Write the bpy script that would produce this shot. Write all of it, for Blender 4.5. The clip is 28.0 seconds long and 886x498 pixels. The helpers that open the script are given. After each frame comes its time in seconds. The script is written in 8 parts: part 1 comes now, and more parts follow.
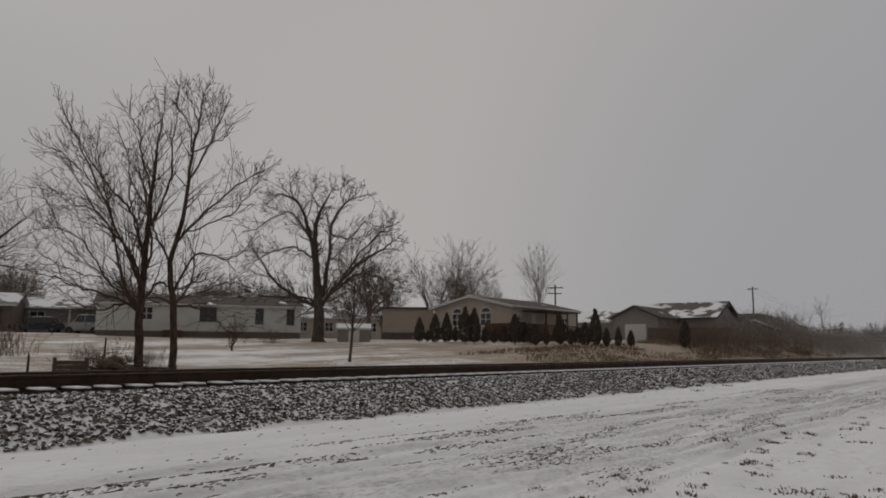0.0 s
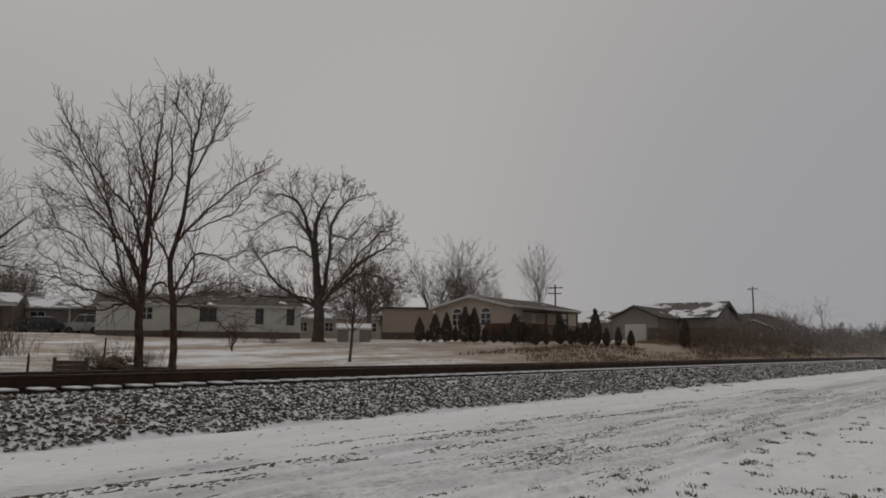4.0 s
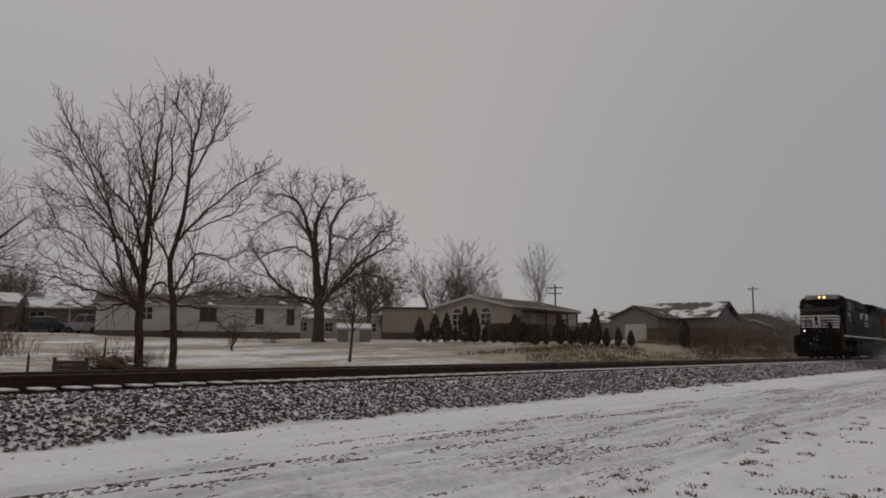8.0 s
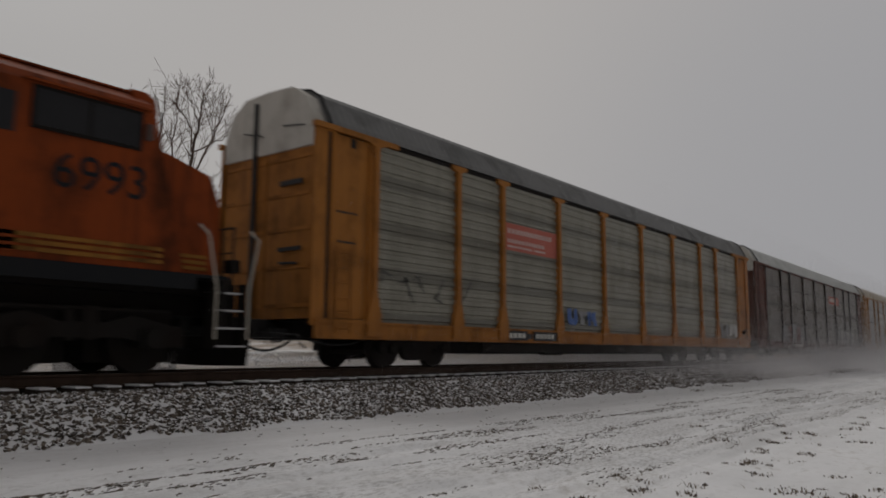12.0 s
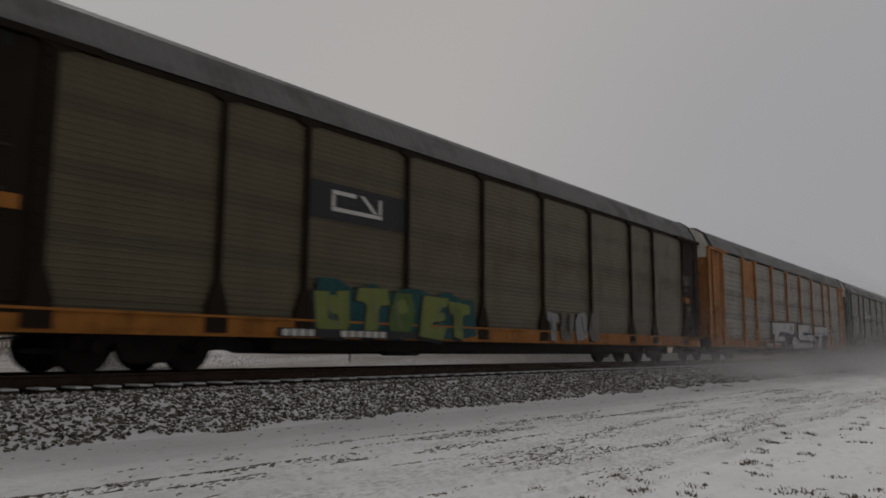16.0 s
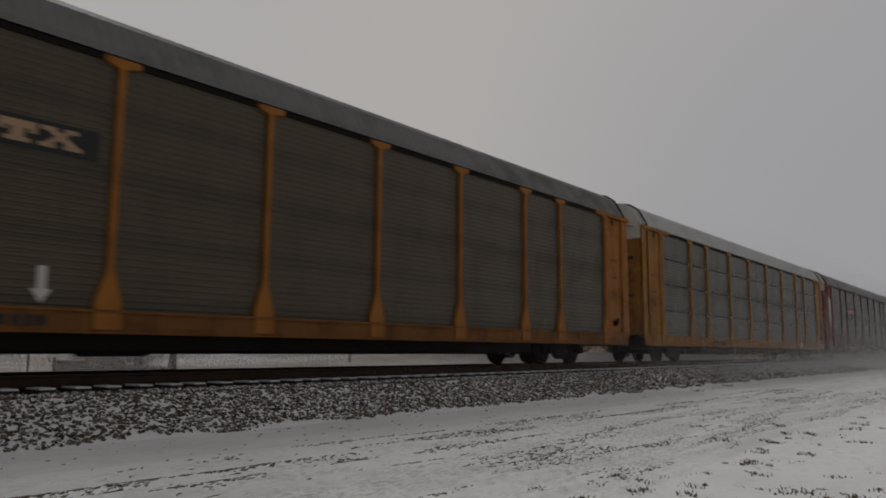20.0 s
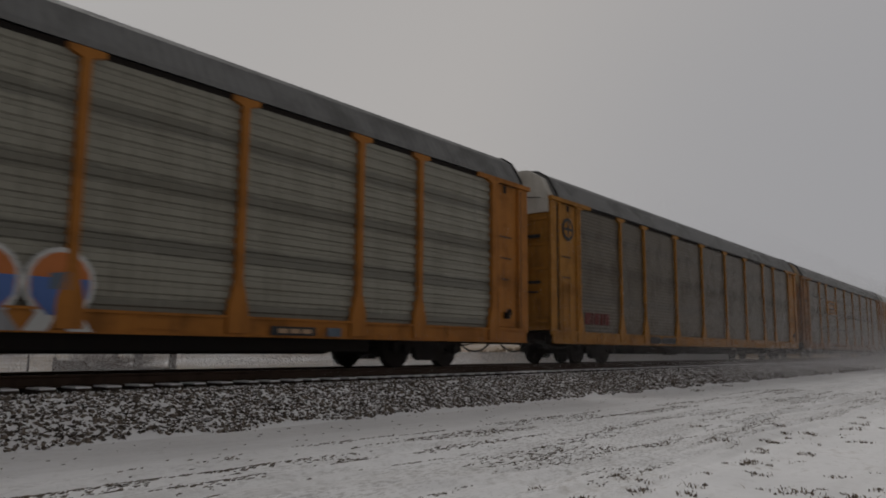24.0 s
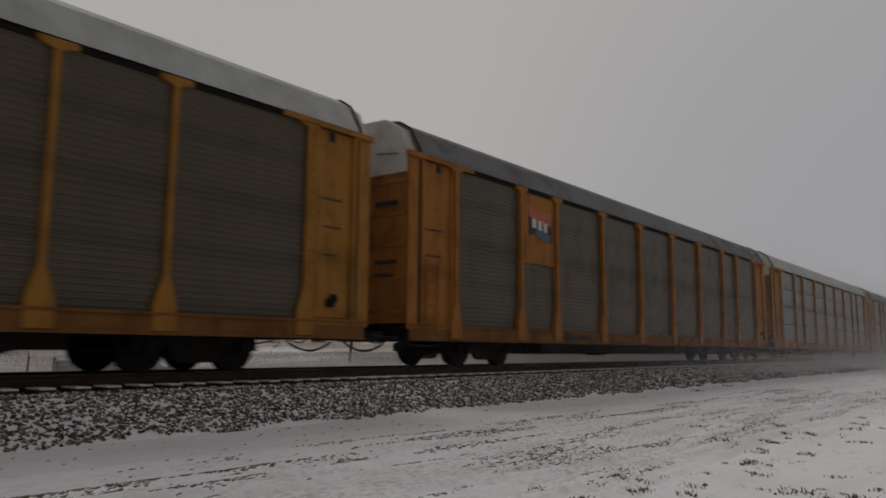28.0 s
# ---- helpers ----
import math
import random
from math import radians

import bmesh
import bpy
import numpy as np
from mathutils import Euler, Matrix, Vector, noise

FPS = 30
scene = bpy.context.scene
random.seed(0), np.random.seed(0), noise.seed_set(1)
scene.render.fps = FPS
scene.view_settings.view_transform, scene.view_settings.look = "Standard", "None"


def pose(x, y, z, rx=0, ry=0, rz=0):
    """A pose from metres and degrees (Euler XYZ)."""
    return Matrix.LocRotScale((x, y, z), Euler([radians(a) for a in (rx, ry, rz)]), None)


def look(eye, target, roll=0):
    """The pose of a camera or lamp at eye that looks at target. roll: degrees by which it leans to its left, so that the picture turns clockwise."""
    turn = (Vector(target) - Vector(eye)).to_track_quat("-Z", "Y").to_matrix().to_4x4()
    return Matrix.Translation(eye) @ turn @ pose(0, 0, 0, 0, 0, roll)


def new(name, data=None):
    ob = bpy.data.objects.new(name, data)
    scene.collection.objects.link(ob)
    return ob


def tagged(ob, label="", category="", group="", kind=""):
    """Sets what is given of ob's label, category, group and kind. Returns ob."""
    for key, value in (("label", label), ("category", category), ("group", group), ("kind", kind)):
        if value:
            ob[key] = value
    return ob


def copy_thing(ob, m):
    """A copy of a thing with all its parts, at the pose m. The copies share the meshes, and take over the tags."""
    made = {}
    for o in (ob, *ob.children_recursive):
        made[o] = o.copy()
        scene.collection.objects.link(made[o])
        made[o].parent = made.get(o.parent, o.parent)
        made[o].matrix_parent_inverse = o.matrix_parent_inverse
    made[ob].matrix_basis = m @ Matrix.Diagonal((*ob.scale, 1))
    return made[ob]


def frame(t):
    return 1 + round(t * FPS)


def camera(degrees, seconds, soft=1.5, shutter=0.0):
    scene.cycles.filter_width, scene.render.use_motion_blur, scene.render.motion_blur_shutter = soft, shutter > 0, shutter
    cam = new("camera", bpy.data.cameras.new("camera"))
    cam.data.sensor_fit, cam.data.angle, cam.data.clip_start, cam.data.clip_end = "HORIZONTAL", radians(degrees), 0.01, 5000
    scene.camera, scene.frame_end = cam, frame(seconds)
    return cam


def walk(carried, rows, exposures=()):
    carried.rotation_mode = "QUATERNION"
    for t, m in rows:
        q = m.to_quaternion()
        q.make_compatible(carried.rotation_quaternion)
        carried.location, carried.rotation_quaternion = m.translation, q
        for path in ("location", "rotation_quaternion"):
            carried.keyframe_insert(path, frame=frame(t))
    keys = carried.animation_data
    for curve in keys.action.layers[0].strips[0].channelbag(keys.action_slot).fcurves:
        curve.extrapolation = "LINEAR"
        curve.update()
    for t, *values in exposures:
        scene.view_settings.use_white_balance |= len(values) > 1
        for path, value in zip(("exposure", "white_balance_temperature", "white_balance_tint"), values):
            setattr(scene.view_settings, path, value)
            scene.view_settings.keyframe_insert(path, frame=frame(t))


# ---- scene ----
# ---- camera: it stands still beside the track ----
EYE = (0.0, 0.0, 0.409)
cam = camera(60.9, 28.0, soft=1.8, shutter=0.16)
STAND = look(EYE, (15.549, 12.297, 3.053), 0.418)
walk(cam, [(0.0, STAND), (28.0, STAND)])

# ---- plan: x runs along the track, y across it, z = 0 is the top of the rails ----
TRACK = 12.25          # centre line of the track
SPEED = 23.0           # metres a second, towards -x
PITCH = 28.55          # one car to the next, over the couplers
CAR = 27.3             # length of a car's body

# ---- world, light ----
world = bpy.data.worlds.new("overcast")
scene.world = world
world.use_nodes = True
wn, wl = world.node_tree.nodes, world.node_tree.links
wn.clear()
sky = wn.new("ShaderNodeTexSky")
sky.sky_type, sky.sun_disc = "NISHITA", False
sky.sun_elevation, sky.sun_rotation = radians(32), radians(20)
sky.air_density, sky.dust_density, sky.ozone_density = 1.0, 3.0, 1.0
grey = wn.new("ShaderNodeHueSaturation")
grey.inputs["Saturation"].default_value = 0.12
grey.inputs["Value"].default_value = 0.05
cloud = wn.new("ShaderNodeMix")
cloud.data_type, cloud.blend_type = "RGBA", "MIX"
cloud.inputs["Factor"].default_value = 0.95
# the cloud cover is thinnest over the middle of the yards, thicker to both sides and bluer down the track
coord = wn.new("ShaderNodeTexCoord")
axes = wn.new("ShaderNodeSeparateXYZ")
wl.new(coord.outputs["Generated"], axes.inputs["Vector"])
cover = wn.new("ShaderNodeValToRGB")
cover.color_ramp.interpolation = "EASE"
stops = cover.color_ramp.elements
stops[0].position, stops[0].color = 0.30, (0.315, 0.305, 0.30, 1)
stops[1].position, stops[1].color = 1.0, (0.325, 0.322, 0.335, 1)
middle = stops.new(0.74)
middle.color = (0.405, 0.388, 0.378, 1)
wl.new(axes.outputs["X"], cover.inputs["Fac"])
# and grows steadily heavier towards the horizon behind the service road
heavy = wn.new("ShaderNodeMapRange")
heavy.interpolation_type = "SMOOTHSTEP"
for key, v in (("From Min", -0.75), ("From Max", 0.12), ("To Min", 0.71), ("To Max", 1.0)):
    heavy.inputs[key].default_value = v
wl.new(axes.outputs["Y"], heavy.inputs["Value"])
dim = wn.new("ShaderNodeVectorMath")
dim.operation = "SCALE"
wl.new(cover.outputs["Color"], dim.inputs[0])
wl.new(heavy.outputs["Result"], dim.inputs["Scale"])
wl.new(dim.outputs["Vector"], cloud.inputs["B"])
back = wn.new("ShaderNodeBackground")
back.inputs["Strength"].default_value = 1.0
out = wn.new("ShaderNodeOutputWorld")
wl.new(sky.outputs["Color"], grey.inputs["Color"])
wl.new(grey.outputs["Color"], cloud.inputs["A"])
wl.new(cloud.outputs["Result"], back.inputs["Color"])
wl.new(back.outputs["Background"], out.inputs["Surface"])

sun = new("sun", bpy.data.lights.new("sun", "SUN"))
sun.data.energy, sun.data.angle, sun.data.color = 0.68, radians(30), (1.0, 0.97, 0.93)
sun.matrix_world = look((20, 60, 60), (10, 10, 0))
scene.view_settings.exposure = 0.0


# ---- materials ----
class Nodes:
    """A small wrapper that adds nodes to a new material."""

    def __init__(self, name):
        self.mat = bpy.data.materials.new(name)
        self.mat.use_nodes = True
        self.tree = self.mat.node_tree
        self.n, self.l = self.tree.nodes, self.tree.links
        self.bsdf = self.n["Principled BSDF"]
        self.coord = self.n.new("ShaderNodeTexCoord")
        self.geo = self.n.new("ShaderNodeNewGeometry")

    def noise(self, scale, detail=4.0, vector=None, stretch=None, rough=0.55):
        v = vector or self.coord.outputs["Object"]
        if stretch:
            m = self.n.new("ShaderNodeMapping")
            m.inputs["Scale"].default_value = stretch
            self.l.new(v, m.inputs["Vector"])
            v = m.outputs["Vector"]
        t = self.n.new("ShaderNodeTexNoise")
        t.inputs["Scale"].default_value, t.inputs["Detail"].default_value = scale, detail
        t.inputs["Roughness"].default_value = rough
        self.l.new(v, t.inputs["Vector"])
        return t.outputs["Fac"]

    def ramp(self, value, a, b, lo=0.0, hi=1.0):
        r = self.n.new("ShaderNodeMapRange")
        r.interpolation_type = "SMOOTHSTEP"
        for key, v in (("From Min", a), ("From Max", b), ("To Min", lo), ("To Max", hi)):
            r.inputs[key].default_value = v
        self.l.new(value, r.inputs["Value"])
        return r.outputs["Result"]

    def math(self, op, a, b=0.0):
        m = self.n.new("ShaderNodeMath")
        m.operation = op
        for i, v in enumerate((a, b)):
            if isinstance(v, (int, float)):
                m.inputs[i].default_value = v
            else:
                self.l.new(v, m.inputs[i])
        return m.outputs["Value"]

    def axis(self, vector, which):
        s = self.n.new("ShaderNodeSeparateXYZ")
        self.l.new(vector, s.inputs["Vector"])
        return s.outputs[which]

    def mix(self, fac, a, b):
        m = self.n.new("ShaderNodeMix")
        m.data_type = "RGBA"
        if isinstance(fac, (int, float)):
            m.inputs["Factor"].default_value = fac
        else:
            self.l.new(fac, m.inputs["Factor"])
        for key, v in (("A", a), ("B", b)):
            if isinstance(v, tuple):
                m.inputs[key].default_value = (*v, 1)
            else:
                self.l.new(v, m.inputs[key])
        return m.outputs["Result"]

    def bump(self, height, strength=0.3, distance=0.02):
        b = self.n.new("ShaderNodeBump")
        b.inputs["Strength"].default_value, b.inputs["Distance"].default_value = strength, distance
        self.l.new(height, b.inputs["Height"])
        self.l.new(b.outputs["Normal"], self.bsdf.inputs["Normal"])

    def done(self, color, rough=0.7, metal=0.0, spec=0.3):
        if isinstance(color, tuple):
            self.bsdf.inputs["Base Color"].default_value = (*color, 1)
        else:
            self.l.new(color, self.bsdf.inputs["Base Color"])
        if isinstance(rough, (int, float)):
            self.bsdf.inputs["Roughness"].default_value = rough
        else:
            self.l.new(rough, self.bsdf.inputs["Roughness"])
        self.bsdf.inputs["Metallic"].default_value = metal
        self.bsdf.inputs["Specular IOR Level"].default_value = spec
        return self.mat


def paint(name, color, dirt=(0.05, 0.04, 0.03), amount=0.45, rough=0.6, scale=1.2, metal=0.0, spec=0.16):
    """Weathered paint: broad stains, fine grain, dirt that runs downwards."""
    k = Nodes(name)
    broad = k.ramp(k.noise(scale, 5), 0.42, 0.75)
    runs = k.ramp(k.noise(2.4, 4, stretch=(2.5, 2.5, 0.22)), 0.48, 0.8)
    grain = k.noise(45, 3)
    c = k.mix(k.math("MULTIPLY", broad, amount), color, dirt)
    c = k.mix(k.math("MULTIPLY", runs, amount * 0.9), c, dirt)
    c = k.mix(k.ramp(grain, 0.3, 0.8, 0.0, 0.18), c, tuple(v * 0.6 for v in color))
    k.bump(grain, 0.08, 0.01)
    return k.done(c, k.ramp(broad, 0, 1, rough, min(1.0, rough + 0.2)), metal, spec)


def plain(name, color, rough=0.7, metal=0.0, scale=6.0, vary=0.25, spec=0.3):
    """One colour with grain at two scales."""
    k = Nodes(name)
    a, b = k.noise(scale, 4), k.noise(scale * 9, 3)
    c = k.mix(k.ramp(a, 0.3, 0.75, 0, vary), color, tuple(v * 0.55 for v in color))
    c = k.mix(k.ramp(b, 0.35, 0.8, 0, vary), c, tuple(min(1, v * 1.3) for v in color))
    k.bump(b, 0.12, 0.01)
    return k.done(c, rough, metal, spec)


def glow(name, color, strength):
    k = Nodes(name)
    k.bsdf.inputs["Emission Color"].default_value = (*color, 1)
    k.bsdf.inputs["Emission Strength"].default_value = strength
    return k.done(color, 0.3)


def glass(name, color):
    k = Nodes(name)
    return k.done(color, 0.08, 0.0, 0.6)


def rack_panel(name, color, band, tone):
    """Corrugated galvanized side sheet: dusty, with darker soiled bands where the decks lie behind it."""
    k = Nodes(name)
    z = k.axis(k.coord.outputs["Object"], "Z")
    wave = k.math("SINE", k.math("MULTIPLY", k.math("SUBTRACT", z, 1.76), 6.28318 / 0.975))
    soft = k.math("ADD", wave, k.math("MULTIPLY", k.noise(1.5, 3), 0.9))
    bands = k.ramp(soft, 0.95, 1.25)
    stain = k.ramp(k.noise(0.9, 5), 0.4, 0.75)
    runs = k.ramp(k.noise(3.0, 5, stretch=(4.5, 4.5, 0.12), rough=0.65), 0.42, 0.72)
    pale = k.ramp(k.noise(2.2, 4, stretch=(6, 6, 0.15)), 0.52, 0.8)
    rust = k.ramp(k.noise(1.7, 6, rough=0.7), 0.60, 0.74)
    grain = k.noise(40, 3)
    c = k.mix(k.math("MULTIPLY", bands, band), color, tuple(v * 0.45 for v in color))
    c = k.mix(k.math("MULTIPLY", stain, 0.45), c, tone)
    c = k.mix(k.math("MULTIPLY", runs, 0.55), c, tuple(v * 0.62 for v in tone))
    c = k.mix(k.math("MULTIPLY", pale, 0.35), c, tuple(v * 1.45 for v in color))
    c = k.mix(k.math("MULTIPLY", rust, 0.4), c, (0.085, 0.05, 0.03))
    c = k.mix(k.ramp(grain, 0.35, 0.8, 0, 0.2), c, tuple(v * 0.5 for v in color))
    k.bump(grain, 0.1, 0.01)
    return k.done(c, k.ramp(stain, 0, 1, 0.4, 0.6), 0.15, 0.45)


def make_snow_ground():
    """Snow over dry grass and dirt; thicker on the verge, thin and streaky in the yards behind the track."""
    k = Nodes("snow_ground")
    pos = k.geo.outputs["Position"]
    y = k.axis(pos, "Y")
    x = k.axis(pos, "X")
    streak = k.noise(0.2, 6, pos, (0.3, 1.0, 1.0), 0.62)
    patch = k.noise(0.5, 6, pos, None, 0.65)
    fine = k.noise(7.0, 5, pos, None, 0.7)
    tiny = k.noise(40.0, 3, pos)
    behind = k.ramp(y, 15.0, 19.0)
    # yards: brown grass shows through in broad streaks
    yard = k.math("ADD", k.math("MULTIPLY", streak, 0.8), k.math("MULTIPLY", patch, 0.45))
    lush = k.math("MULTIPLY", k.math("MULTIPLY", k.ramp(x, 34.0, 52.0), k.ramp(y, 36.0, 27.0)), 0.13)
    yard = k.math("ADD", k.math("ADD", yard, lush), k.math("MULTIPLY", fine, 0.62))
    yard = k.ramp(yard, 0.80, 0.98)
    yard = k.math("MULTIPLY", yard, behind)
    # the wheel tracks of the service road
    road = k.noise(2.2, 5, pos, (0.16, 1.0, 1.0), 0.7)
    worn = k.math("MULTIPLY", k.ramp(y, 2.6, 4.2), k.ramp(y, 7.3, 6.2))
    road = k.math("MULTIPLY", k.ramp(k.math("ADD", road, k.math("MULTIPLY", fine, 0.35)), 0.62, 0.84), worn)
    # short dark scrapes along the wheel tracks, and painted shade of snow lumps
    scrape_shade = k.ramp(k.noise(34.0, 3, pos, (0.28, 1.0, 1.0), 0.6), 0.50, 0.60)
    scrape_shade = k.math("MULTIPLY", scrape_shade, k.math("MULTIPLY", k.ramp(k.noise(1.3, 3, pos, (0.12, 1.0, 1.0), 0.6), 0.40, 0.56), worn))
    # grass that pokes through beside the road
    verge = k.math("MULTIPLY", k.ramp(y, 5.2, 3.4), k.ramp(k.math("ADD", k.math("MULTIPLY", patch, 0.6), k.math("MULTIPLY", fine, 0.5)), 0.6, 0.78))
    grass = k.mix(k.ramp(fine, 0.35, 0.7), (0.20, 0.135, 0.08), (0.36, 0.265, 0.165))
    snow = k.mix(k.ramp(patch, 0.3, 0.7), (0.77, 0.77, 0.785), (0.85, 0.85, 0.865))
    snow = k.mix(k.ramp(fine, 0.5, 0.8, 0, 0.45), snow, (0.5, 0.49, 0.48))
    sweep = k.math("MULTIPLY", k.ramp(k.noise(1.6, 5, pos, (0.07, 1.0, 1.0), 0.65), 0.42, 0.66), k.ramp(y, 10.0, 8.0))
    snow = k.mix(k.math("MULTIPLY", sweep, 0.2), snow, (0.5, 0.49, 0.48))
    c = k.mix(k.math("MULTIPLY", yard, 0.85), snow, grass)
    c = k.mix(k.math("MULTIPLY", road, 0.22), c, (0.30, 0.28, 0.26))
    c = k.mix(k.math("MULTIPLY", scrape_shade, 0.38), c, (0.20, 0.185, 0.17))
    c = k.mix(k.math("MULTIPLY", verge, 0.45), c, (0.36, 0.32, 0.27))
    k.bump(k.math("ADD", k.math("MULTIPLY", fine, 0.7), k.math("MULTIPLY", tiny, 0.25)), 0.45, 0.05)
    return k.done(c, 0.85, 0, 0.2)


def make_stone(name, dark, light, cover):
    """Ballast: each stone its own grey-brown, snow on the faces that look up."""
    k = Nodes(name)
    up = k.axis(k.geo.outputs["True Normal"], "Z")
    rnd = k.geo.outputs["Random Per Island"]
    base = k.mix(rnd, dark, light)
    base = k.mix(k.ramp(k.noise(30, 3), 0.4, 0.8, 0, 0.5), base, tuple(v * 0.5 for v in dark))
    snowy = k.ramp(k.math("ADD", up, k.math("MULTIPLY", k.noise(9, 4), 0.5)), cover, cover + 0.2)
    return k.done(k.mix(snowy, base, (0.78, 0.78, 0.8)), 0.85, 0, 0.2)


def make_shingle(name, color, cover, scale=0.55):
    """Roof shingles with drifted snow in patches."""
    k = Nodes(name)
    pos = k.geo.outputs["Position"]
    rows = k.noise(14, 3, pos)
    drift = k.ramp(k.noise(scale, 5, pos, None, 0.55), cover, cover + 0.07)
    c = k.mix(k.ramp(rows, 0.35, 0.7, 0, 0.5), color, tuple(v * 0.6 for v in color))
    return k.done(k.mix(drift, c, (0.78, 0.78, 0.8)), 0.9, 0, 0.15)


def make_siding(name, color, step=0.12):
    """Horizontal lap siding with fine soiling."""
    k = Nodes(name)
    z = k.axis(k.geo.outputs["Position"], "Z")
    lap = k.math("FRACT", k.math("DIVIDE", z, step))
    soil = k.ramp(k.noise(0.8, 5), 0.4, 0.75)
    c = k.mix(k.math("MULTIPLY", soil, 0.3), color, tuple(v * 0.6 for v in color))
    c = k.mix(k.ramp(lap, 0.8, 1.0, 0, 0.35), c, tuple(v * 0.5 for v in color))
    k.bump(lap, 0.4, 0.015)
    return k.done(c, 0.6, 0, 0.3)


def make_bark(name, a, b):
    k = Nodes(name)
    g = k.noise(9, 5, stretch=(1, 1, 0.25))
    c = k.mix(k.ramp(g, 0.35, 0.7), a, b)
    k.bump(g, 0.5, 0.03)
    return k.done(c, 0.95, 0, 0.1)


def make_foliage(name, a, b):
    k = Nodes(name)
    c = k.mix(k.geo.outputs["Random Per Island"], a, b)
    return k.done(c, 0.8, 0, 0.15)


SNOW = make_snow_ground()
SNOW_CAP = plain("packed_snow", (0.8, 0.8, 0.82), 0.85, 0, 3.0, 0.12)
STONE = make_stone("ballast_stone", (0.042, 0.034, 0.028), (0.205, 0.17, 0.14), 0.91)
BED = make_stone("ballast_bed", (0.10, 0.09, 0.08), (0.2, 0.18, 0.16), 0.86)
RAIL = paint("rail_rust", (0.055, 0.032, 0.022), (0.02, 0.014, 0.011), 0.6, 0.6, 2.0)
RAIL_TOP = plain("worn_rail_top", (0.10, 0.085, 0.075), 0.45, 0.6, 5.0)
TIE = paint("creosoted_wood", (0.055, 0.042, 0.034), (0.02, 0.016, 0.014), 0.6, 0.9, 3.0)
BARK = make_bark("bark", (0.055, 0.037, 0.029), (0.12, 0.086, 0.067))
# greyer bark and twigs with haze mixed into their colour
BARK_OLD = make_bark("hazed_bark", (0.07, 0.057, 0.048), (0.13, 0.108, 0.09))
TWIG_OLD = plain("hazed_twig", (0.095, 0.071, 0.058), 0.95, 0, 3.0, 0.3, 0.1)
TWIG = plain("twig_bark", (0.098, 0.067, 0.053), 0.95, 0, 3.0, 0.3, 0.1)
# distant trees: haze is put into these pale or greyed twig colours
FAR_TWIG = plain("far_hazed_twig", (0.165, 0.138, 0.12), 0.95, 0, 1.0, 0.3, 0.1)
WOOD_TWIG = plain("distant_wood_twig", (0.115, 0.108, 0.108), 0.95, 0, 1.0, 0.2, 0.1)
HAZE_TWIG = plain("haze_pale_twig", (0.22, 0.2, 0.19), 0.95, 0, 1.0, 0.2, 0.1)
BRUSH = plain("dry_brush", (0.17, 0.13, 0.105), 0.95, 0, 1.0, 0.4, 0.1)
# far copy of the brush, paled in its colour for haze
BRUSH_FAR = plain("hazed_brush", (0.25, 0.215, 0.195), 0.95, 0, 1.0, 0.3, 0.1)
GRASS = make_foliage("dry_grass", (0.13, 0.09, 0.055), (0.25, 0.185, 0.115))
WEED = make_foliage("dead_weed", (0.085, 0.07, 0.058), (0.25, 0.2, 0.15))
LITTER = make_foliage("dark_litter", (0.06, 0.05, 0.042), (0.2, 0.165, 0.13))
DIRT = plain("frozen_soil", (0.10, 0.083, 0.07), 0.95, 0, 12.0, 0.4, 0.1)
# haze is part of these lightened evergreen colours
CEDAR = make_foliage("evergreen_spray", (0.065, 0.053, 0.044), (0.13, 0.107, 0.088))


# ---- mesh helpers ----
def part(name, bm, material, parent=None, label=""):
    """Links a bmesh as one mesh object, under a thing or a part."""
    me = bpy.data.meshes.new(name)
    bm.to_mesh(me)
    bm.free()
    me.materials.append(material)
    ob = new(name, me)
    ob.parent = parent
    return tagged(ob, label)


def mesh_part(name, me, parent=None, m=None, label=""):
    """One more object on a shared mesh."""
    ob = new(name, me)
    ob.parent = parent
    if m is not None:
        ob.matrix_basis = m
    return tagged(ob, label)


def data_mesh(name, verts, faces, material, smooth=False):
    me = bpy.data.meshes.new(name)
    me.from_pydata(verts, [], faces)
    me.materials.append(material)
    if smooth:
        me.polygons.foreach_set("use_smooth", [True] * len(me.polygons))
    return me


def thing(name, label, category, m=None, group="", kind=""):
    ob = new(name)
    ob.empty_display_size = 0.3
    if m is not None:
        ob.matrix_basis = m
    return tagged(ob, label, category, group, kind)


def box(bm, x0, x1, y0, y1, z0, z1, bevel=0.0):
    v = [bm.verts.new((x, y, z)) for z in (z0, z1) for y in (y0, y1) for x in (x0, x1)]
    fs = [bm.faces.new([v[i] for i in f]) for f in ((0, 2, 3, 1), (4, 5, 7, 6), (0, 1, 5, 4), (2, 6, 7, 3), (0, 4, 6, 2), (1, 3, 7, 5))]
    if bevel:
        edges = list({e for f in fs for e in f.edges})
        bmesh.ops.bevel(bm, geom=edges, offset=bevel, segments=2, affect="EDGES", profile=0.6)
    return bm


def boxes(*rows, bevel=0.0):
    bm = bmesh.new()
    for r in rows:
        box(bm, *r, bevel=bevel)
    return bm


def prism_x(bm, pts, x0, x1):
    """Extrudes a profile of (y, z) points, counter-clockwise, along x."""
    a = [bm.verts.new((x0, y, z)) for y, z in pts]
    b = [bm.verts.new((x1, y, z)) for y, z in pts]
    n = len(pts)
    for i in range(n):
        bm.faces.new((a[i], a[(i + 1) % n], b[(i + 1) % n], b[i]))
    bm.faces.new(a[::-1])
    bm.faces.new(b)
    return bm


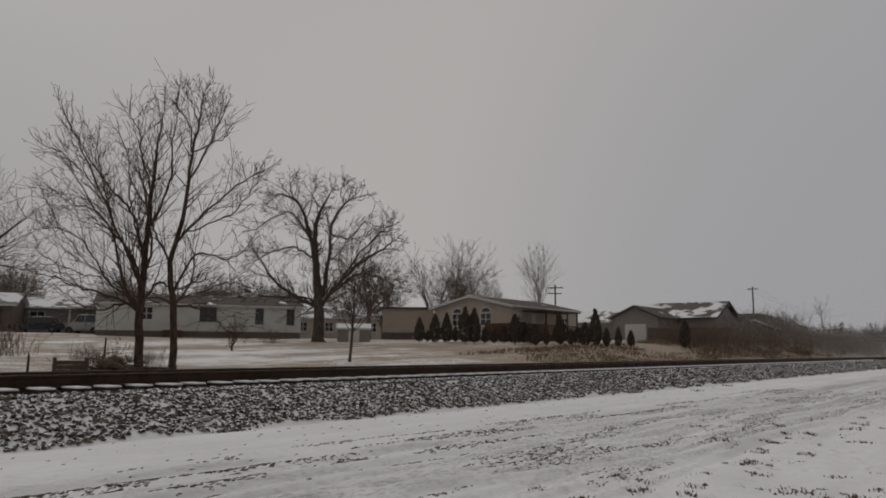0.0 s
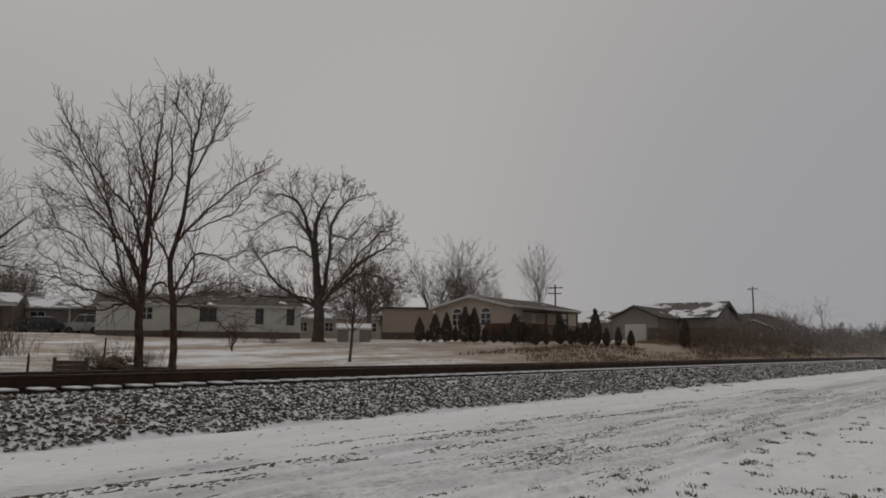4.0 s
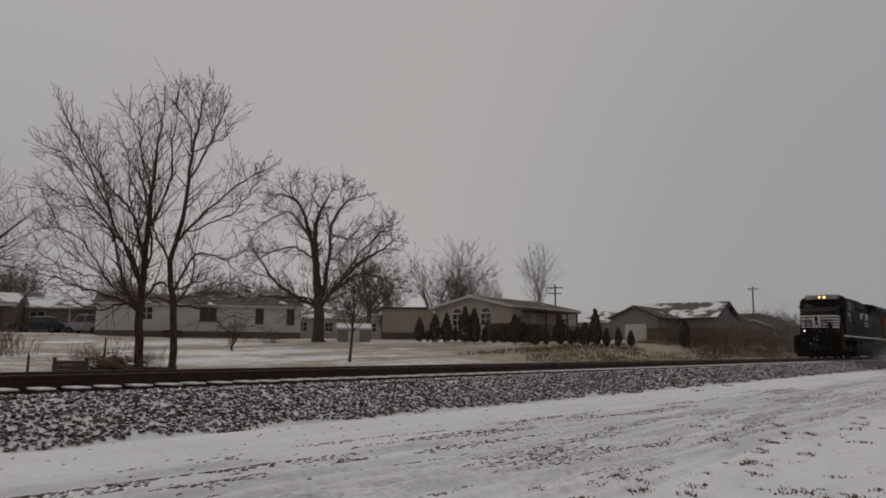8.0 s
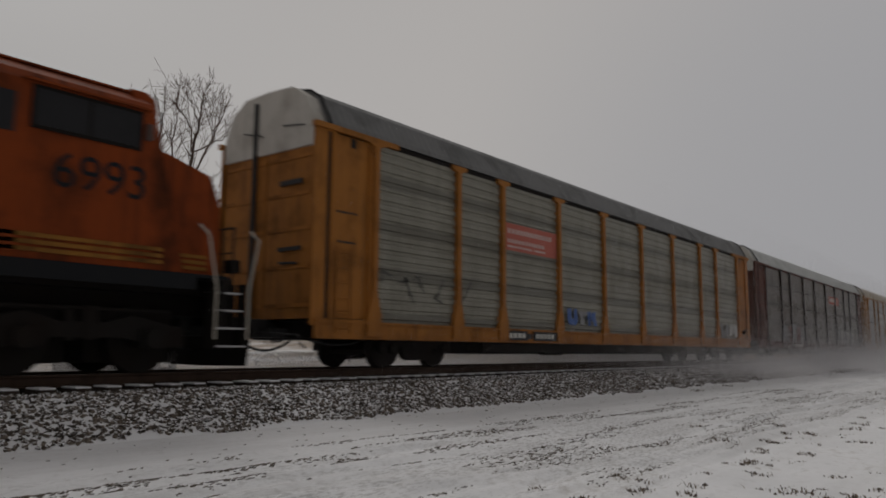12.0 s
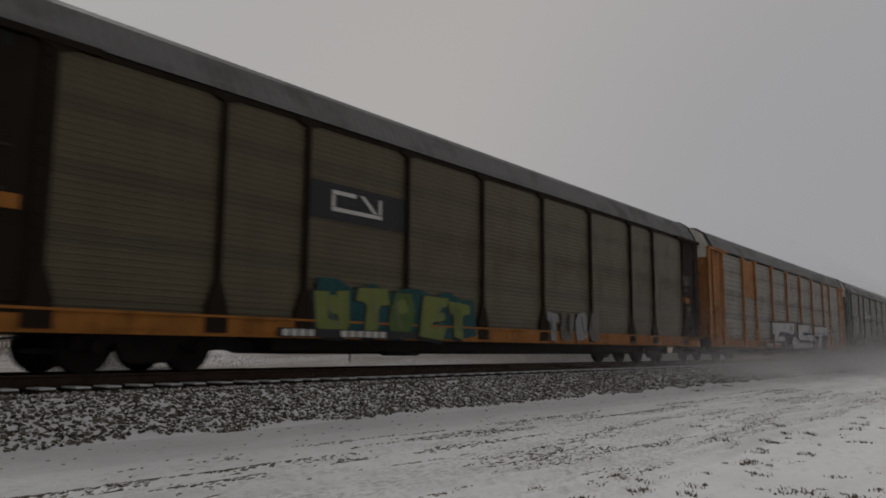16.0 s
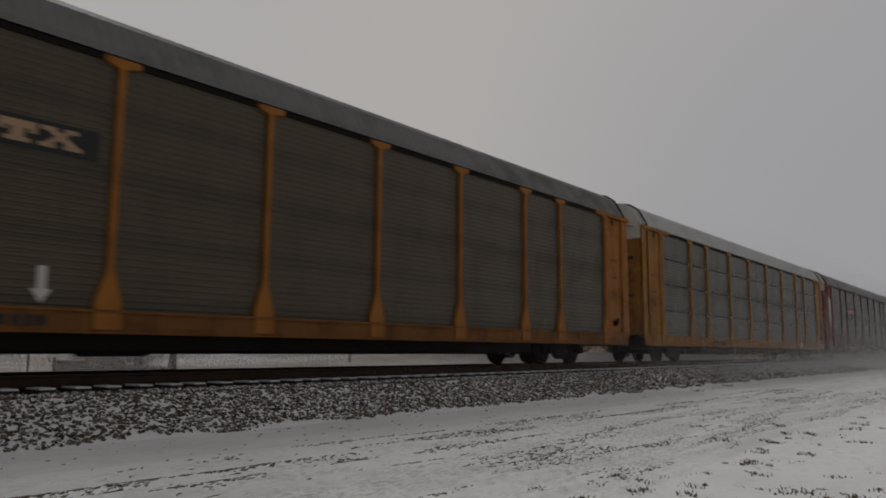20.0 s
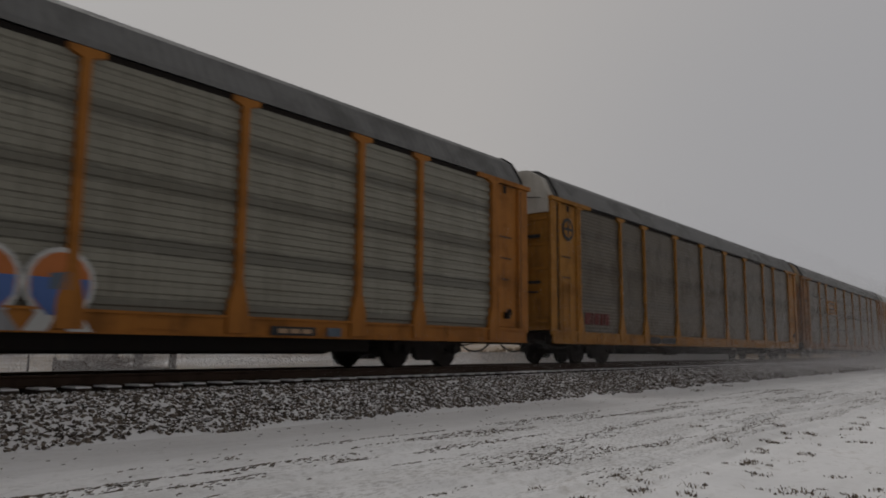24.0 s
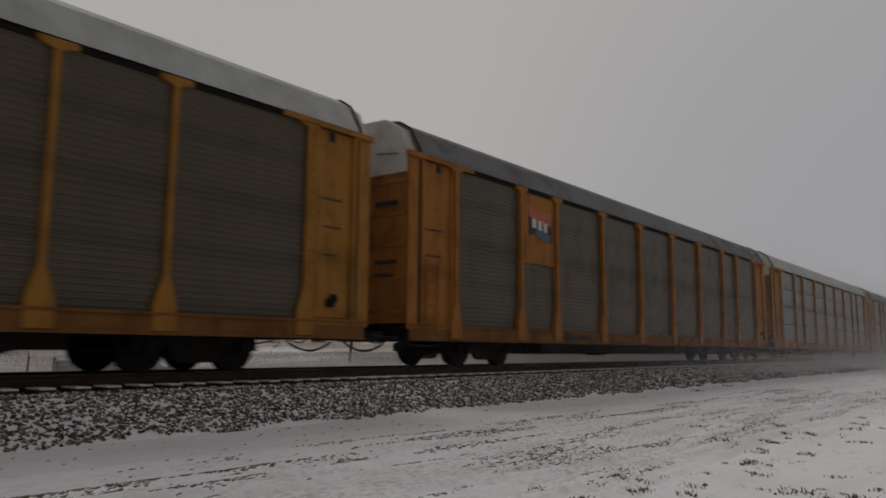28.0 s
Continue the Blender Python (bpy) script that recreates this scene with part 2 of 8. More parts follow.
def prism_y(bm, pts, y0, y1):
    """Extrudes an outline of (x, z) points along y."""
    a = [bm.verts.new((x, y0, z)) for x, z in pts]
    b = [bm.verts.new((x, y1, z)) for x, z in pts]
    n = len(pts)
    for i in range(n):
        bm.faces.new((a[i], a[(i + 1) % n], b[(i + 1) % n], b[i]))
    bm.faces.new(a[::-1])
    bm.faces.new(b)
    bmesh.ops.recalc_face_normals(bm, faces=bm.faces)
    return bm


def rod(bm, p, q, r, seg=8, r2=None):
    """A round bar from p to q."""
    p, q = Vector(p), Vector(q)
    d = (q - p).normalized()
    u = d.orthogonal().normalized()
    w = d.cross(u)
    r2 = r if r2 is None else r2
    a, b = [], []
    for i in range(seg):
        t = 2 * math.pi * i / seg
        o = u * math.cos(t) + w * math.sin(t)
        a.append(bm.verts.new(p + o * r))
        b.append(bm.verts.new(q + o * r2))
    for i in range(seg):
        bm.faces.new((a[i], a[(i + 1) % seg], b[(i + 1) % seg], b[i]))
    bm.faces.new(a[::-1])
    bm.faces.new(b)
    return bm


def path_rods(bm, pts, r, seg=6):
    for p, q in zip(pts, pts[1:]):
        rod(bm, p, q, r, seg)
    return bm


def droop(p, q, sag, n=8):
    """Points of a hanging hose or wire."""
    p, q = Vector(p), Vector(q)
    return [p.lerp(q, i / n) - Vector((0, 0, sag * 4 * (i / n) * (1 - i / n))) for i in range(n + 1)]


def text_mesh(words, size, material, depth=0.004, spacing=1.0):
    """Letters in the built-in font as a mesh, in the plane x-z, seen from -y."""
    cu = bpy.data.curves.new("letters", "FONT")
    cu.body, cu.size, cu.extrude, cu.space_character = words, size, depth, spacing
    ob = bpy.data.objects.new("letters", cu)
    scene.collection.objects.link(ob)
    me = bpy.data.meshes.new_from_object(ob.evaluated_get(bpy.context.evaluated_depsgraph_get()))
    bpy.data.objects.remove(ob)
    me.transform(Matrix.Rotation(radians(90), 4, "X"))
    me.materials.clear()
    me.materials.append(material)
    return me


# ---- ground ----
def sstep(a, b, v):
    t = min(1.0, max(0.0, (v - a) / (b - a)))
    return t * t * (3 - 2 * t)


def lerp_list(v, pts):
    if v <= pts[0][0]:
        return pts[0][1]
    for (a, za), (b, zb) in zip(pts, pts[1:]):
        if v <= b:
            return za + (zb - za) * (v - a) / (b - a)
    return pts[-1][1]


def ground_z(x, y):
    """The lie of the land: level by the track, rising to the houses behind it."""
    near = -0.78 - 0.22 * sstep(6.5, 2.0, y) if y < TRACK else -0.7
    if y <= TRACK + 3:
        return near
    r = math.hypot(x, y)
    yard = lerp_list(r, ((30, -0.6), (65, 1.0), (75, 1.35), (100, 1.65), (140, 1.7)))
    yard += 0.45 * sstep(50, 22, x) * sstep(62, 82, r)
    yard = yard + (-0.2 - yard) * sstep(120, 200, x)
    k = sstep(TRACK + 3, TRACK + 15, y)
    return near + (yard - near) * k


# wheel tracks along the service road: middle line, depth, half width
RUTS = ((6.55, 0.018, 0.07), (6.12, 0.03, 0.08), (5.85, 0.03, 0.07), (5.5, 0.045, 0.11), (5.12, 0.03, 0.08), (4.75, 0.035, 0.09), (4.4, 0.04, 0.1), (4.05, 0.025, 0.08), (3.7, 0.03, 0.1), (3.3, 0.02, 0.08))


# smooth snow ridges that the wheels have pressed up between the tracks: y at x = 4, 10 and 17, height
RIDGES = ((6.80, 5.82, 5.80, 0.045), (4.95, 3.75, 3.45, 0.045), (7.35, 6.75, 6.5, 0.02))


def ridge_y(x, r):
    t = min(1.0, max(0.0, (x - 4) / 13))
    a, b = r[0] + (r[1] - r[0]) * min(1.0, t / 0.46), 0.0
    if t > 0.46:
        b = (r[2] - r[1]) * (t - 0.46) / 0.54
    return a + b + 0.05 * math.sin(x * 0.7 + r[0])


def rut_bend(x, c):
    return 0.10 * math.sin(x * 0.22 + c * 1.3) + 0.03 * math.sin(x * 0.8 + c * 3)


def ruts(x, y):
    """Wheel tracks along the service road and small lumps on the verge."""
    z = 0.0
    for c, depth, w in RUTS:
        depth *= 0.2 + 0.8 * max(0.0, 0.5 + noise.noise((x * 0.16, c * 9, 14)))
        d = y - c - rut_bend(x, c)
        if abs(d) < 5 * w:
            z -= 1.1 * depth * math.exp(-(d / w) ** 2)
            z += depth * 0.8 * math.exp(-((d - 1.8 * w) / w) ** 2)
    for r in RIDGES:
        d = y - ridge_y(x, r)
        if abs(d) < 0.6:
            z += r[3] * math.exp(-(d / 0.13) ** 2) - 0.9 * r[3] * math.exp(-((d - 0.2) / 0.07) ** 2)
    if 0 < y < 9.5:
        rough = 0.5 + 0.5 * sstep(6.8, 4.5, y)
        z += rough * 0.035 * (noise.noise((x * 0.5, y * 1.6, 0)) + 0.4 * noise.noise((x * 1.5, y * 4.0, 3)) + 0.3 * noise.noise((x * 5, y * 9, 6)))
        z += 0.035 * sstep(4.5, 2.5, y) * max(0, noise.noise((x * 4.2, y * 4.2, 9)))
    return z


def spaced(breaks):
    """Coordinates with a step of their own in each stretch: (from, step), ..., end."""
    out_list = []
    for (a, step), (b, _) in zip(breaks, breaks[1:]):
        n = max(1, round((b - a) / step))
        out_list += [a + (b - a) * i / n for i in range(n)]
    return out_list + [breaks[-1][0]]


def build_ground():
    xs = spaced([(-3000, 500), (-500, 60), (-80, 6), (-8, 0.4), (1.5, 0.07), (13, 0.12), (24, 0.3), (45, 1.2), (130, 6), (300, 40), (900, 300), (3000, 0)])
    ys = spaced([(-3000, 500), (-500, 60), (-20, 3), (-2, 0.4), (1.2, 0.06), (3.0, 0.035), (6.9, 0.08), (9.4, 0.25), (10.6, 2.0), (15, 0.8), (90, 4), (200, 30), (700, 300), (3000, 0)])
    nx, ny = len(xs), len(ys)
    verts = []
    for y in ys:
        for x in xs:
            z = ground_z(x, y)
            if -10 < x < 60 and 0 < y < 9.5:
                z += ruts(x, y)
            elif 15 < y < 120 and -60 < x < 160:
                z += 0.12 * noise.noise((x * 0.15, y * 0.15, 2))
            verts.append((x, y, z))
    faces = [(j * nx + i, j * nx + i + 1, (j + 1) * nx + i + 1, (j + 1) * nx + i) for j in range(ny - 1) for i in range(nx - 1)]
    ob = new("ground", data_mesh("ground", verts, faces, SNOW, True))
    tagged(ob, "snow-covered ground with brown grass showing through", "ground", kind="structure")


build_ground()


# ---- track ----
def build_track():
    bed = bmesh.new()
    t = TRACK
    prism_x(bed, [(t - 3.2, -0.84), (t + 3.2, -0.84), (t + 1.95, -0.27), (t - 1.95, -0.27)], -480, 1000)
    tagged(part("ballast", bed, BED), "mound of grey crushed stone dusted with snow", "ballast", kind="structure")
    track = thing("railway_track", "rusty steel rails on snow-dusted wooden ties", "railway track", kind="structure")
    for y in (t - 0.755, t + 0.755):
        bm = bmesh.new()
        prism_x(bm, [(y - 0.076, -0.186), (y + 0.076, -0.186), (y + 0.076, -0.172), (y + 0.012, -0.15), (y + 0.012, -0.05), (y + 0.036, -0.036),
                     (y + 0.036, -0.006), (y - 0.036, -0.006), (y - 0.036, -0.036), (y - 0.012, -0.05), (y - 0.012, -0.15), (y - 0.076, -0.172)], -480, 1000)
        part("rail", bm, RAIL, track)
        bm = bmesh.new()
        prism_x(bm, [(y - 0.034, -0.006), (y + 0.034, -0.006), (y + 0.03, 0.0), (y - 0.03, 0.0)], -480, 1000)
        part("rail_head", bm, RAIL_TOP, track, "worn running surface")
    tie = bmesh.new()
    box(tie, -0.11, 0.11, -1.3, 1.3, -0.36, -0.188, bevel=0.012)
    me = bpy.data.meshes.new("tie")
    tie.to_mesh(me)
    tie.free()
    me.materials.append(TIE)
    cap = bmesh.new()
    for a, b in ((-1.3, -0.86), (-0.64, 0.64), (0.86, 1.3)):
        box(cap, -0.13, 0.10, a, b, -0.19, -0.165, bevel=0.01)
    cap_me = bpy.data.meshes.new("snow_cap")
    cap.to_mesh(cap_me)
    cap.free()
    cap_me.materials.append(SNOW_CAP)
    rng = random.Random(5)
    for i in range(150):
        x = -2.0 + i * 0.5
        m = pose(x + rng.uniform(-0.02, 0.02), t + rng.uniform(-0.04, 0.04), 0, 0, 0, rng.uniform(-1, 1))
        o = mesh_part("tie", me, track, m)
        mesh_part("snow_cap", cap_me, o)
    far = bmesh.new()
    for i in range(300):
        x = 73.0 + i * 0.5
        box(far, x - 0.11, x + 0.11, t - 1.3, t + 1.3, -0.3, -0.187)
    for i in range(120):
        x = -2.5 - i * 0.5
        box(far, x - 0.11, x + 0.11, t - 1.3, t + 1.3, -0.3, -0.187)
    part("far_ties", far, TIE, track)["kind"] = "stuff"


def build_stones():
    """Crushed stone on the shoulder that faces the camera, and between the ties."""
    rng = random.Random(11)
    base = [(1, 0, 0), (-1, 0, 0), (0, 1, 0), (0, -1, 0), (0, 0, 1), (0, 0, -1)]
    tris = [(0, 2, 4), (2, 1, 4), (1, 3, 4), (3, 0, 4), (2, 0, 5), (1, 2, 5), (3, 1, 5), (0, 3, 5)]
    t = TRACK

    def scatter(name, x0, x1, y0, y1, count, size, label):
        verts, faces = [], []
        for _ in range(count):
            x, y = rng.uniform(x0, x1), rng.uniform(y0, y1)
            edge = 0.16 * noise.noise((x * 0.8, 0, 4)) + 0.1 * noise.noise((x * 3, 1, 4))
            if y < t - 3.0 + edge:
                continue
            z = -0.27 - max(0.0, (t - 1.95 - y)) * 0.455
            if y > t + 1.95:
                z = -0.27 - (y - t - 1.95) * 0.455
            s = size * rng.uniform(0.6, 1.5)
            ax, ay, az = s * rng.uniform(0.8, 1.5), s * rng.uniform(0.7, 1.2), s * rng.uniform(0.5, 0.9)
            m = Euler((rng.uniform(-0.7, 0.7), rng.uniform(-0.7, 0.7), rng.uniform(0, 6.3))).to_matrix()
            n = len(verts)
            for b in base:
                v = m @ Vector((b[0] * ax * rng.uniform(0.7, 1.2), b[1] * ay * rng.uniform(0.7, 1.2), b[2] * az))
                verts.append((x + v.x, y + v.y, z + v.z + s * 0.25))
            faces += [(a + n, b + n, c + n) for a, b, c in tris]
        ob = new(name, data_mesh(name, verts, faces, STONE))
        tagged(ob, label, "ballast", kind="stuff")

    words = "dark crushed ballast stones with snow lying between them"
    scatter("ballast_stones", 0.5, 22, t - 3.35, t - 1.2, 17000, 0.036, words)
    scatter("ballast_stones", 22, 60, t - 3.35, t - 1.2, 13000, 0.047, words)
    scatter("ballast_stones", 60, 150, t - 3.3, t - 1.2, 9000, 0.075, words)
    scatter("ballast_stones", 0.5, 60, t - 1.2, t + 2.8, 9000, 0.036, words)


build_track()
build_stones()


# ---- the train ----
YELLOW = paint("rack_yellow_paint", (0.32, 0.146, 0.026), (0.07, 0.034, 0.014), 0.65, 0.6)
ORANGE_Y = paint("rack_orange_paint", (0.325, 0.128, 0.024), (0.07, 0.032, 0.013), 0.65, 0.6)
BROWN = paint("rack_brown_paint", (0.09, 0.024, 0.013), (0.04, 0.025, 0.02), 0.6, 0.65)
DARK_BROWN = paint("rack_dark_paint", (0.021, 0.0145, 0.011), (0.012, 0.009, 0.007), 0.6, 0.75, spec=0.08)
GREEN = paint("rack_green_paint", (0.012, 0.032, 0.017), (0.018, 0.022, 0.013), 0.6, 0.65)
GREEN_POST = paint("rack_grimy_green_paint", (0.014, 0.04, 0.022), (0.02, 0.024, 0.014), 0.7, 0.7)
RED = paint("rack_red_paint", (0.20, 0.025, 0.022), (0.05, 0.025, 0.022), 0.5, 0.6)
CAP_TAN = paint("end_cap_rusty_tan", (0.30, 0.215, 0.13), (0.14, 0.09, 0.05), 0.6, 0.65)
CAP_WHITE = paint("end_cap_white", (0.50, 0.48, 0.44), (0.2, 0.17, 0.14), 0.5, 0.6)
ROOF_GREY = paint("roof_galvanized", (0.155, 0.155, 0.155), (0.075, 0.075, 0.07), 0.5, 0.55, metal=0.2)
ROOF_WHITE = paint("roof_pale", (0.43, 0.44, 0.43), (0.25, 0.245, 0.235), 0.4, 0.55)
ROOF_CREAM = paint("roof_cream", (0.34, 0.29, 0.22), (0.19, 0.16, 0.12), 0.4, 0.55)
P_LIGHT = rack_panel("panel_pale_galvanized", (0.232, 0.222, 0.182), 0.8, (0.11, 0.097, 0.07))
P_GREY = rack_panel("panel_grey_galvanized", (0.222, 0.22, 0.215), 0.3, (0.135, 0.13, 0.122))
P_DARK = rack_panel("panel_dark_galvanized", (0.084, 0.065, 0.041), 0.45, (0.046, 0.035, 0.022))
P_MID = rack_panel("panel_mid_galvanized", (0.108, 0.102, 0.082), 0.4, (0.072, 0.065, 0.05))
P_OLIVE = rack_panel("panel_olive_galvanized", (0.094, 0.08, 0.043), 0.45, (0.066, 0.043, 0.023))
P_RUST = rack_panel("panel_rusty_galvanized", (0.09, 0.072, 0.056), 0.45, (0.055, 0.036, 0.025))
UNDER = paint("under_frame_black", (0.011, 0.009, 0.008), (0.018, 0.013, 0.01), 0.5, 0.85, spec=0.15)
STEEL = paint("truck_steel", (0.013, 0.011, 0.01), (0.02, 0.014, 0.011), 0.5, 0.8, spec=0.15)
HOSE = plain("hose_rubber", (0.02, 0.02, 0.02), 0.7)
WHITE_P = paint("sign_white", (0.56, 0.55, 0.52), (0.28, 0.26, 0.22), 0.35, 0.6)
BOARD = paint("sign_dark_brown", (0.05, 0.022, 0.018), (0.03, 0.02, 0.015), 0.5, 0.7)
BLACK_P = plain("sign_black", (0.02, 0.02, 0.022), 0.6)
# near-black for the roof straps, and for painted shade in slots and gaps
SLOT = plain("gap_shade_and_strap", (0.012, 0.012, 0.012), 0.9)
PINK_P = paint("faded_sign_pink", (0.52, 0.38, 0.35), (0.4, 0.2, 0.18), 0.4, 0.6)
SIGN_RED = paint("sign_red", (0.42, 0.12, 0.09), (0.3, 0.1, 0.09), 0.3, 0.6)
TAGS = {n: paint("spray_" + n, c, tuple(v * 0.5 for v in c), 0.5, 0.6) for n, c in (
    ("white", (0.5, 0.5, 0.49)), ("black", (0.02, 0.02, 0.022)), ("green", (0.075, 0.12, 0.035)), ("lime", (0.16, 0.19, 0.055)), ("teal", (0.014, 0.065, 0.07)),
    ("blue", (0.08, 0.14, 0.34)), ("red", (0.12, 0.028, 0.026)), ("pink", (0.2, 0.1, 0.1)), ("grey", (0.25, 0.25, 0.26)), ("dust", (0.15, 0.14, 0.122)), ("orange", (0.42, 0.14, 0.045)), ("rustline", (0.12, 0.05, 0.03)), ("smoke", (0.08, 0.078, 0.07)), ("dusk", (0.12, 0.10, 0.14)), ("rose", (0.13, 0.045, 0.043)), ("slate", (0.1, 0.125, 0.16)))}

POSTS = (1.68, 4.55, 6.45, 9.35, 12.2, 15.1, 17.95, 20.85, 22.75, 25.62)
SIDE = 1.46            # the side sheets' distance from the centre line
Z_SILL, Z_DECK, Z_EAVE = 0.60, 0.95, 4.74
DECK_ROWS = (1.87, 2.83, 3.79)
ROOF_LINE = ((1.54, 4.80), (1.50, 4.92), (1.22, 5.42), (0.92, 5.62), (0.55, 5.69), (0.0, 5.72))
CACHE = {}


def cached(key, build):
    if key not in CACHE:
        CACHE[key] = build()
    return CACHE[key]


def bm_mesh(name, bm, material):
    me = bpy.data.meshes.new(name)
    bm.to_mesh(me)
    bm.free()
    me.materials.append(material)
    return me


def corrugated(width, z0, z1, material, rib=0.105, depth=0.016):
    """A side sheet with horizontal ribs, outward towards -y, standing on z0."""
    def build():
        verts, faces, z = [], [], z0
        line = []
        while z < z1 - 0.001:
            top = min(z + rib, z1)
            h = top - z
            line += [(0.0, z), (0.0, z + h * 0.3), (-depth, z + h * 0.42), (-depth, z + h * 0.9)]
            z = top
        line.append((0.0, z1))
        for y, zz in line:
            verts += [(0, y, zz), (width, y, zz)]
        for i in range(len(line) - 1):
            a = 2 * i
            faces.append((a, a + 1, a + 3, a + 2))
        n = len(verts)
        verts += [(0, 0.03, z0), (width, 0.03, z0), (0, 0.03, z1), (width, 0.03, z1)]
        faces += [(n + 1, n, n + 2, n + 3), (n, n + 1, 1, 0), (n - 2, n - 1, n + 3, n + 2)]
        return data_mesh("side_sheet", verts, faces, material)
    return cached(("sheet", round(width, 2), round(z0, 2), round(z1, 2), material.name, rib), build)


def post_mesh(material, slim):
    """A side post with a flared foot on the sill and a T-shaped cap under the eave."""
    def build():
        w = 0.045 if slim else 0.072
        bm = bmesh.new()
        prism_y(bm, [(-0.21, Z_SILL + 0.06), (0.21, Z_SILL + 0.06), (0.2, Z_DECK + 0.12), (w, 1.55), (w, 4.62), (0.29, 4.69), (0.29, 4.775),
                     (-0.29, 4.775), (-0.29, 4.69), (-w, 4.62), (-w, 1.55), (-0.2, Z_DECK + 0.12)], -0.09 if slim else -0.12, 0.0)
        return bm_mesh("side_post", bm, material)
    return cached(("post", material.name, slim), build)


def roof_mesh(material):
    def build():
        pts = [(-y, z) for y, z in ROOF_LINE] + [(y, z) for y, z in ROOF_LINE[-2::-1]]
        verts, faces = [], []
        n = 130
        xs = [0.32 + (CAR - 0.64) * i / (2 * n) for i in range(2 * n + 1)]
        for i, x in enumerate(xs):
            lift = 0.006 if i % 2 else 0.0
            for y, z in pts:
                k = 1 + lift / 1.5
                verts.append((x, y * k, z + lift))
        m = len(pts)
        for i in range(2 * n):
            for j in range(m - 1):
                a = i * m + j
                faces.append((a, a + m, a + m + 1, a + 1))
        faces.append(tuple(range(m - 1, -1, -1)))
        faces.append(tuple(range(2 * n * m, 2 * n * m + m)))
        return data_mesh("roof", verts, faces, material)
    return cached(("roof", material.name), build)


def end_cap_mesh(material):
    """The pale hood over the end doors."""
    def build():
        bm = bmesh.new()
        pts = [(-1.42, 4.36), (1.42, 4.36), (1.42, 4.86), (1.18, 5.38), (0.74, 5.66), (0.0, 5.69), (-0.74, 5.66), (-1.18, 5.38), (-1.42, 4.86)]
        prism_x(bm, pts, 0.02, 0.36)
        return bm_mesh("end_cap", bm, material)
    return cached(("cap", material.name), build)


def wheel_mesh(radius=0.42):
    def build():
        bm = bmesh.new()
        rod(bm, (0, -0.07, 0), (0, 0.06, 0), radius, 24)
        rod(bm, (0, 0.05, 0), (0, 0.085, 0), radius + 0.025, 24)
        rod(bm, (0, -0.10, 0), (0, -0.07, 0), 0.13, 14)
        return bm_mesh("wheel", bm, STEEL)
    return cached(("wheel", radius), build)


def truck_mesh():
    def build():
        bm = bmesh.new()
        for s in (-1, 1):
            y = s * 1.0
            prism_y(bm, [(-1.22, 0.36), (-1.2, 0.56), (-0.75, 0.66), (-0.35, 0.72), (0.35, 0.72), (0.75, 0.66), (1.2, 0.56), (1.22, 0.36), (0.78, 0.36),
                         (0.55, 0.48), (0.45, 0.24), (0.3, 0.16), (-0.3, 0.16), (-0.45, 0.24), (-0.55, 0.48), (-0.78, 0.36)], y - 0.08, y + 0.08)
            for dx in (-0.16, 0.0, 0.16):
                rod(bm, (dx, y, 0.18), (dx, y, 0.5), 0.065, 10)
            for dx in (-0.89, 0.89):
                rod(bm, (dx, y + s * 0.05, 0.42), (dx, y + s * 0.19, 0.42), 0.11, 12)
        box(bm, -0.22, 0.22, -1.1, 1.1, 0.42, 0.68)
        box(bm, -1.25, -1.15, -0.8, 0.8, 0.3, 0.38)
        box(bm, 1.15, 1.25, -0.8, 0.8, 0.3, 0.38)
        return bm_mesh("truck", bm, STEEL)
    return cached("truck", build)


def add_truck(car, x):
    tr = mesh_part("truck", truck_mesh(), car, pose(x, 0, 0))
    for dx in (-0.89, 0.89):
        for s in (-1, 1):
            mesh_part("wheel", wheel_mesh(), tr, pose(dx, s * 0.77, 0.42, 0, 0, 0 if s < 0 else 180))
        def axle():
            bm = bmesh.new()
            rod(bm, (0, -0.8, 0.42), (0, 0.8, 0.42), 0.08, 10)
            return bm_mesh("axle", bm, STEEL)
        mesh_part("axle", cached("axle", axle), tr, pose(dx, 0, 0))


def frame_mesh():
    """Under frame of the long flat car: fish-belly centre sill, cross bearers, brake gear."""
    def build():
        bm = bmesh.new()
        prism_y(bm, [(0.3, 0.62), (5.6, 0.58), (6.6, 0.30), (20.7, 0.30), (21.7, 0.58), (27.0, 0.62), (27.0, 0.92), (0.3, 0.92)], -0.75, 0.75)
        box(bm, 5.9, 21.4, -1.30, -0.8, 0.36, 0.60)
        box(bm, 5.9, 21.4, 0.8, 1.30, 0.36, 0.60)
        for i in range(12):
            x = 1.0 + i * 2.3
            box(bm, x - 0.08, x + 0.08, -1.4, 1.4, 0.58, 0.9)
        rod(bm, (9.2, -1.0, 0.42), (10.3, -1.0, 0.42), 0.16, 12)
        rod(bm, (11.0, -1.05, 0.5), (16.5, -1.05, 0.45), 0.03, 6)
        box(bm, 12.2, 12.8, -1.2, -0.8, 0.34, 0.6)
        box(bm, 0.25, 27.05, -1.4, 1.4, 0.9, 0.94)
        return bm_mesh("under_frame", bm, UNDER)
    return cached("frame", build)


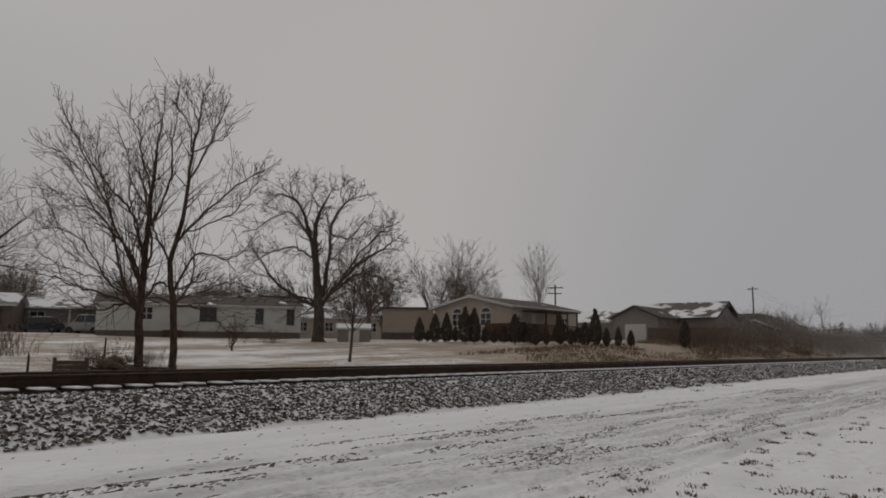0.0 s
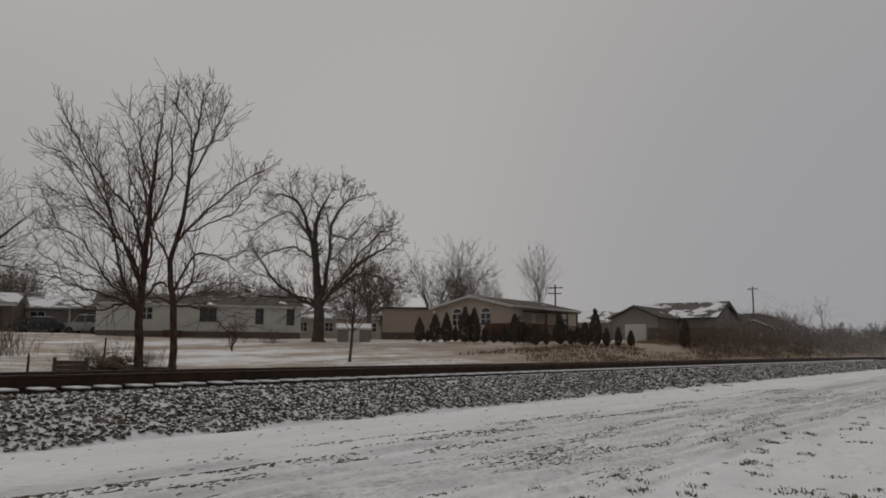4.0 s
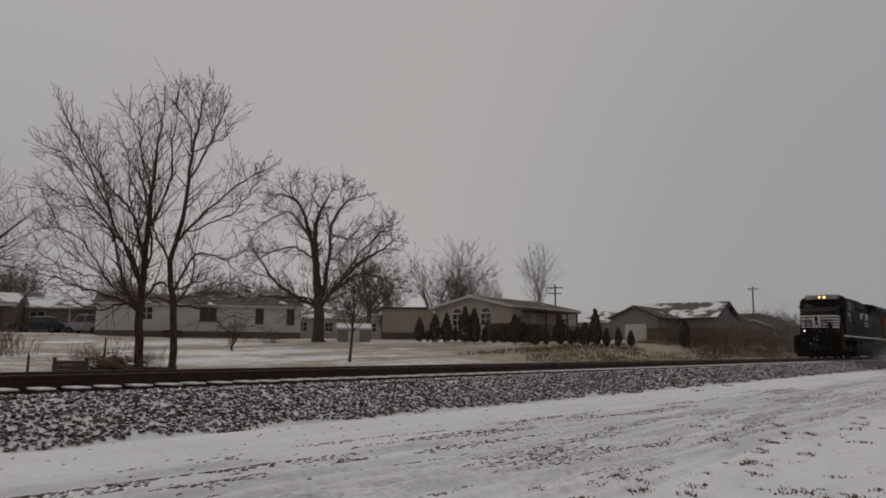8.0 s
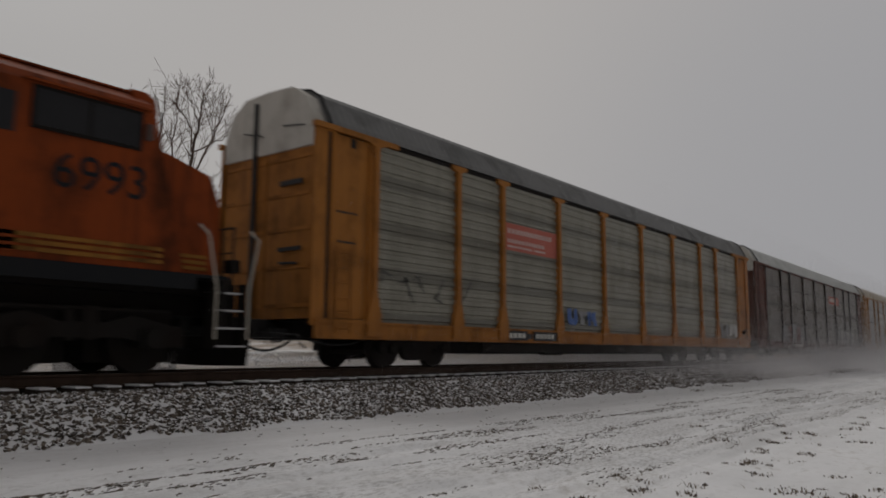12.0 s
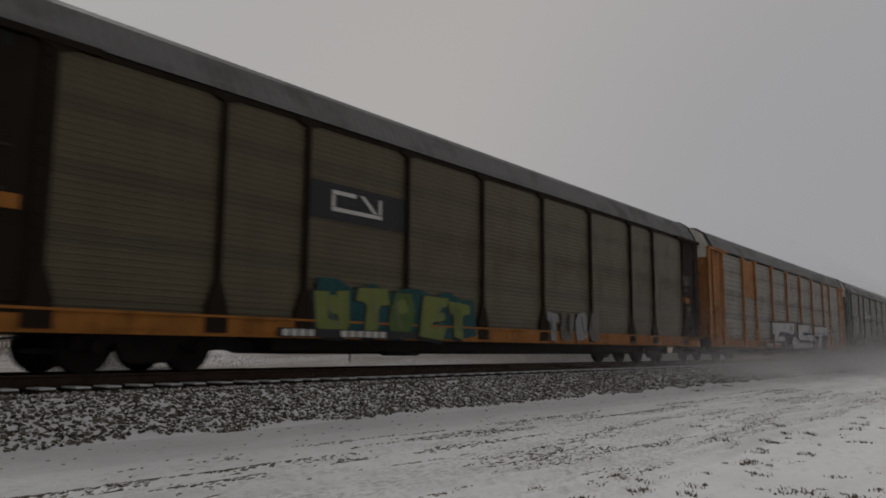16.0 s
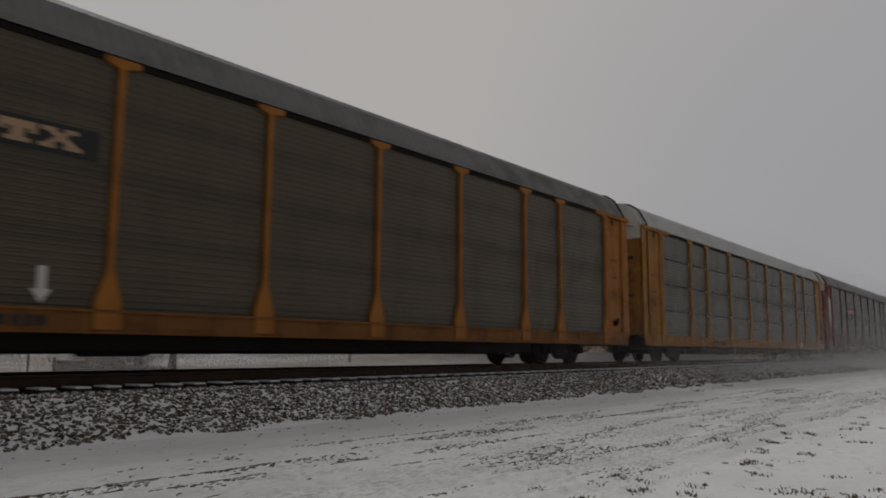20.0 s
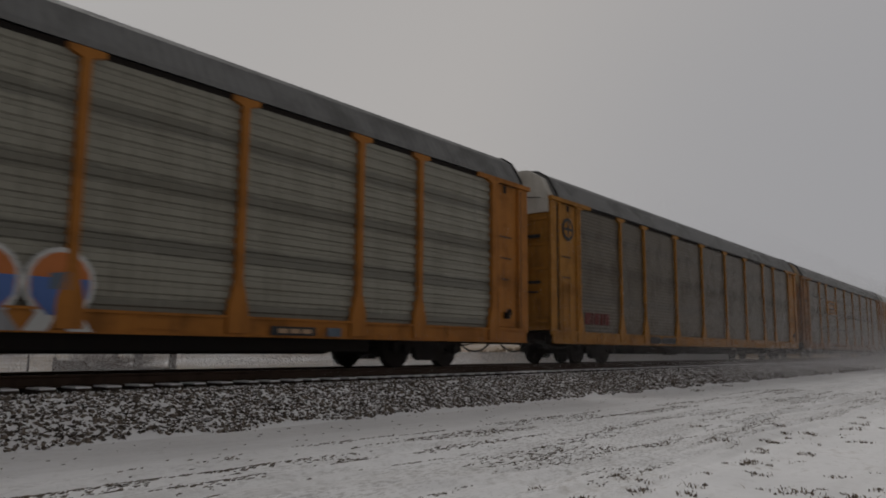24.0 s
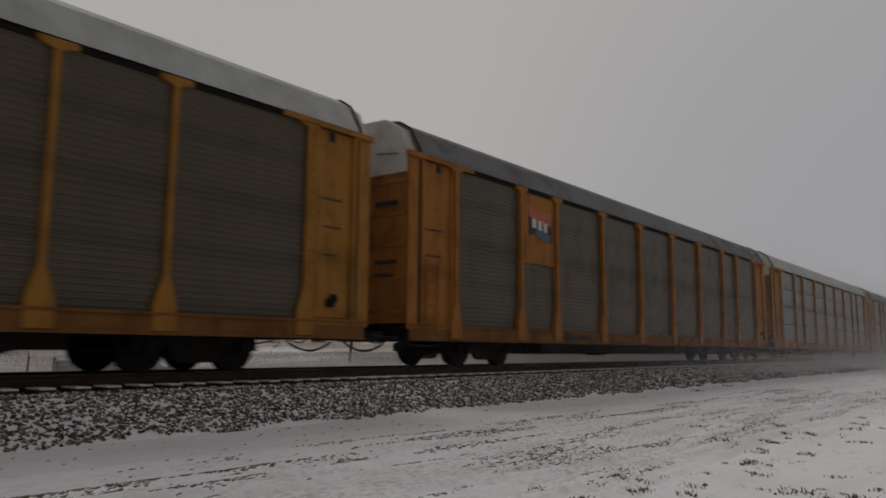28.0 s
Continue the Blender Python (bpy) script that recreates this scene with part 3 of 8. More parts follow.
def coupler_mesh():
    def build():
        bm = bmesh.new()
        box(bm, -0.45, 0.35, -0.14, 0.14, 0.70, 0.98, bevel=0.02)
        box(bm, -0.66, -0.42, -0.2, 0.2, 0.68, 1.0, bevel=0.05)
        box(bm, -0.1, 0.3, -0.5, 0.5, 0.62, 0.8)
        path_rods(bm, droop((-0.1, -0.95, 0.6), (0.0, -0.3, 0.6), 0.06), 0.016)
        path_rods(bm, droop((0.5, -0.45, 0.62), (-0.62, -0.22, 0.55), 0.22, 10), 0.026)
        path_rods(bm, droop((1.6, -1.2, 0.55), (0.3, -1.1, 0.58), 0.08, 6), 0.018)
        rod(bm, (-0.1, -1.3, 0.66), (-0.1, 0.0, 0.74), 0.016, 6)
        path_rods(bm, [(-0.1, -1.3, 0.66), (-0.16, -1.42, 0.5), (-0.05, -1.44, 0.42)], 0.016)
        return bm_mesh("coupler", bm, HOSE)
    return cached("coupler", build)


def sill_mesh(material):
    def build():
        bm = bmesh.new()
        box(bm, 0.1, CAR - 0.1, -0.06, 0.0, Z_SILL + 0.02, Z_DECK - 0.03)
        box(bm, 0.1, CAR - 0.1, -0.09, 0.0, Z_SILL, Z_SILL + 0.035)
        box(bm, 0.1, CAR - 0.1, -0.10, 0.0, Z_DECK - 0.04, Z_DECK)
        for i, x in enumerate(POSTS[:-1]):
            mid = (x + POSTS[i + 1]) / 2
            box(bm, mid - 0.4, mid + 0.4, -0.075, -0.06, Z_SILL + 0.09, Z_DECK - 0.1)
        return bm_mesh("side_sill", bm, material)
    return cached(("sill", material.name), build)


END_PIECES = (("corner_post", ((0.0, 0.42, -0.05, 0.0, 0.85, 4.72),)), ("end_panel", ((0.50, 1.50, -0.015, 0.0, 1.0, 4.69),)), ("corner_rib", ((0.42, 0.50, -0.09, 0.0, 0.95, 4.69),)),
              ("corner_rib", ((1.50, 1.64, -0.07, 0.0, 0.99, 4.69),)), ("access_plate", ((0.6, 1.4, -0.028, -0.016, 1.15, 1.9),)), ("end_header", ((-0.05, 2.35, -0.12, 0.0, 4.70, 4.81),)),
              ("end_sill", ((0.05, 1.7, -0.07, 0.0, 0.86, 0.985),)))


def end_pieces(car, material, m):
    """The smooth corner between the end door and the first post, piece by piece."""
    for i, (name, rows) in enumerate(END_PIECES):
        ob = mesh_part(name, cached(("end", i, material.name), lambda: bm_mesh(name, boxes(*rows), material)), car)
        ob.matrix_basis = m


def door_mesh(material, s):
    """One leaf of the end doors, ribbed."""
    def build():
        y0, y1 = sorted((s * 0.02, s * 1.40))
        return bm_mesh("end_door", boxes((0.06, 0.12, y0, y1, 0.98, 4.40)), material)
    return cached(("door", material.name, s), build)


def rib_mesh(material, s):
    def build():
        y0, y1 = sorted((s * 0.06, s * 1.36))
        return bm_mesh("door_rib", boxes((0.035, 0.0605, y0, y1, 0, 0.07)), material)
    return cached(("rib", material.name, s), build)


def door_gear_mesh():
    def build():
        bm = bmesh.new()
        rod(bm, (0.0, 0.35, 1.0), (0.0, 0.35, 5.5), 0.05, 8)
        rod(bm, (0.02, -1.05, 2.05), (0.02, -0.5, 2.08), 0.025, 6)
        box(bm, -0.02, 0.03, -1.15, -0.5, 3.62, 3.72)
        box(bm, -0.02, 0.03, -1.15, -0.5, 2.3, 2.38)
        rod(bm, (-0.03, 0.1, 4.75), (-0.03, 0.7, 4.9), 0.015, 6)
        rod(bm, (-0.03, -1.2, 4.78), (-0.03, -0.55, 4.86), 0.015, 6)
        return bm_mesh("door_gear", bm, BLACK_P)
    return cached("doorgear", build)


def strap_mesh():
    """The dark weather strip that laps the roof where it meets the end hood."""
    def build():
        pts = [(-y * 1.012, z + 0.012) for y, z in ROOF_LINE] + [(y * 1.012, z + 0.012) for y, z in ROOF_LINE[-2::-1]]
        bm = bmesh.new()
        for (ya, za), (yb, zb) in zip(pts, pts[1:]):
            rod(bm, (0.34, ya, za), (0.34, yb, zb), 0.03, 6)
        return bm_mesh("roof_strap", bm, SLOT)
    return cached("strap", build)


def corner_gap_mesh():
    """Dark strips for the shade in the gap beside the corner post and the notch over the corner panel."""
    return cached("gap", lambda: bm_mesh("corner_gap_shade", boxes((0.33, 0.40, -0.056, -0.02, 0.99, 4.66), (0.98, 1.12, -0.022, -0.002, 4.48, 4.67), (1.645, 1.675, -0.05, -0.002, 0.99, 4.69)), SLOT))


def hand_brake_mesh():
    def build():
        bm = boxes((-0.1, 0.08, -0.13, -0.03, 1.2, 1.36), bevel=0.02)
        rod(bm, (0.02, -0.15, 1.36), (0.02, -0.13, 1.36), 0.1, 14)
        return bm_mesh("hand_brake", bm, UNDER)
    return cached("brake", build)


def rivet_mesh(material):
    """Bolt heads down the corner post."""
    def build():
        bm = bmesh.new()
        for x in (0.46, 1.57):
            for i in range(16):
                box(bm, x - 0.02, x + 0.02, -0.105, -0.08 if x < 1 else -0.06, 1.1 + i * 0.225, 1.14 + i * 0.225)
        return bm_mesh("bolt_row", bm, material)
    return cached(("rivet", material.name), build)


def ladder_mesh(material):
    def build():
        bm = bmesh.new()
        for x in (0.62, 1.02):
            rod(bm, (x, -0.07, 0.7), (x, -0.07, 2.4), 0.014, 6)
        for i in range(6):
            rod(bm, (0.62, -0.07, 0.8 + i * 0.3), (1.02, -0.07, 0.8 + i * 0.3), 0.012, 6)
        return bm_mesh("ladder", bm, material)
    return cached(("ladder", material.name), build)


def eave_mesh(material):
    def build():
        bm = bmesh.new()
        box(bm, 0.2, CAR - 0.2, -0.05, 0.0, 4.70, 4.79)
        return bm_mesh("eave_beam", bm, material)
    return cached(("eave", material.name), build)


# a near-black bar stands in for each slot's shaded opening
def slot_mesh(width):
    return cached(("slot", round(width, 2)), lambda: bm_mesh("vent_slot", boxes((0, width, -0.028, -0.004, 0, 0.036)), SLOT))


def clip_mesh():
    return cached("clip", lambda: bm_mesh("panel_clip", boxes((-0.03, 0.03, -0.04, 0, -0.03, 0.05)), CAP_WHITE))


def plate(car, name, x0, x1, z0, z1, material, out_by=0.03, label=""):
    """A flat sheet riveted on the side that faces the camera."""
    y = -SIDE - out_by
    return part(name, boxes((x0, x1, y, y + 0.012, z0, z1)), material, car, label)


def shape(car, name, outlines, material, out_by=0.05, label=""):
    """Flat painted shapes, each an outline of (x, z) points, on the side that faces the camera."""
    y = -SIDE - out_by
    for pts in outlines:
        bm = bmesh.new()
        prism_y(bm, pts, y, y + 0.008)
        part(name, bm, material, car, label)


def lettering(car, x, z, widths, height, material, gap=0.05, out_by=0.05, slant=0.0):
    """Writing that cannot be read: a row of plain bars."""
    bm = bmesh.new()
    y = -SIDE - out_by
    for w in widths:
        prism_y(bm, [(x, z), (x + w, z), (x + w + slant, z + height), (x + slant, z + height)], y, y + 0.008)
        x += w + gap
    return part("lettering", bm, material, car)


def ribbon(car, name, pts, width, material, out_by):
    """One sprayed stroke of even width along pts (x, z)."""
    y = -SIDE - out_by
    verts, faces = [], []
    n = len(pts)
    for i, (px, pz) in enumerate(pts):
        a, b = pts[max(i - 1, 0)], pts[min(i + 1, n - 1)]
        dx, dz = b[0] - a[0], b[1] - a[1]
        d = math.hypot(dx, dz) or 1.0
        k = width / 2 * (0.75 if i in (0, n - 1) else 1.0)
        verts += [(px - dz / d * k, y, pz + dx / d * k), (px + dz / d * k, y, pz - dx / d * k)]
    for i in range(n - 1):
        faces.append((2 * i, 2 * i + 1, 2 * i + 3, 2 * i + 2))
    return mesh_part(name, data_mesh(name, verts, faces, material), car)


GLYPHS = (((0, 0), (0.35, 0), (0.35, 0.4), (0.7, 0), (1, 0), (0.7, 0.5), (1, 0.8), (0.8, 1), (0.1, 1), (0, 0.8)), ((0, 0.2), (0.2, 0), (0.8, 0), (1, 0.25), (1, 1), (0.65, 1), (0.65, 0.35), (0.35, 0.35), (0.35, 1), (0, 1)),
          ((0, 0), (0.3, 0), (0.35, 0.6), (0.5, 0.2), (0.65, 0.6), (0.7, 0), (1, 0), (0.95, 1), (0.6, 1), (0.5, 0.7), (0.4, 1), (0.05, 1)), ((0, 0.1), (0.9, 0), (1, 0.3), (0.4, 0.3), (0.45, 0.42), (0.9, 0.45), (0.9, 0.62), (0.42, 0.65), (0.42, 0.75), (1, 0.75), (0.95, 1), (0.05, 1)),
          ((0.2, 0), (0.8, 0), (1, 0.3), (1, 0.7), (0.8, 1), (0.2, 1), (0, 0.7), (0, 0.3)), ((0.35, 0), (0.7, 0), (0.72, 0.65), (1, 0.7), (0.95, 1), (0.05, 0.95), (0, 0.68), (0.35, 0.65)))


def graffiti(car, seed, x0, x1, z0, z1, count, colours, under=None, tops=None, back=None):
    """A sprayed piece: chunky forms side by side, each with a shadow, a fill, a second tone and a thin stroke, on a sprayed ground."""
    rng = random.Random(seed)
    step = (x1 - x0) / count
    h = z1 - z0
    if back:
        edge = [(x0 - 0.15 * step, z0)] + [(x0 + (x1 - x0) * i / 8 + rng.uniform(-0.1, 0.1) * step, z0 + rng.uniform(-0.03, 0.03) * h) for i in range(1, 8)] + [(x1 + 0.15 * step, z0 + 0.1 * h)]
        edge += [(x1 - (x1 - x0) * i / 10, z1 + rng.uniform(-0.12, 0.14) * h) for i in range(11)]
        shape(car, "graffiti_ground", [edge], TAGS[back], 0.095)
    for i in range(count):
        form = GLYPHS[rng.randrange(len(GLYPHS))]
        lean, x, z = rng.uniform(-0.15, 0.2), x0 + step * (i + rng.uniform(-0.04, 0.04)), z0 + h * rng.uniform(0.0, 0.06)
        w, k = step * rng.uniform(0.8, 0.95), h * rng.uniform(0.84, 0.96)
        wob = [(rng.uniform(-0.06, 0.06), rng.uniform(-0.05, 0.05)) for _ in form]
        if rng.random() < 0.5:
            form = [(1 - u, v) for u, v in form][::-1]

        def at(u, v):
            return (x + w * (u + lean * (v - 0.5)), z + k * v)
        pts = [at(u + a, v + b) for (u, v), (a, b) in zip(form, wob)]
        lift = 0.10 + 0.005 * (i % 2)
        if under:
            cx, cz = x + w / 2, z + k / 2
            shape(car, "graffiti_outline", [[(cx + (px - cx) * 1.1 - 0.05 * w, cz + (pz - cz) * 1.1 - 0.04 * k) for px, pz in pts]], TAGS[under], lift)
        shape(car, "graffiti_fill", [pts], TAGS[colours[i % len(colours)]], lift + 0.006)
        blob = [at(0.5 + 0.3 * math.cos(t * 0.785) * rng.uniform(0.5, 1.2), 0.5 + 0.22 * math.sin(t * 0.785) * rng.uniform(0.5, 1.2)) for t in range(8)]
        if tops:
            shape(car, "graffiti_tone", [[(px, pz + 0.22 * k) for px, pz in blob]], TAGS[tops[i % len(tops)]], lift + 0.010)
        a = rng.uniform(0.1, 0.6)
        ribbon(car, "graffiti_stroke", [at(a, 0.85), at(a + 0.1, 0.45), at(a + 0.3, 0.2)], 0.05 * h, TAGS["black" if under != "black" else "dust"], lift + 0.016)


def scrawl(car, seed, x0, x1, z0, z1, patches, strokes, fills, lines):
    """A wild sprayed piece: uneven overlapping patches with a tangle of curved strokes over them."""
    rng = random.Random(seed)
    h = z1 - z0
    for i in range(patches):
        cx, cz = x0 + (x1 - x0) * (i + rng.uniform(0.2, 0.8)) / patches, z0 + h * rng.uniform(0.35, 0.6)
        rx, rz = (x1 - x0) / patches * rng.uniform(0.5, 0.85), h * rng.uniform(0.28, 0.5)
        edge = []
        for t in range(13):
            a, k = t * 6.283 / 13, rng.uniform(0.55, 1.15)
            edge.append((cx + rx * k * math.cos(a) + 0.2 * rz * math.sin(a), max(z0 - 0.02, cz + rz * k * math.sin(a))))
        shape(car, "graffiti_fill", [edge], TAGS[fills[i % len(fills)]], 0.096 + 0.003 * (i % 3))
    for i in range(strokes):
        x, z = rng.uniform(x0, x1), z0 + h * rng.uniform(0.1, 0.95)
        a, bend, pts = rng.uniform(0, 6.283), rng.uniform(-0.9, 0.9), []
        for _ in range(rng.randint(5, 9)):
            pts.append((x, z))
            x = min(max(x + 0.15 * math.cos(a), x0 - 0.1), x1 + 0.1)
            z = min(max(z + 0.13 * math.sin(a), z0), z1 + 0.08)
            a += bend
        ribbon(car, "graffiti_stroke", pts, rng.uniform(0.03, 0.085), TAGS[lines[i % len(lines)]], 0.108 + 0.002 * (i % 4))


def autorack(label, body, posts, sill, sheet, roof, cap=None, slots=False, slim=False, header=None):
    """A covered car carrier. Its origin is the corner of its leading end, on the rail's top."""
    cap = cap or CAP_WHITE
    car = thing("autorack_car", label, "railway car", group="cars of the freight train")
    mesh_part("under_frame", frame_mesh(), car)
    add_truck(car, 3.62)
    add_truck(car, CAR - 3.62)
    mesh_part("roof", roof_mesh(roof), car)
    for flip in (0, 1):
        m = pose(CAR, 0, 0, 0, 0, 180) if flip else pose(0, 0, 0)
        for s in (-1, 1):
            leaf = mesh_part("end_door", door_mesh(body, s), car, m)
            for z in (1.2, 1.95, 2.7, 3.4, 4.15):
                mesh_part("door_rib", rib_mesh(body, s), leaf, pose(0, 0, z))
        mesh_part("end_cap", end_cap_mesh(cap), car, m, "pale end hood" if cap is CAP_WHITE else "")
        mesh_part("door_gear", door_gear_mesh(), car, m)
        mesh_part("coupler", coupler_mesh(), car, m)
        side = m @ pose(0, -SIDE, 0)
        end_pieces(car, body, side)
        end_pieces(car, body, m @ Matrix.Translation((CAR, -SIDE, 0)) @ Matrix.Diagonal((-1, 1, 1, 1)))
        mesh_part("side_sill", sill_mesh(sill), car, side)
        # without a header colour the beam is black, standing for the dark roof gap
        mesh_part("eave_beam", eave_mesh(header or UNDER), car, side)
        mesh_part("ladder", ladder_mesh(body), car, side)
        mesh_part("roof_strap", strap_mesh(), car, m)
        far_end = m @ Matrix.Translation((CAR, -SIDE, 0)) @ Matrix.Diagonal((-1, 1, 1, 1))
        mesh_part("corner_gap_shade", corner_gap_mesh(), car, side)
        mesh_part("corner_gap_shade", corner_gap_mesh(), car, far_end)
        mesh_part("bolt_row", rivet_mesh(body), car, side)
        mesh_part("bolt_row", rivet_mesh(body), car, far_end)
        if not flip:
            mesh_part("hand_brake", hand_brake_mesh(), car, pose(CAR - 1.05, -SIDE, 0))
        for x in POSTS:
            mesh_part("side_post", post_mesh(posts, slim), car, m @ pose(x, -SIDE, 0))
        for a, b in zip(POSTS, POSTS[1:]):
            mesh_part("side_sheet", corrugated(b - a, Z_DECK, Z_EAVE, sheet, *((0.21, 0.03) if sheet is P_LIGHT else (0.105, 0.011))), car, m @ pose(a, -SIDE, 0))
            if slots and not flip:
                half = (b - a) / 2 - 0.06
                for z in DECK_ROWS:
                    mesh_part("vent_slot", slot_mesh(half), car, pose(a + 0.02, -SIDE, z))
                    mesh_part("vent_slot", slot_mesh(half), car, pose(a + half + 0.1, -SIDE, z))
        if slots and not flip:
            for x in POSTS:
                for z in DECK_ROWS:
                    for dx in (-0.14, 0.14):
                        mesh_part("panel_clip", clip_mesh(), car, pose(x + dx, -SIDE - 0.02, z))
    # stencils on the corner panels
    lettering(car, 0.62, 3.1, (0.1, 0.16, 0.12, 0.1), 0.035, BLACK_P, 0.03, 0.03)
    lettering(car, 0.66, 2.5, (0.14, 0.2, 0.1), 0.035, BLACK_P, 0.03, 0.03)
    lettering(car, CAR - 1.3, 3.3, (0.16, 0.2, 0.12), 0.035, BLACK_P, 0.03, 0.03)
    lettering(car, CAR - 1.25, 2.75, (0.12, 0.1, 0.2), 0.03, BLACK_P, 0.03, 0.03)
    lettering(car, CAR - 1.25, 2.2, (0.2, 0.12), 0.03, BLACK_P, 0.03, 0.03)
    lettering(car, 6.8, 0.70, (0.16, 0.16, 0.16, 0.1, 0.22, 0.12, 0.12, 0.12, 0.12), 0.14, BLACK_P if sill in (YELLOW, SILL_GRIME, ORANGE_Y) else WHITE_P, 0.05, 0.085)
    return car


CARS = []


def add_car(car):
    CARS.append(car)
    return car


# ---- locomotives ----
LOCO = 22.3
NS_BLACK = paint("locomotive_black_paint", (0.0125, 0.0105, 0.0125), (0.026, 0.021, 0.02), 0.4, 0.65, spec=0.1)
LOCO_ROOF = paint("locomotive_dark_roof", (0.014, 0.015, 0.017), (0.028, 0.026, 0.024), 0.4, 0.75, spec=0.1)
BN_ORANGE = paint("locomotive_orange_paint", (0.21, 0.042, 0.009), (0.03, 0.012, 0.007), 0.9, 0.7, spec=0.1)
TAN_MARK = plain("tan_mark", (0.36, 0.24, 0.15), 0.7)
BROW = paint("grimy_pale_panel", (0.36, 0.33, 0.27), (0.10, 0.085, 0.07), 0.8, 0.7, 3.0)
CAB_DARK = plain("dark_cab_pane", (0.018, 0.018, 0.02), 0.35, 0, 2.0, 0.3, 0.15)
RUST_BODY = paint("rack_rusty_yellow", (0.23, 0.1, 0.022), (0.05, 0.026, 0.013), 0.85, 0.65)
SILL_GRIME = paint("rack_grimy_sill", (0.19, 0.082, 0.022), (0.05, 0.026, 0.014), 0.7, 0.7)
BN_YELLOW = paint("stripe_yellow_paint", (0.25, 0.11, 0.018), (0.06, 0.03, 0.012), 0.9, 0.7)
GRILLE = plain("radiator_grille", (0.02, 0.018, 0.016), 0.7, 0.2, 30.0)
CAB_GLASS = glass("cab_glass", (0.03, 0.035, 0.04))
FRAME_TRIM = plain("window_frame_grey", (0.09, 0.088, 0.085), 0.5)
LAMP = glow("headlamp_glow", (1.0, 0.55, 0.2), 3.2)
LAMP_W = glow("ditch_lamp_glow", (1.0, 0.7, 0.42), 1.6)
RAIL_GREY = plain("handrail_paint", (0.011, 0.01, 0.01), 0.75)
GRAB_PALE = plain("pale_grab_iron", (0.42, 0.38, 0.32), 0.5)
GRAB_RUST = plain("orange_grab_iron", (0.19, 0.068, 0.022), 0.6)
FROST = plain("blown_snow_crust", (0.45, 0.45, 0.46), 0.9)


def loco_truck(loco, x):
    bm = bmesh.new()
    for s in (-1, 1):
        y = s * 1.08
        prism_y(bm, [(-2.55, 0.42), (-2.5, 0.72), (-1.6, 0.9), (-1.2, 0.78), (-0.5, 0.78), (0.0, 0.92), (0.5, 0.78), (1.2, 0.78), (1.6, 0.9), (2.5, 0.72), (2.55, 0.42),
                     (2.2, 0.40), (1.5, 0.55), (0.4, 0.55), (0.3, 0.40), (-0.3, 0.40), (-0.4, 0.55), (-1.5, 0.55), (-2.2, 0.40)], y - 0.09, y + 0.09)
        for dx in (-1.95, 0.0, 1.95):
            box(bm, dx - 0.2, dx + 0.2, y - 0.13, y + 0.13, 0.40, 0.70)
            rod(bm, (dx, y + s * 0.1, 0.54), (dx, y + s * 0.22, 0.54), 0.16, 12)
        for dx in (-0.95, 0.95):
            rod(bm, (dx, y, 0.52), (dx, y, 1.02), 0.14, 10)
            rod(bm, (dx + 0.28, y, 0.5), (dx + 0.28, y, 0.95), 0.09, 10)
        rod(bm, (-2.3, y + s * 0.05, 0.98), (2.3, y + s * 0.05, 0.98), 0.03, 6)
    box(bm, -2.4, 2.4, -0.95, 0.95, 0.6, 1.0)
    tr = part("truck", bm, STEEL, loco)
    tr.location = (x, 0, 0)
    for dx in (-1.95, 0.0, 1.95):
        for s in (-1, 1):
            mesh_part("wheel", wheel_mesh(0.53), tr, pose(dx, s * 0.77, 0.53, 0, 0, 0 if s < 0 else 180))


def upper(name, bm, material, lo, label=""):
    """A part of the cab or the hoods, which stand a little ahead of the middle of the frame."""
    ob = part(name, bm, material, lo, label)
    ob.location.x = -0.45
    return ob


def stair(loco, x0, x1, s, material):
    st = part("stair", boxes((x0, x1, s * 1.2 - 0.05, s * 1.2 + 0.05, 0.4, 1.5)), UNDER, loco)
    for i in range(4):
        z = 0.42 + i * 0.3
        d = 0.06 * i
        part("step", boxes((x0, x1, s * (1.5 - d) - 0.14, s * (1.5 - d) + 0.1, z, z + 0.03)), material, st)
    for a in (x0 - 0.03, x1):
        part("stringer", boxes((a, a + 0.03, s * 1.42 - 0.12, s * 1.42 + 0.1, 0.4, 1.5)), UNDER, st)


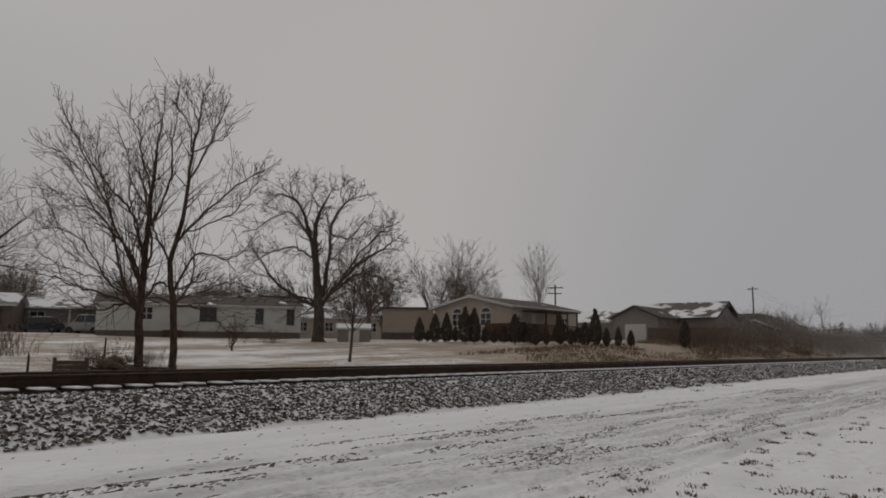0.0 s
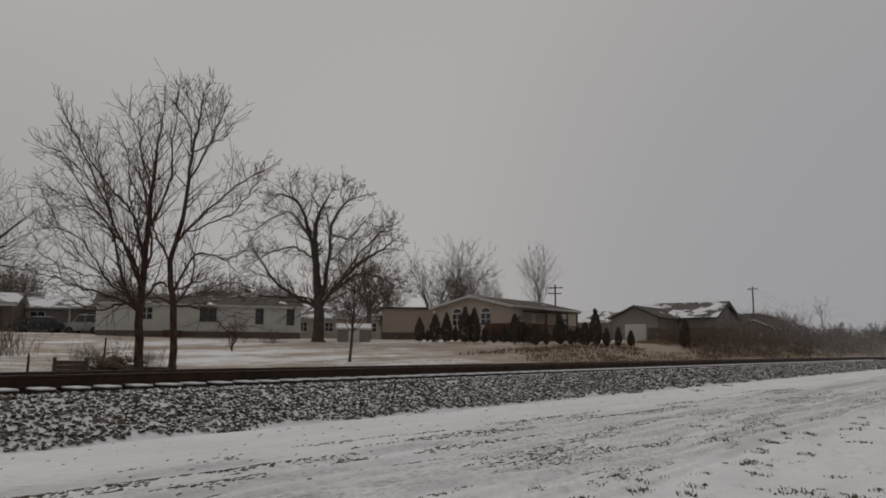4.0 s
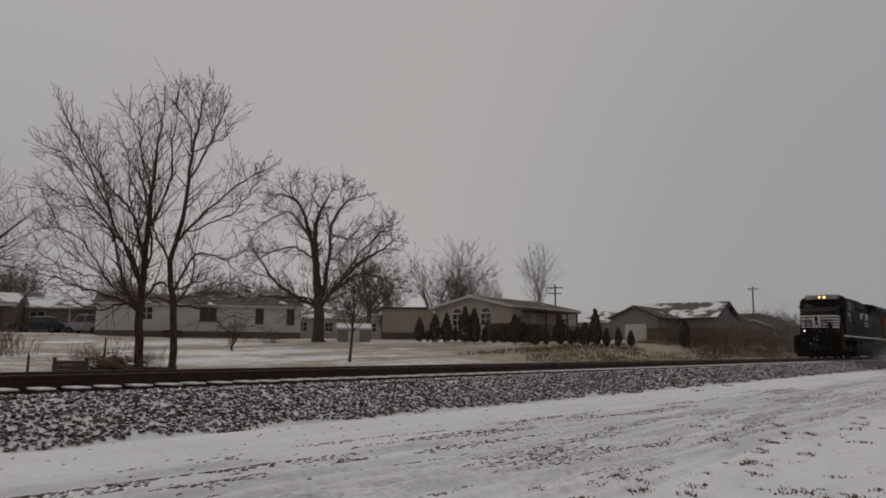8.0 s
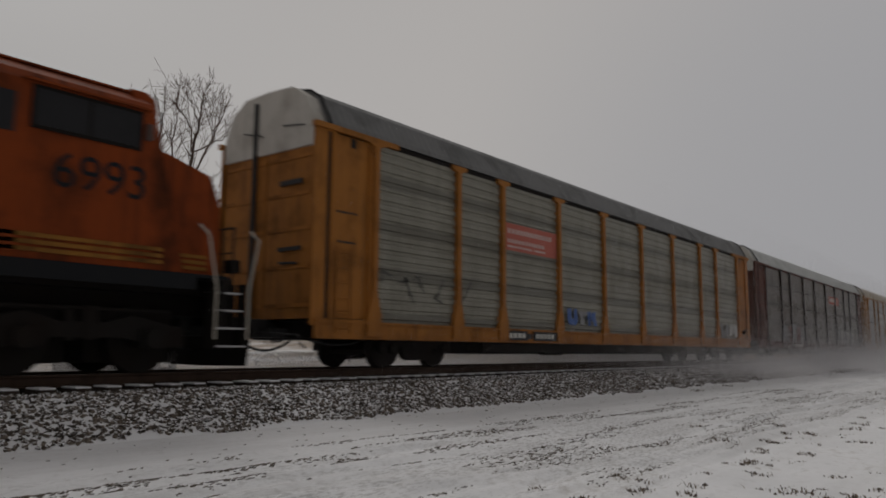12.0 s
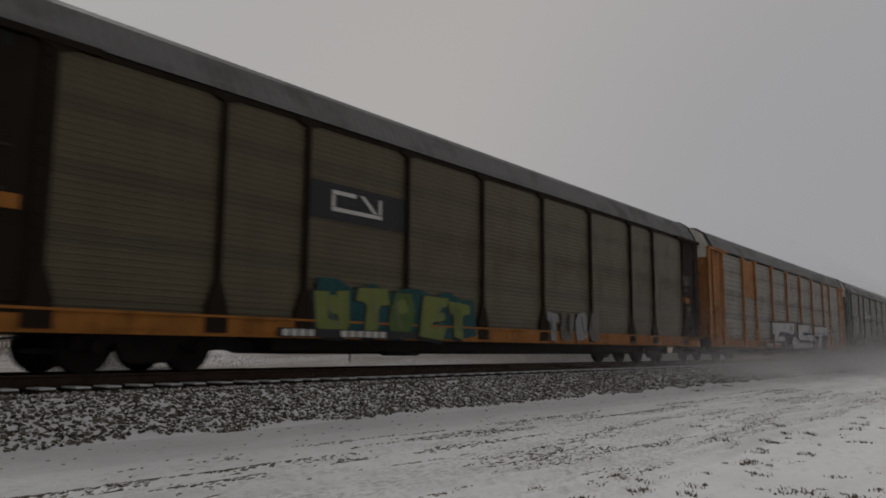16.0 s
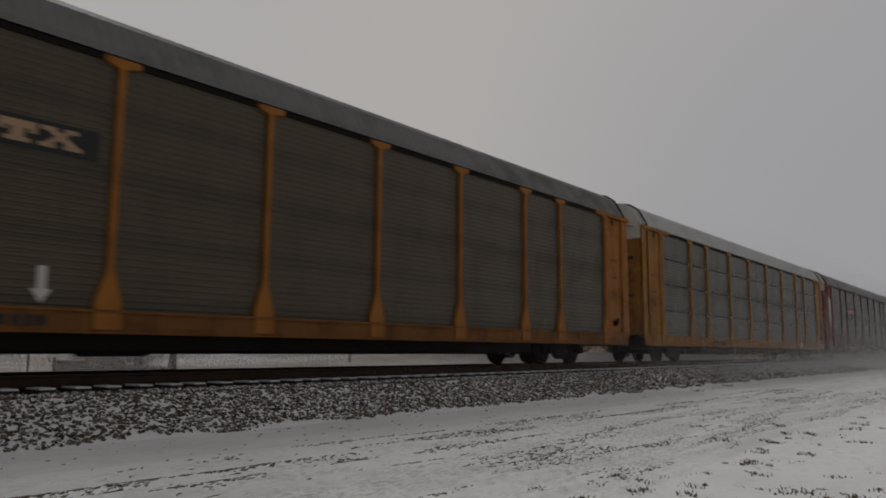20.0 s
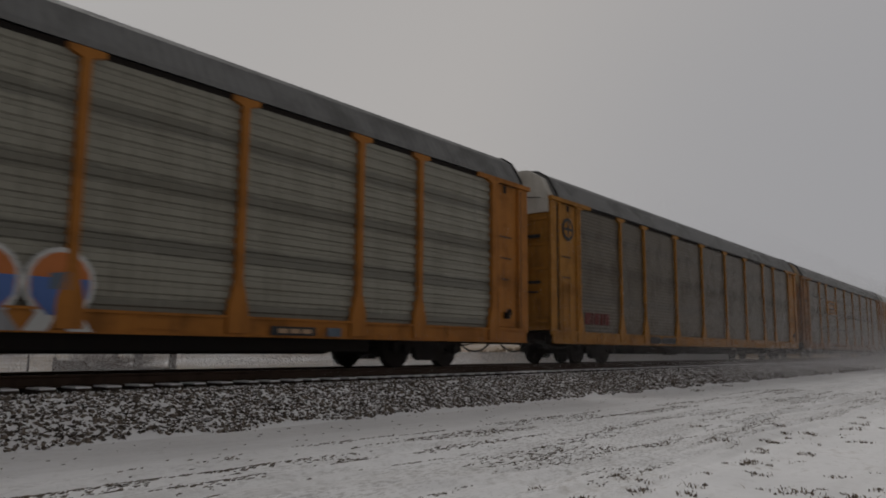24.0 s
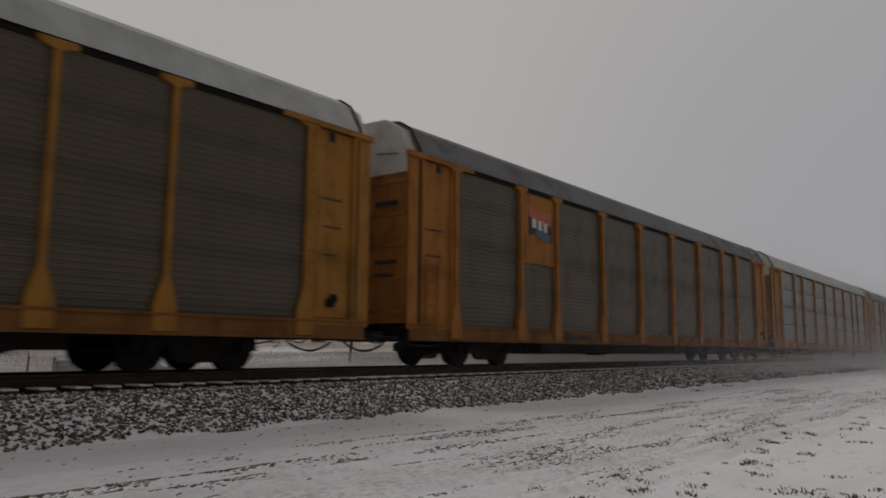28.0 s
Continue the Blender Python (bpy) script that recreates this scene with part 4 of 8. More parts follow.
def locomotive(label, hood, roof, cab, grab, number, number_mat, orange):
    """A heavy diesel locomotive. Its origin is the front coupler's face; its nose looks towards -x."""
    lo = thing("locomotive", label, "locomotive", group="engines of the freight train")
    fr = 0.05      # how far the front platform is set back
    # frame
    bm = bmesh.new()
    box(bm, 0.7 + fr, 21.6, -1.5, 1.5, 1.30, 1.55)
    box(bm, 0.7 + fr, 21.6, -1.0, 1.0, 0.95, 1.30)
    for v in bm.verts:
        if v.co.x < 1.0:
            v.co.y *= 0.6
    box(bm, 0.6 + fr, 0.8 + fr, -0.86, 0.86, 0.75, 1.62, bevel=0.04)
    for y0, y1 in ((-1.48, -0.84), (1.48, 0.84)):
        prism = [(1.25 + fr, y0), (1.35 + fr, y0), (0.8 + fr, y1), (0.62 + fr, y1)]
        lower, higher = [bm.verts.new((x, y, 0.75)) for x, y in prism], [bm.verts.new((x, y, 1.62)) for x, y in prism]
        for i in range(4):
            bm.faces.new((lower[i], lower[(i + 1) % 4], higher[(i + 1) % 4], higher[i]))
        bm.faces.new(lower), bm.faces.new(higher)
    bmesh.ops.recalc_face_normals(bm, faces=bm.faces)
    box(bm, 21.5, 21.7, -1.48, 1.48, 0.75, 1.62)
    part("frame", bm, UNDER if not orange else UNDER, lo)
    part("walkway", boxes((1.2 + fr, 21.6, -1.53, 1.53, 1.55, 1.60)), roof, lo)
    for s in (-1, 1):
        y0, y1 = (-1.57, -1.535) if s < 0 else (1.535, 1.57)
        if not orange:
            bm = bmesh.new()
            for a, b in ((1.6, 4.05), (4.6, 10.4), (10.5, 10.9), (10.98, 12.2), (12.3, 13.7), (13.8, 15.1), (15.2, 16.6), (16.7, 18.0), (18.1, 19.2), (19.6, 21.5)):
                box(bm, a, b, y0, y1, 1.50, 1.60)
            part("sill_stripe", bm, WHITE_P, lo, "white sill stripe")
        else:
            part("sill_stripe", boxes((1.9, 21.4, y0, y1, 1.34, 1.58)), LOCO_ROOF, lo, "dark sill band")
    # plow
    bm = bmesh.new()
    prism_x(bm, [(-1.3, 0.10), (0, 0.08), (1.3, 0.10), (1.42, 0.75), (-1.42, 0.75)], 0.38 + fr, 0.60 + fr)
    for v in bm.verts:
        if v.co.x < 0.5 + fr:
            v.co.x += 0.3 * abs(v.co.y) if v.co.z > 0.5 else 0.2 * abs(v.co.y) - 0.12
            v.co.y *= 0.72
    part("snow_plow", bm, UNDER, lo)
    for m in (pose(0.66 + fr, 0, 0.0), pose(LOCO - 0.66, 0, 0, 0, 0, 180)):
        mesh_part("coupler", coupler_mesh(), lo, m)
    for x in (0.48 + fr, 21.75):
        for i in range(5):
            bm = bmesh.new()
            y = -0.9 + i * 0.32
            path_rods(bm, droop((x, y, 0.9), (x - 0.08, y + 0.1, 0.35), 0.1, 5), 0.025)
            part("air_hose", bm, HOSE, lo)
    # nose and cab
    bm = bmesh.new()
    prism_y(bm, [(0.85 + fr, 1.6), (0.88 + fr, 2.9), (1.1 + fr, 3.26), (2.3 + fr, 3.62), (3.2, 3.62), (3.2, 1.6)], -1.15, 1.15)
    bmesh.ops.bisect_plane(bm, geom=bm.verts[:] + bm.edges[:] + bm.faces[:], plane_co=(1.38 + fr, 0, 0), plane_no=(1, 0, 0))
    for v in bm.verts:
        if v.co.x < 1.3 + fr:
            v.co.y *= 0.64
    bmesh.ops.bevel(bm, geom=[e for e in bm.edges if all(v.co.x > 1.6 + fr for v in e.verts)], offset=0.05, segments=2, affect="EDGES")
    part("nose", bm, cab, lo)
    bm = bmesh.new()
    prism_x(bm, [(-1.5, 1.6), (1.5, 1.6), (1.5, 4.08), (1.38, 4.24), (0.95, 4.48), (-0.95, 4.48), (-1.38, 4.24), (-1.5, 4.08)], 2.9, 5.75)
    for v in bm.verts:
        if v.co.x < 3.0 and v.co.z > 3.5:
            v.co.x += 0.28 if orange else 0.14
        elif v.co.x < 3.0:
            v.co.x -= 0.35
    upper("cab", bm, cab, lo)
    upper("cab_roof_cover", boxes((3.15, 5.8, -1.0, 1.0, 4.482, 4.52), bevel=0.015), CAP_WHITE if not orange else cab, lo, "snow-dusted pale roof cover" if not orange else "")
    bm = bmesh.new()
    prism_y(bm, [(2.92, 4.19), (3.3, 4.19), (3.4, 4.52), (3.12, 4.52), (2.96, 4.42)], -1.1, 1.1)
    upper("brow", bm, BROW if not orange else cab, lo, "pale panel above the windscreen" if not orange else "")
    for y0, y1 in ((-1.18, -0.12), (0.12, 1.18)):
        bm = bmesh.new()
        prism_y(bm, [(2.92, 3.66), (3.1, 3.66), (3.2, 4.17), (3.06, 4.17)], y0, y1)
        upper("windscreen", bm, CAB_GLASS, lo, "dark windscreen pane")
    for y in (-0.16, 0.16):
        bm = bmesh.new()
        rod(bm, (2.93, y, 4.34), (3.0, y, 4.34), 0.07, 14)
        upper("headlight", bm, LAMP if not orange else CAB_GLASS, lo, "lit headlight" if not orange else "")
    for y in (-0.95, 0.62):
        upper("number_board", boxes((2.92, 3.0, y, y + 0.36, 4.26, 4.40)), GRAB_PALE, lo)
    for y in (-0.72, 0.72):
        bm = bmesh.new()
        rod(bm, (0.42 + fr, y, 1.88), (0.5 + fr, y, 1.88), 0.065, 12)
        dl = part("ditch_light", bm, LAMP_W if y > 0 and not orange else CAB_GLASS, lo, "lit ditch light" if y > 0 and not orange else "")
        part("lamp_housing", boxes((0.46 + fr, 0.66 + fr, y - 0.13, y + 0.13, 1.76, 2.0), bevel=0.02), UNDER, lo)
    for s in (-1, 1):
        y0, y1 = (-1.525, -1.503) if s < 0 else (1.503, 1.525)
        w0, w1 = (3.4, 5.05) if orange else (3.6, 4.8)
        w = upper("cab_window", boxes((w0, w1, y0, y1, 3.42, 4.04)), FRAME_TRIM if not orange else UNDER, lo, "grey-framed side window" if not orange else "dark side window")
        g0, g1 = (-1.532, -1.51) if s < 0 else (1.51, 1.532)
        part("pane", boxes((w0 + 0.05, (w0 + w1) / 2 - 0.025, g0, g1, 3.47, 3.99)), CAB_DARK, w)
        part("pane", boxes(((w0 + w1) / 2 + 0.025, w1 - 0.05, g0, g1, 3.47, 3.99)), CAB_DARK, w)
        upper("sun_visor", boxes((3.3, 5.2, s * 1.5 - 0.1, s * 1.5 + 0.1, 4.07, 4.10)), cab, lo)
        upper("mirror", boxes((3.3, 3.34, s * 1.58 - 0.06, s * 1.58 + 0.06, 3.6, 3.85)), FRAME_TRIM, lo)
        me = cached(("number", number), lambda: text_mesh(number, 0.74 if orange else 0.44, number_mat, spacing=1.0 if orange else 1.3))
        wide = Matrix.Diagonal((1.0 if orange else 1.15, 1, 1, 1))
        x, z = (2.82, 2.66) if orange else (3.46, 2.92)
        mesh_part("road_number", me, lo, (pose(x, -1.504, z) if s < 0 else pose(x + 1.45, 1.504, z, 0, 0, 180)) @ wide, "painted road number")
        door = upper("door", boxes((5.12, 5.68, y0, y1, 1.68, 3.98)), cab, lo)
        part("door_pane", boxes((5.26, 5.54, g0, g1, 3.3, 3.86)), CAB_DARK, door)
        if orange:
            for k in range(3):
                part("nose_stripe", boxes((2.5, 5.25, y0, y1, 1.70 + k * 0.1, 1.76 + k * 0.1)), BN_YELLOW, lo, "yellow stripe")
                part("nose_stripe", boxes((1.45, 2.55, s * 1.156 - 0.008, s * 1.156 + 0.008, 1.70 + k * 0.1, 1.76 + k * 0.1)), BN_YELLOW, lo, "yellow stripe")
    # the black engine's cab sits further back
    for ob in lo.children:
        if not orange and ob.name.split(".")[0] in ("cab", "cab_roof_cover", "brow", "windscreen", "headlight", "number_board", "cab_window", "sun_visor", "mirror", "door"):
            ob.location.x += 0.45
    # long hood
    bm = bmesh.new()
    prism_x(bm, [(-1.12, 1.6), (1.12, 1.6), (1.12, 3.6), (-1.12, 3.6)], 5.75, 10.85)
    upper("equipment_hood", bm, hood, lo)
    bm = bmesh.new()
    prism_x(bm, [(-1.13, 3.6), (1.13, 3.6), (1.38, 3.74), (1.38, 4.2), (0.95, 4.46), (-0.95, 4.46), (-1.38, 4.2), (-1.38, 3.74)], 5.75, 10.85)
    upper("blower_housing", bm, roof, lo)
    bm = bmesh.new()
    prism_x(bm, [(-0.95, 1.6), (0.95, 1.6), (0.95, 3.72), (-0.95, 3.72)], 10.84, 15.45)
    upper("engine_hood", bm, hood, lo)
    bm = bmesh.new()
    prism_x(bm, [(-0.95, 1.6), (0.95, 1.6), (0.95, 3.5), (1.3, 3.86), (-1.3, 3.86), (-0.95, 3.5)], 15.45, 21.35)
    upper("radiator_hood", bm, hood, lo)
    bm = bmesh.new()
    prism_x(bm, [(-1.52, 3.86), (1.52, 3.86), (1.55, 4.14), (1.38, 4.33), (0.9, 4.44), (-0.9, 4.44), (-1.38, 4.33), (-1.55, 4.14)], 15.4, 21.95)
    for v in bm.verts:
        if v.co.x < 15.5 and v.co.z < 4.0:
            v.co.x += 0.4
    upper("radiator_wing", bm, roof, lo, "overhanging radiator wing")
    upper("wing_top_frost", boxes((16.4, 19.6, -0.8, 0.8, 4.442, 4.462)), FROST, lo, "thin snow on top")
    bm = bmesh.new()
    prism_x(bm, [(-0.97, 3.72), (0.97, 3.72), (0.97, 4.1), (0.78, 4.32), (-0.78, 4.32), (-0.97, 4.1)], 10.86, 15.45)
    upper("roof_sheet", bm, roof, lo)
    upper("exhaust_stack", boxes((12.6, 13.5, -0.3, 0.3, 4.31, 4.46), bevel=0.03), UNDER, lo)
    upper("dynamic_brake_vent", boxes((11.2, 12.0, -0.7, 0.7, 4.31, 4.40)), GRILLE, lo)
    bm = bmesh.new()
    for i in range(3):
        rod(bm, (5.9 + i * 0.1, -0.25 + i * 0.2, 4.62), (5.5, -0.25 + i * 0.2, 4.62), 0.03, 8, 0.07)
    box(bm, 5.7, 6.1, -0.3, 0.3, 4.38, 4.6)
    upper("air_horn", bm, UNDER, lo)
    # doors and grilles on both flanks
    for s in (-1, 1):
        for i in range(8):
            a = 11.15 + i * 0.52
            y = s * 0.955
            upper("hood_door", boxes((a, a + 0.48, y - 0.012, y + 0.012, 1.75, 3.0 if i % 2 else 3.1), bevel=0.004), hood, lo)
        for i in range(6):
            a = 5.95 + i * 0.84
            y = s * 1.125
            upper("hood_door", boxes((a, a + 0.78, y - 0.012, y + 0.012, 1.75, 3.4), bevel=0.004), hood, lo)
        for a, b, z0, z1 in ((15.7, 17.3, 3.08, 3.45), (17.4, 19.0, 3.08, 3.45), (19.3, 20.9, 2.9, 3.4)):
            y = s * 0.965
            upper("radiator_grille", boxes((a, b, y - 0.02, y + 0.02, z0, z1)), GRILLE, lo, "dark intake grille")
        for i in range(5):
            a = 15.75 + i * 1.05
            y = s * 0.96
            upper("hood_door", boxes((a, a + 0.42, y - 0.015, y + 0.015, 1.75, 2.75)), GRILLE if orange else hood, lo)
        y = s * 1.39
        for a in (6.1, 8.0, 9.5):
            upper("brake_grille", boxes((a, a + 1.2, y - 0.012, y + 0.012, 3.76, 4.06)), GRILLE, lo)
    # tank
    bm = bmesh.new()
    prism_x(bm, [(-1.35, 0.42), (-1.15, 0.17), (1.15, 0.17), (1.35, 0.42), (1.35, 1.05), (1.1, 1.22), (-1.1, 1.22), (-1.35, 1.05)], 7.35, 15.2)
    part("fuel_tank", bm, UNDER, lo)
    for s in (-1, 1):
        for a in (8.4, 11.3):
            bm = bmesh.new()
            rod(bm, (a, s * 1.3, 1.12), (a + 2.6, s * 1.3, 1.12), 0.16, 12)
            part("air_reservoir", bm, UNDER, lo)
    loco_truck(lo, 4.35)
    loco_truck(lo, 17.95)
    for x in (4.35, 17.95):
        for dx in (-1.9, -0.1, 1.7):
            part("traction_motor", boxes((x + dx - 0.75, x + dx + 0.75, -0.62, 0.62, 0.16, 1.05), bevel=0.05), UNDER, lo)
    for s in (-1, 1):
        for x0, x1 in ((7.0, 8.05), (14.4, 15.6)):
            part("equipment_box", boxes((x0, x1, s * 1.2 - 0.2, s * 1.2 + 0.2, 0.5, 1.28), bevel=0.03), UNDER, lo)
    # handrails
    for s in (-1, 1):
        y = s * 1.46
        xs = [6.3 + i * 1.45 for i in range(11)]
        for x in xs:
            bm = bmesh.new()
            rod(bm, (x, y, 1.6), (x, y, 2.65), 0.042 if orange else 0.026, 6)
            part("stanchion", bm, RAIL_GREY, lo)
        bm = bmesh.new()
        rod(bm, (xs[0], y, 2.65), (xs[-1], y, 2.65), 0.022, 6)
        rod(bm, (xs[0], y, 2.15), (xs[-1], y, 2.15), 0.016, 6)
        part("handrail", bm, RAIL_GREY, lo)
        for x0, x1 in ((0.8 + fr, 1.45 + fr), (20.9, 21.6)):
            for x, dx in ((x0, -0.25), (x1, 0.12)):
                bm = bmesh.new()
                path_rods(bm, [(x, s * 1.56, 0.55), (x, s * 1.56, 1.4), (x + dx, s * 1.46, 2.3), (x + dx + 0.15, s * 1.4, 2.45)], 0.022 if orange else 0.015)
                part("grab_rail", bm, grab, lo)
            stair(lo, x0 + 0.05, x1 - 0.05, s, FROST if x0 > 10 or orange else UNDER)
    for x in (0.75 + fr, 21.55):
        for a, b in ((-1.0, -0.35), (0.35, 1.0)):
            bm = bmesh.new()
            rod(bm, (x, a, 2.55), (x, b, 2.55), 0.022, 6)
            rod(bm, (x, a, 2.1), (x, b, 2.1), 0.016, 6)
            for y in (a, (a + b) / 2, b):
                rod(bm, (x, y, 1.6), (x, y, 2.55), 0.022, 6)
            part("end_railing", bm, RAIL_GREY, lo)
    upper("rear_box", boxes((20.95, 21.3, -0.5, 0.5, 1.6, 2.4)), hood, lo)
    upper("rear_light", boxes((21.25, 21.29, -0.25, 0.25, 3.55, 3.7)), CAB_GLASS, lo)
    return lo


def side_marks(lo, y, outlines, material, name="painted_mark", depth=0.01, shift=0.0):
    bm = bmesh.new()
    for pts in outlines:
        prism_y(bm, pts, y - depth, y)
    return part(name, bm, material, lo)


def rect(x0, x1, z0, z1, lean=0.0):
    return [(x0, z0), (x1, z0), (x1 + lean, z1), (x0 + lean, z1)]


def black_engine():
    lo = locomotive("black diesel locomotive with white nose stripes, lit headlight", NS_BLACK, LOCO_ROOF, NS_BLACK, GRAB_RUST, "7577", WHITE_P, False)
    # nose stripes wrap round the front
    for i in range(5):
        z = 2.1 + i * 0.19
        reach = 2.36 + i * 0.09
        for s in (-1, 1):
            bm = bmesh.new()
            y0, y1 = sorted((s * 0.28, s * 0.70))
            box(bm, 0.872, 0.9, y0, y1, z, z + 0.11)
            a = [(0.89, s * 0.71), (1.42, s * 1.165), (1.42, s * 1.14), (0.91, s * 0.70)]
            low, high = [bm.verts.new((px, py, z)) for px, py in a], [bm.verts.new((px, py, z + 0.11)) for px, py in a]
            for e in range(4):
                bm.faces.new((low[e], low[(e + 1) % 4], high[(e + 1) % 4], high[e]))
            bm.faces.new(low), bm.faces.new(high)
            bmesh.ops.recalc_face_normals(bm, faces=bm.faces)
            y = -1.165 if s < 0 else 1.152
            box(bm, 1.42, reach, y, y + 0.013, z, z + 0.11)
            part("nose_stripe", bm, WHITE_P, lo, "white nose stripe")
    part("nose_emblem", boxes((0.866, 0.896, -0.26, 0.26, 2.1, 2.97)), WHITE_P, lo, "white emblem panel")
    bm = bmesh.new()
    for k in range(1):
        a = [bm.verts.new((0.858, y, z)) for y, z in ((-0.16, 2.14), (-0.03, 2.5), (-0.12, 2.75), (0.0, 2.95), (0.14, 2.8), (0.06, 2.5), (0.16, 2.14), (0.04, 2.35))]
        bm.faces.new(a)
    bmesh.ops.solidify(bm, geom=bm.faces[:], thickness=0.006)
    part("nose_figure", bm, BLACK_P, lo)
    for s in (-1, 1):
        y = -0.972 if s < 0 else 0.985
        X = (lambda u: u - 0.5) if s < 0 else (lambda u: 25.9 - u)
        flag = [[(X(11.42 + 0.04 * i), 3.52 - i * 0.105), (X(13.45 - 0.22 * i), 3.52 - i * 0.105), (X(13.37 - 0.22 * i), 3.455 - i * 0.105), (X(11.44 + 0.04 * i), 3.455 - i * 0.105)] for i in range(5)]
        side_marks(lo, y, flag, WHITE_P, "flank_emblem")
        blocks = [[(X(13.72), 3.02), (X(14.02), 3.02), (X(13.95), 3.2)], [(X(13.98), 3.55), (X(14.2), 3.55), (X(14.42), 3.05), (X(14.2), 3.05)],
                  [(X(14.42), 3.55), (X(14.62), 3.55), (X(14.62), 3.05), (X(14.44), 3.05)],
                  rect(*sorted((X(14.68), X(15.34))), 3.40, 3.54), rect(*sorted((X(14.68), X(14.9))), 3.28, 3.40), rect(*sorted((X(14.68), X(15.34))), 3.2, 3.32), rect(*sorted((X(15.12), X(15.34))), 3.12, 3.2), rect(*sorted((X(14.66), X(15.34))), 3.03, 3.13)]
        side_marks(lo, y, blocks, WHITE_P, "flank_emblem")
        bars = [rect(*sorted((X(13.7 + 0.2 * i), X(13.86 + 0.2 * i))), 2.72, 2.86) for i in range(7)] + [rect(*sorted((X(13.68 + 0.19 * i), X(13.83 + 0.19 * i))), 2.50, 2.64) for i in range(8)]
        side_marks(lo, y, bars, WHITE_P, "lettering")
        side_marks(lo, -1.506 if s < 0 else 1.516, [rect(3.95, 4.15, 2.68, 2.75), rect(4.5, 4.9, 2.66, 2.72)] if s < 0 else [rect(3.2, 3.6, 2.5, 2.56)], WHITE_P, "lettering")
    for x, z in ((6.08, 2.15), (6.92, 2.15), (10.0, 2.77), (6.95, 3.62)):
        side_marks(lo, -0.985, [rect(x, x + 0.16, z, z + 0.045)], WHITE_P, "notice_plate")
        side_marks(lo, -0.985, [rect(x + 0.01, x + 0.15, z + 0.05, z + 0.08)], TAGS["red"], "notice_plate")
    for x, z in ((8.32, 1.87), (6.25, 3.72), (8.1, 3.5), (11.1, 3.84)):
        side_marks(lo, -0.985, [rect(x, x + 0.13, z, z + 0.05)], WHITE_P, "notice_plate")
    bits = bmesh.new()
    rng = random.Random(3)
    for _ in range(26):
        x, z = rng.uniform(2.0, 21.0), rng.uniform(1.7, 2.9)
        box(bits, x, x + rng.uniform(0.03, 0.12), -1.16 if x < 11 else -0.98, -1.12 if x < 11 else -0.95, z, z + 0.035)
    for _ in range(9):
        y, z = rng.uniform(-1.3, 1.3), rng.uniform(0.5, 1.9)
        w = rng.uniform(0.03, 0.08)
        box(bits, 0.5, 0.66, y * 0.6, y * 0.6 + w, z, z + rng.uniform(0.02, 0.06))
    part("snow_crust", bits, FROST, lo, "flecks of frozen snow on the hood")["kind"] = "stuff"
    return lo


def orange_engine():
    lo = locomotive("orange and dark green diesel locomotive with yellow stripes", BN_ORANGE, LOCO_ROOF, BN_ORANGE, GRAB_PALE, "6993", LOCO_ROOF, True)
    for s in (-1, 1):
        for a, b, w, z0, z1 in ((5.8, 11.3, 1.13, 3.34, 3.58), (11.45, 15.4, 0.955, 3.42, 3.7), (5.8, 11.0, 1.13, 1.74, 1.98), (11.05, 21.2, 0.968, 1.74, 2.02), (19.4, 21.2, 0.955, 3.42, 3.5)):
            y = s * (w + 0.02)
            for k in range(3):
                h = (z1 - z0) / 3
                upper("flank_stripe", boxes((a, b, y - 0.006, y + 0.006, z0 + k * h + 0.012, z0 + (k + 1) * h - 0.012)), BN_YELLOW, lo, "yellow stripe")
        y = -0.985 if s < 0 else 0.995
        X = (lambda u: 25.8 - u) if s > 0 else (lambda u: u)
        x0 = 10.95
        for i in range(4):
            a = x0 + i * 1.3
            for pts in (rect(*sorted((X(a), X(a + 0.26))), 2.80, 3.36, -0.06), rect(*sorted((X(a + 0.26), X(a + 1.05))), 3.24, 3.36), rect(*sorted((X(a + 0.24), X(a + 1.0))), 3.02, 3.12), rect(*sorted((X(a + 0.75), X(a + 1.05))), 2.80, 3.1, 0.03)):
                side_marks(lo, y, [pts], LOCO_ROOF, "flank_emblem")
        side_marks(lo, y, [[(X(x0 - 0.3), 2.56), (X(x0 + 4.9), 2.46), (X(x0 + 4.9), 2.52), (X(x0 + 0.2), 2.70)]], LOCO_ROOF, "flank_emblem")
        for i in range(4):
            a = 15.55 + i * 1.0
            upper("hood_door", boxes((a + 0.5, a + 0.86, s * 0.968 - 0.015, s * 0.968 + 0.015, 2.05, 2.95)), GRILLE, lo, "dark louvre door")
        for a, b, z0, z1 in ((5.2, 6.3, 2.1, 3.3), (16.2, 17.0, 2.1, 3.0)):
            upper("hood_door", boxes((a, b, s * (1.13 if a < 10 else 0.97) - 0.02, s * (1.13 if a < 10 else 0.97) + 0.02, z0, z1)), BN_ORANGE, lo)
        part("battery_box", boxes((7.0, 8.1, s * 1.4 - 0.1, s * 1.4 + 0.1, 0.7, 1.3)), UNDER, lo)
    upper("roof_unit", boxes((4.2, 5.1, -0.75, 0.15, 4.5, 4.72), bevel=0.04), FRAME_TRIM, lo, "grey cooling unit on the cab roof")
    return lo


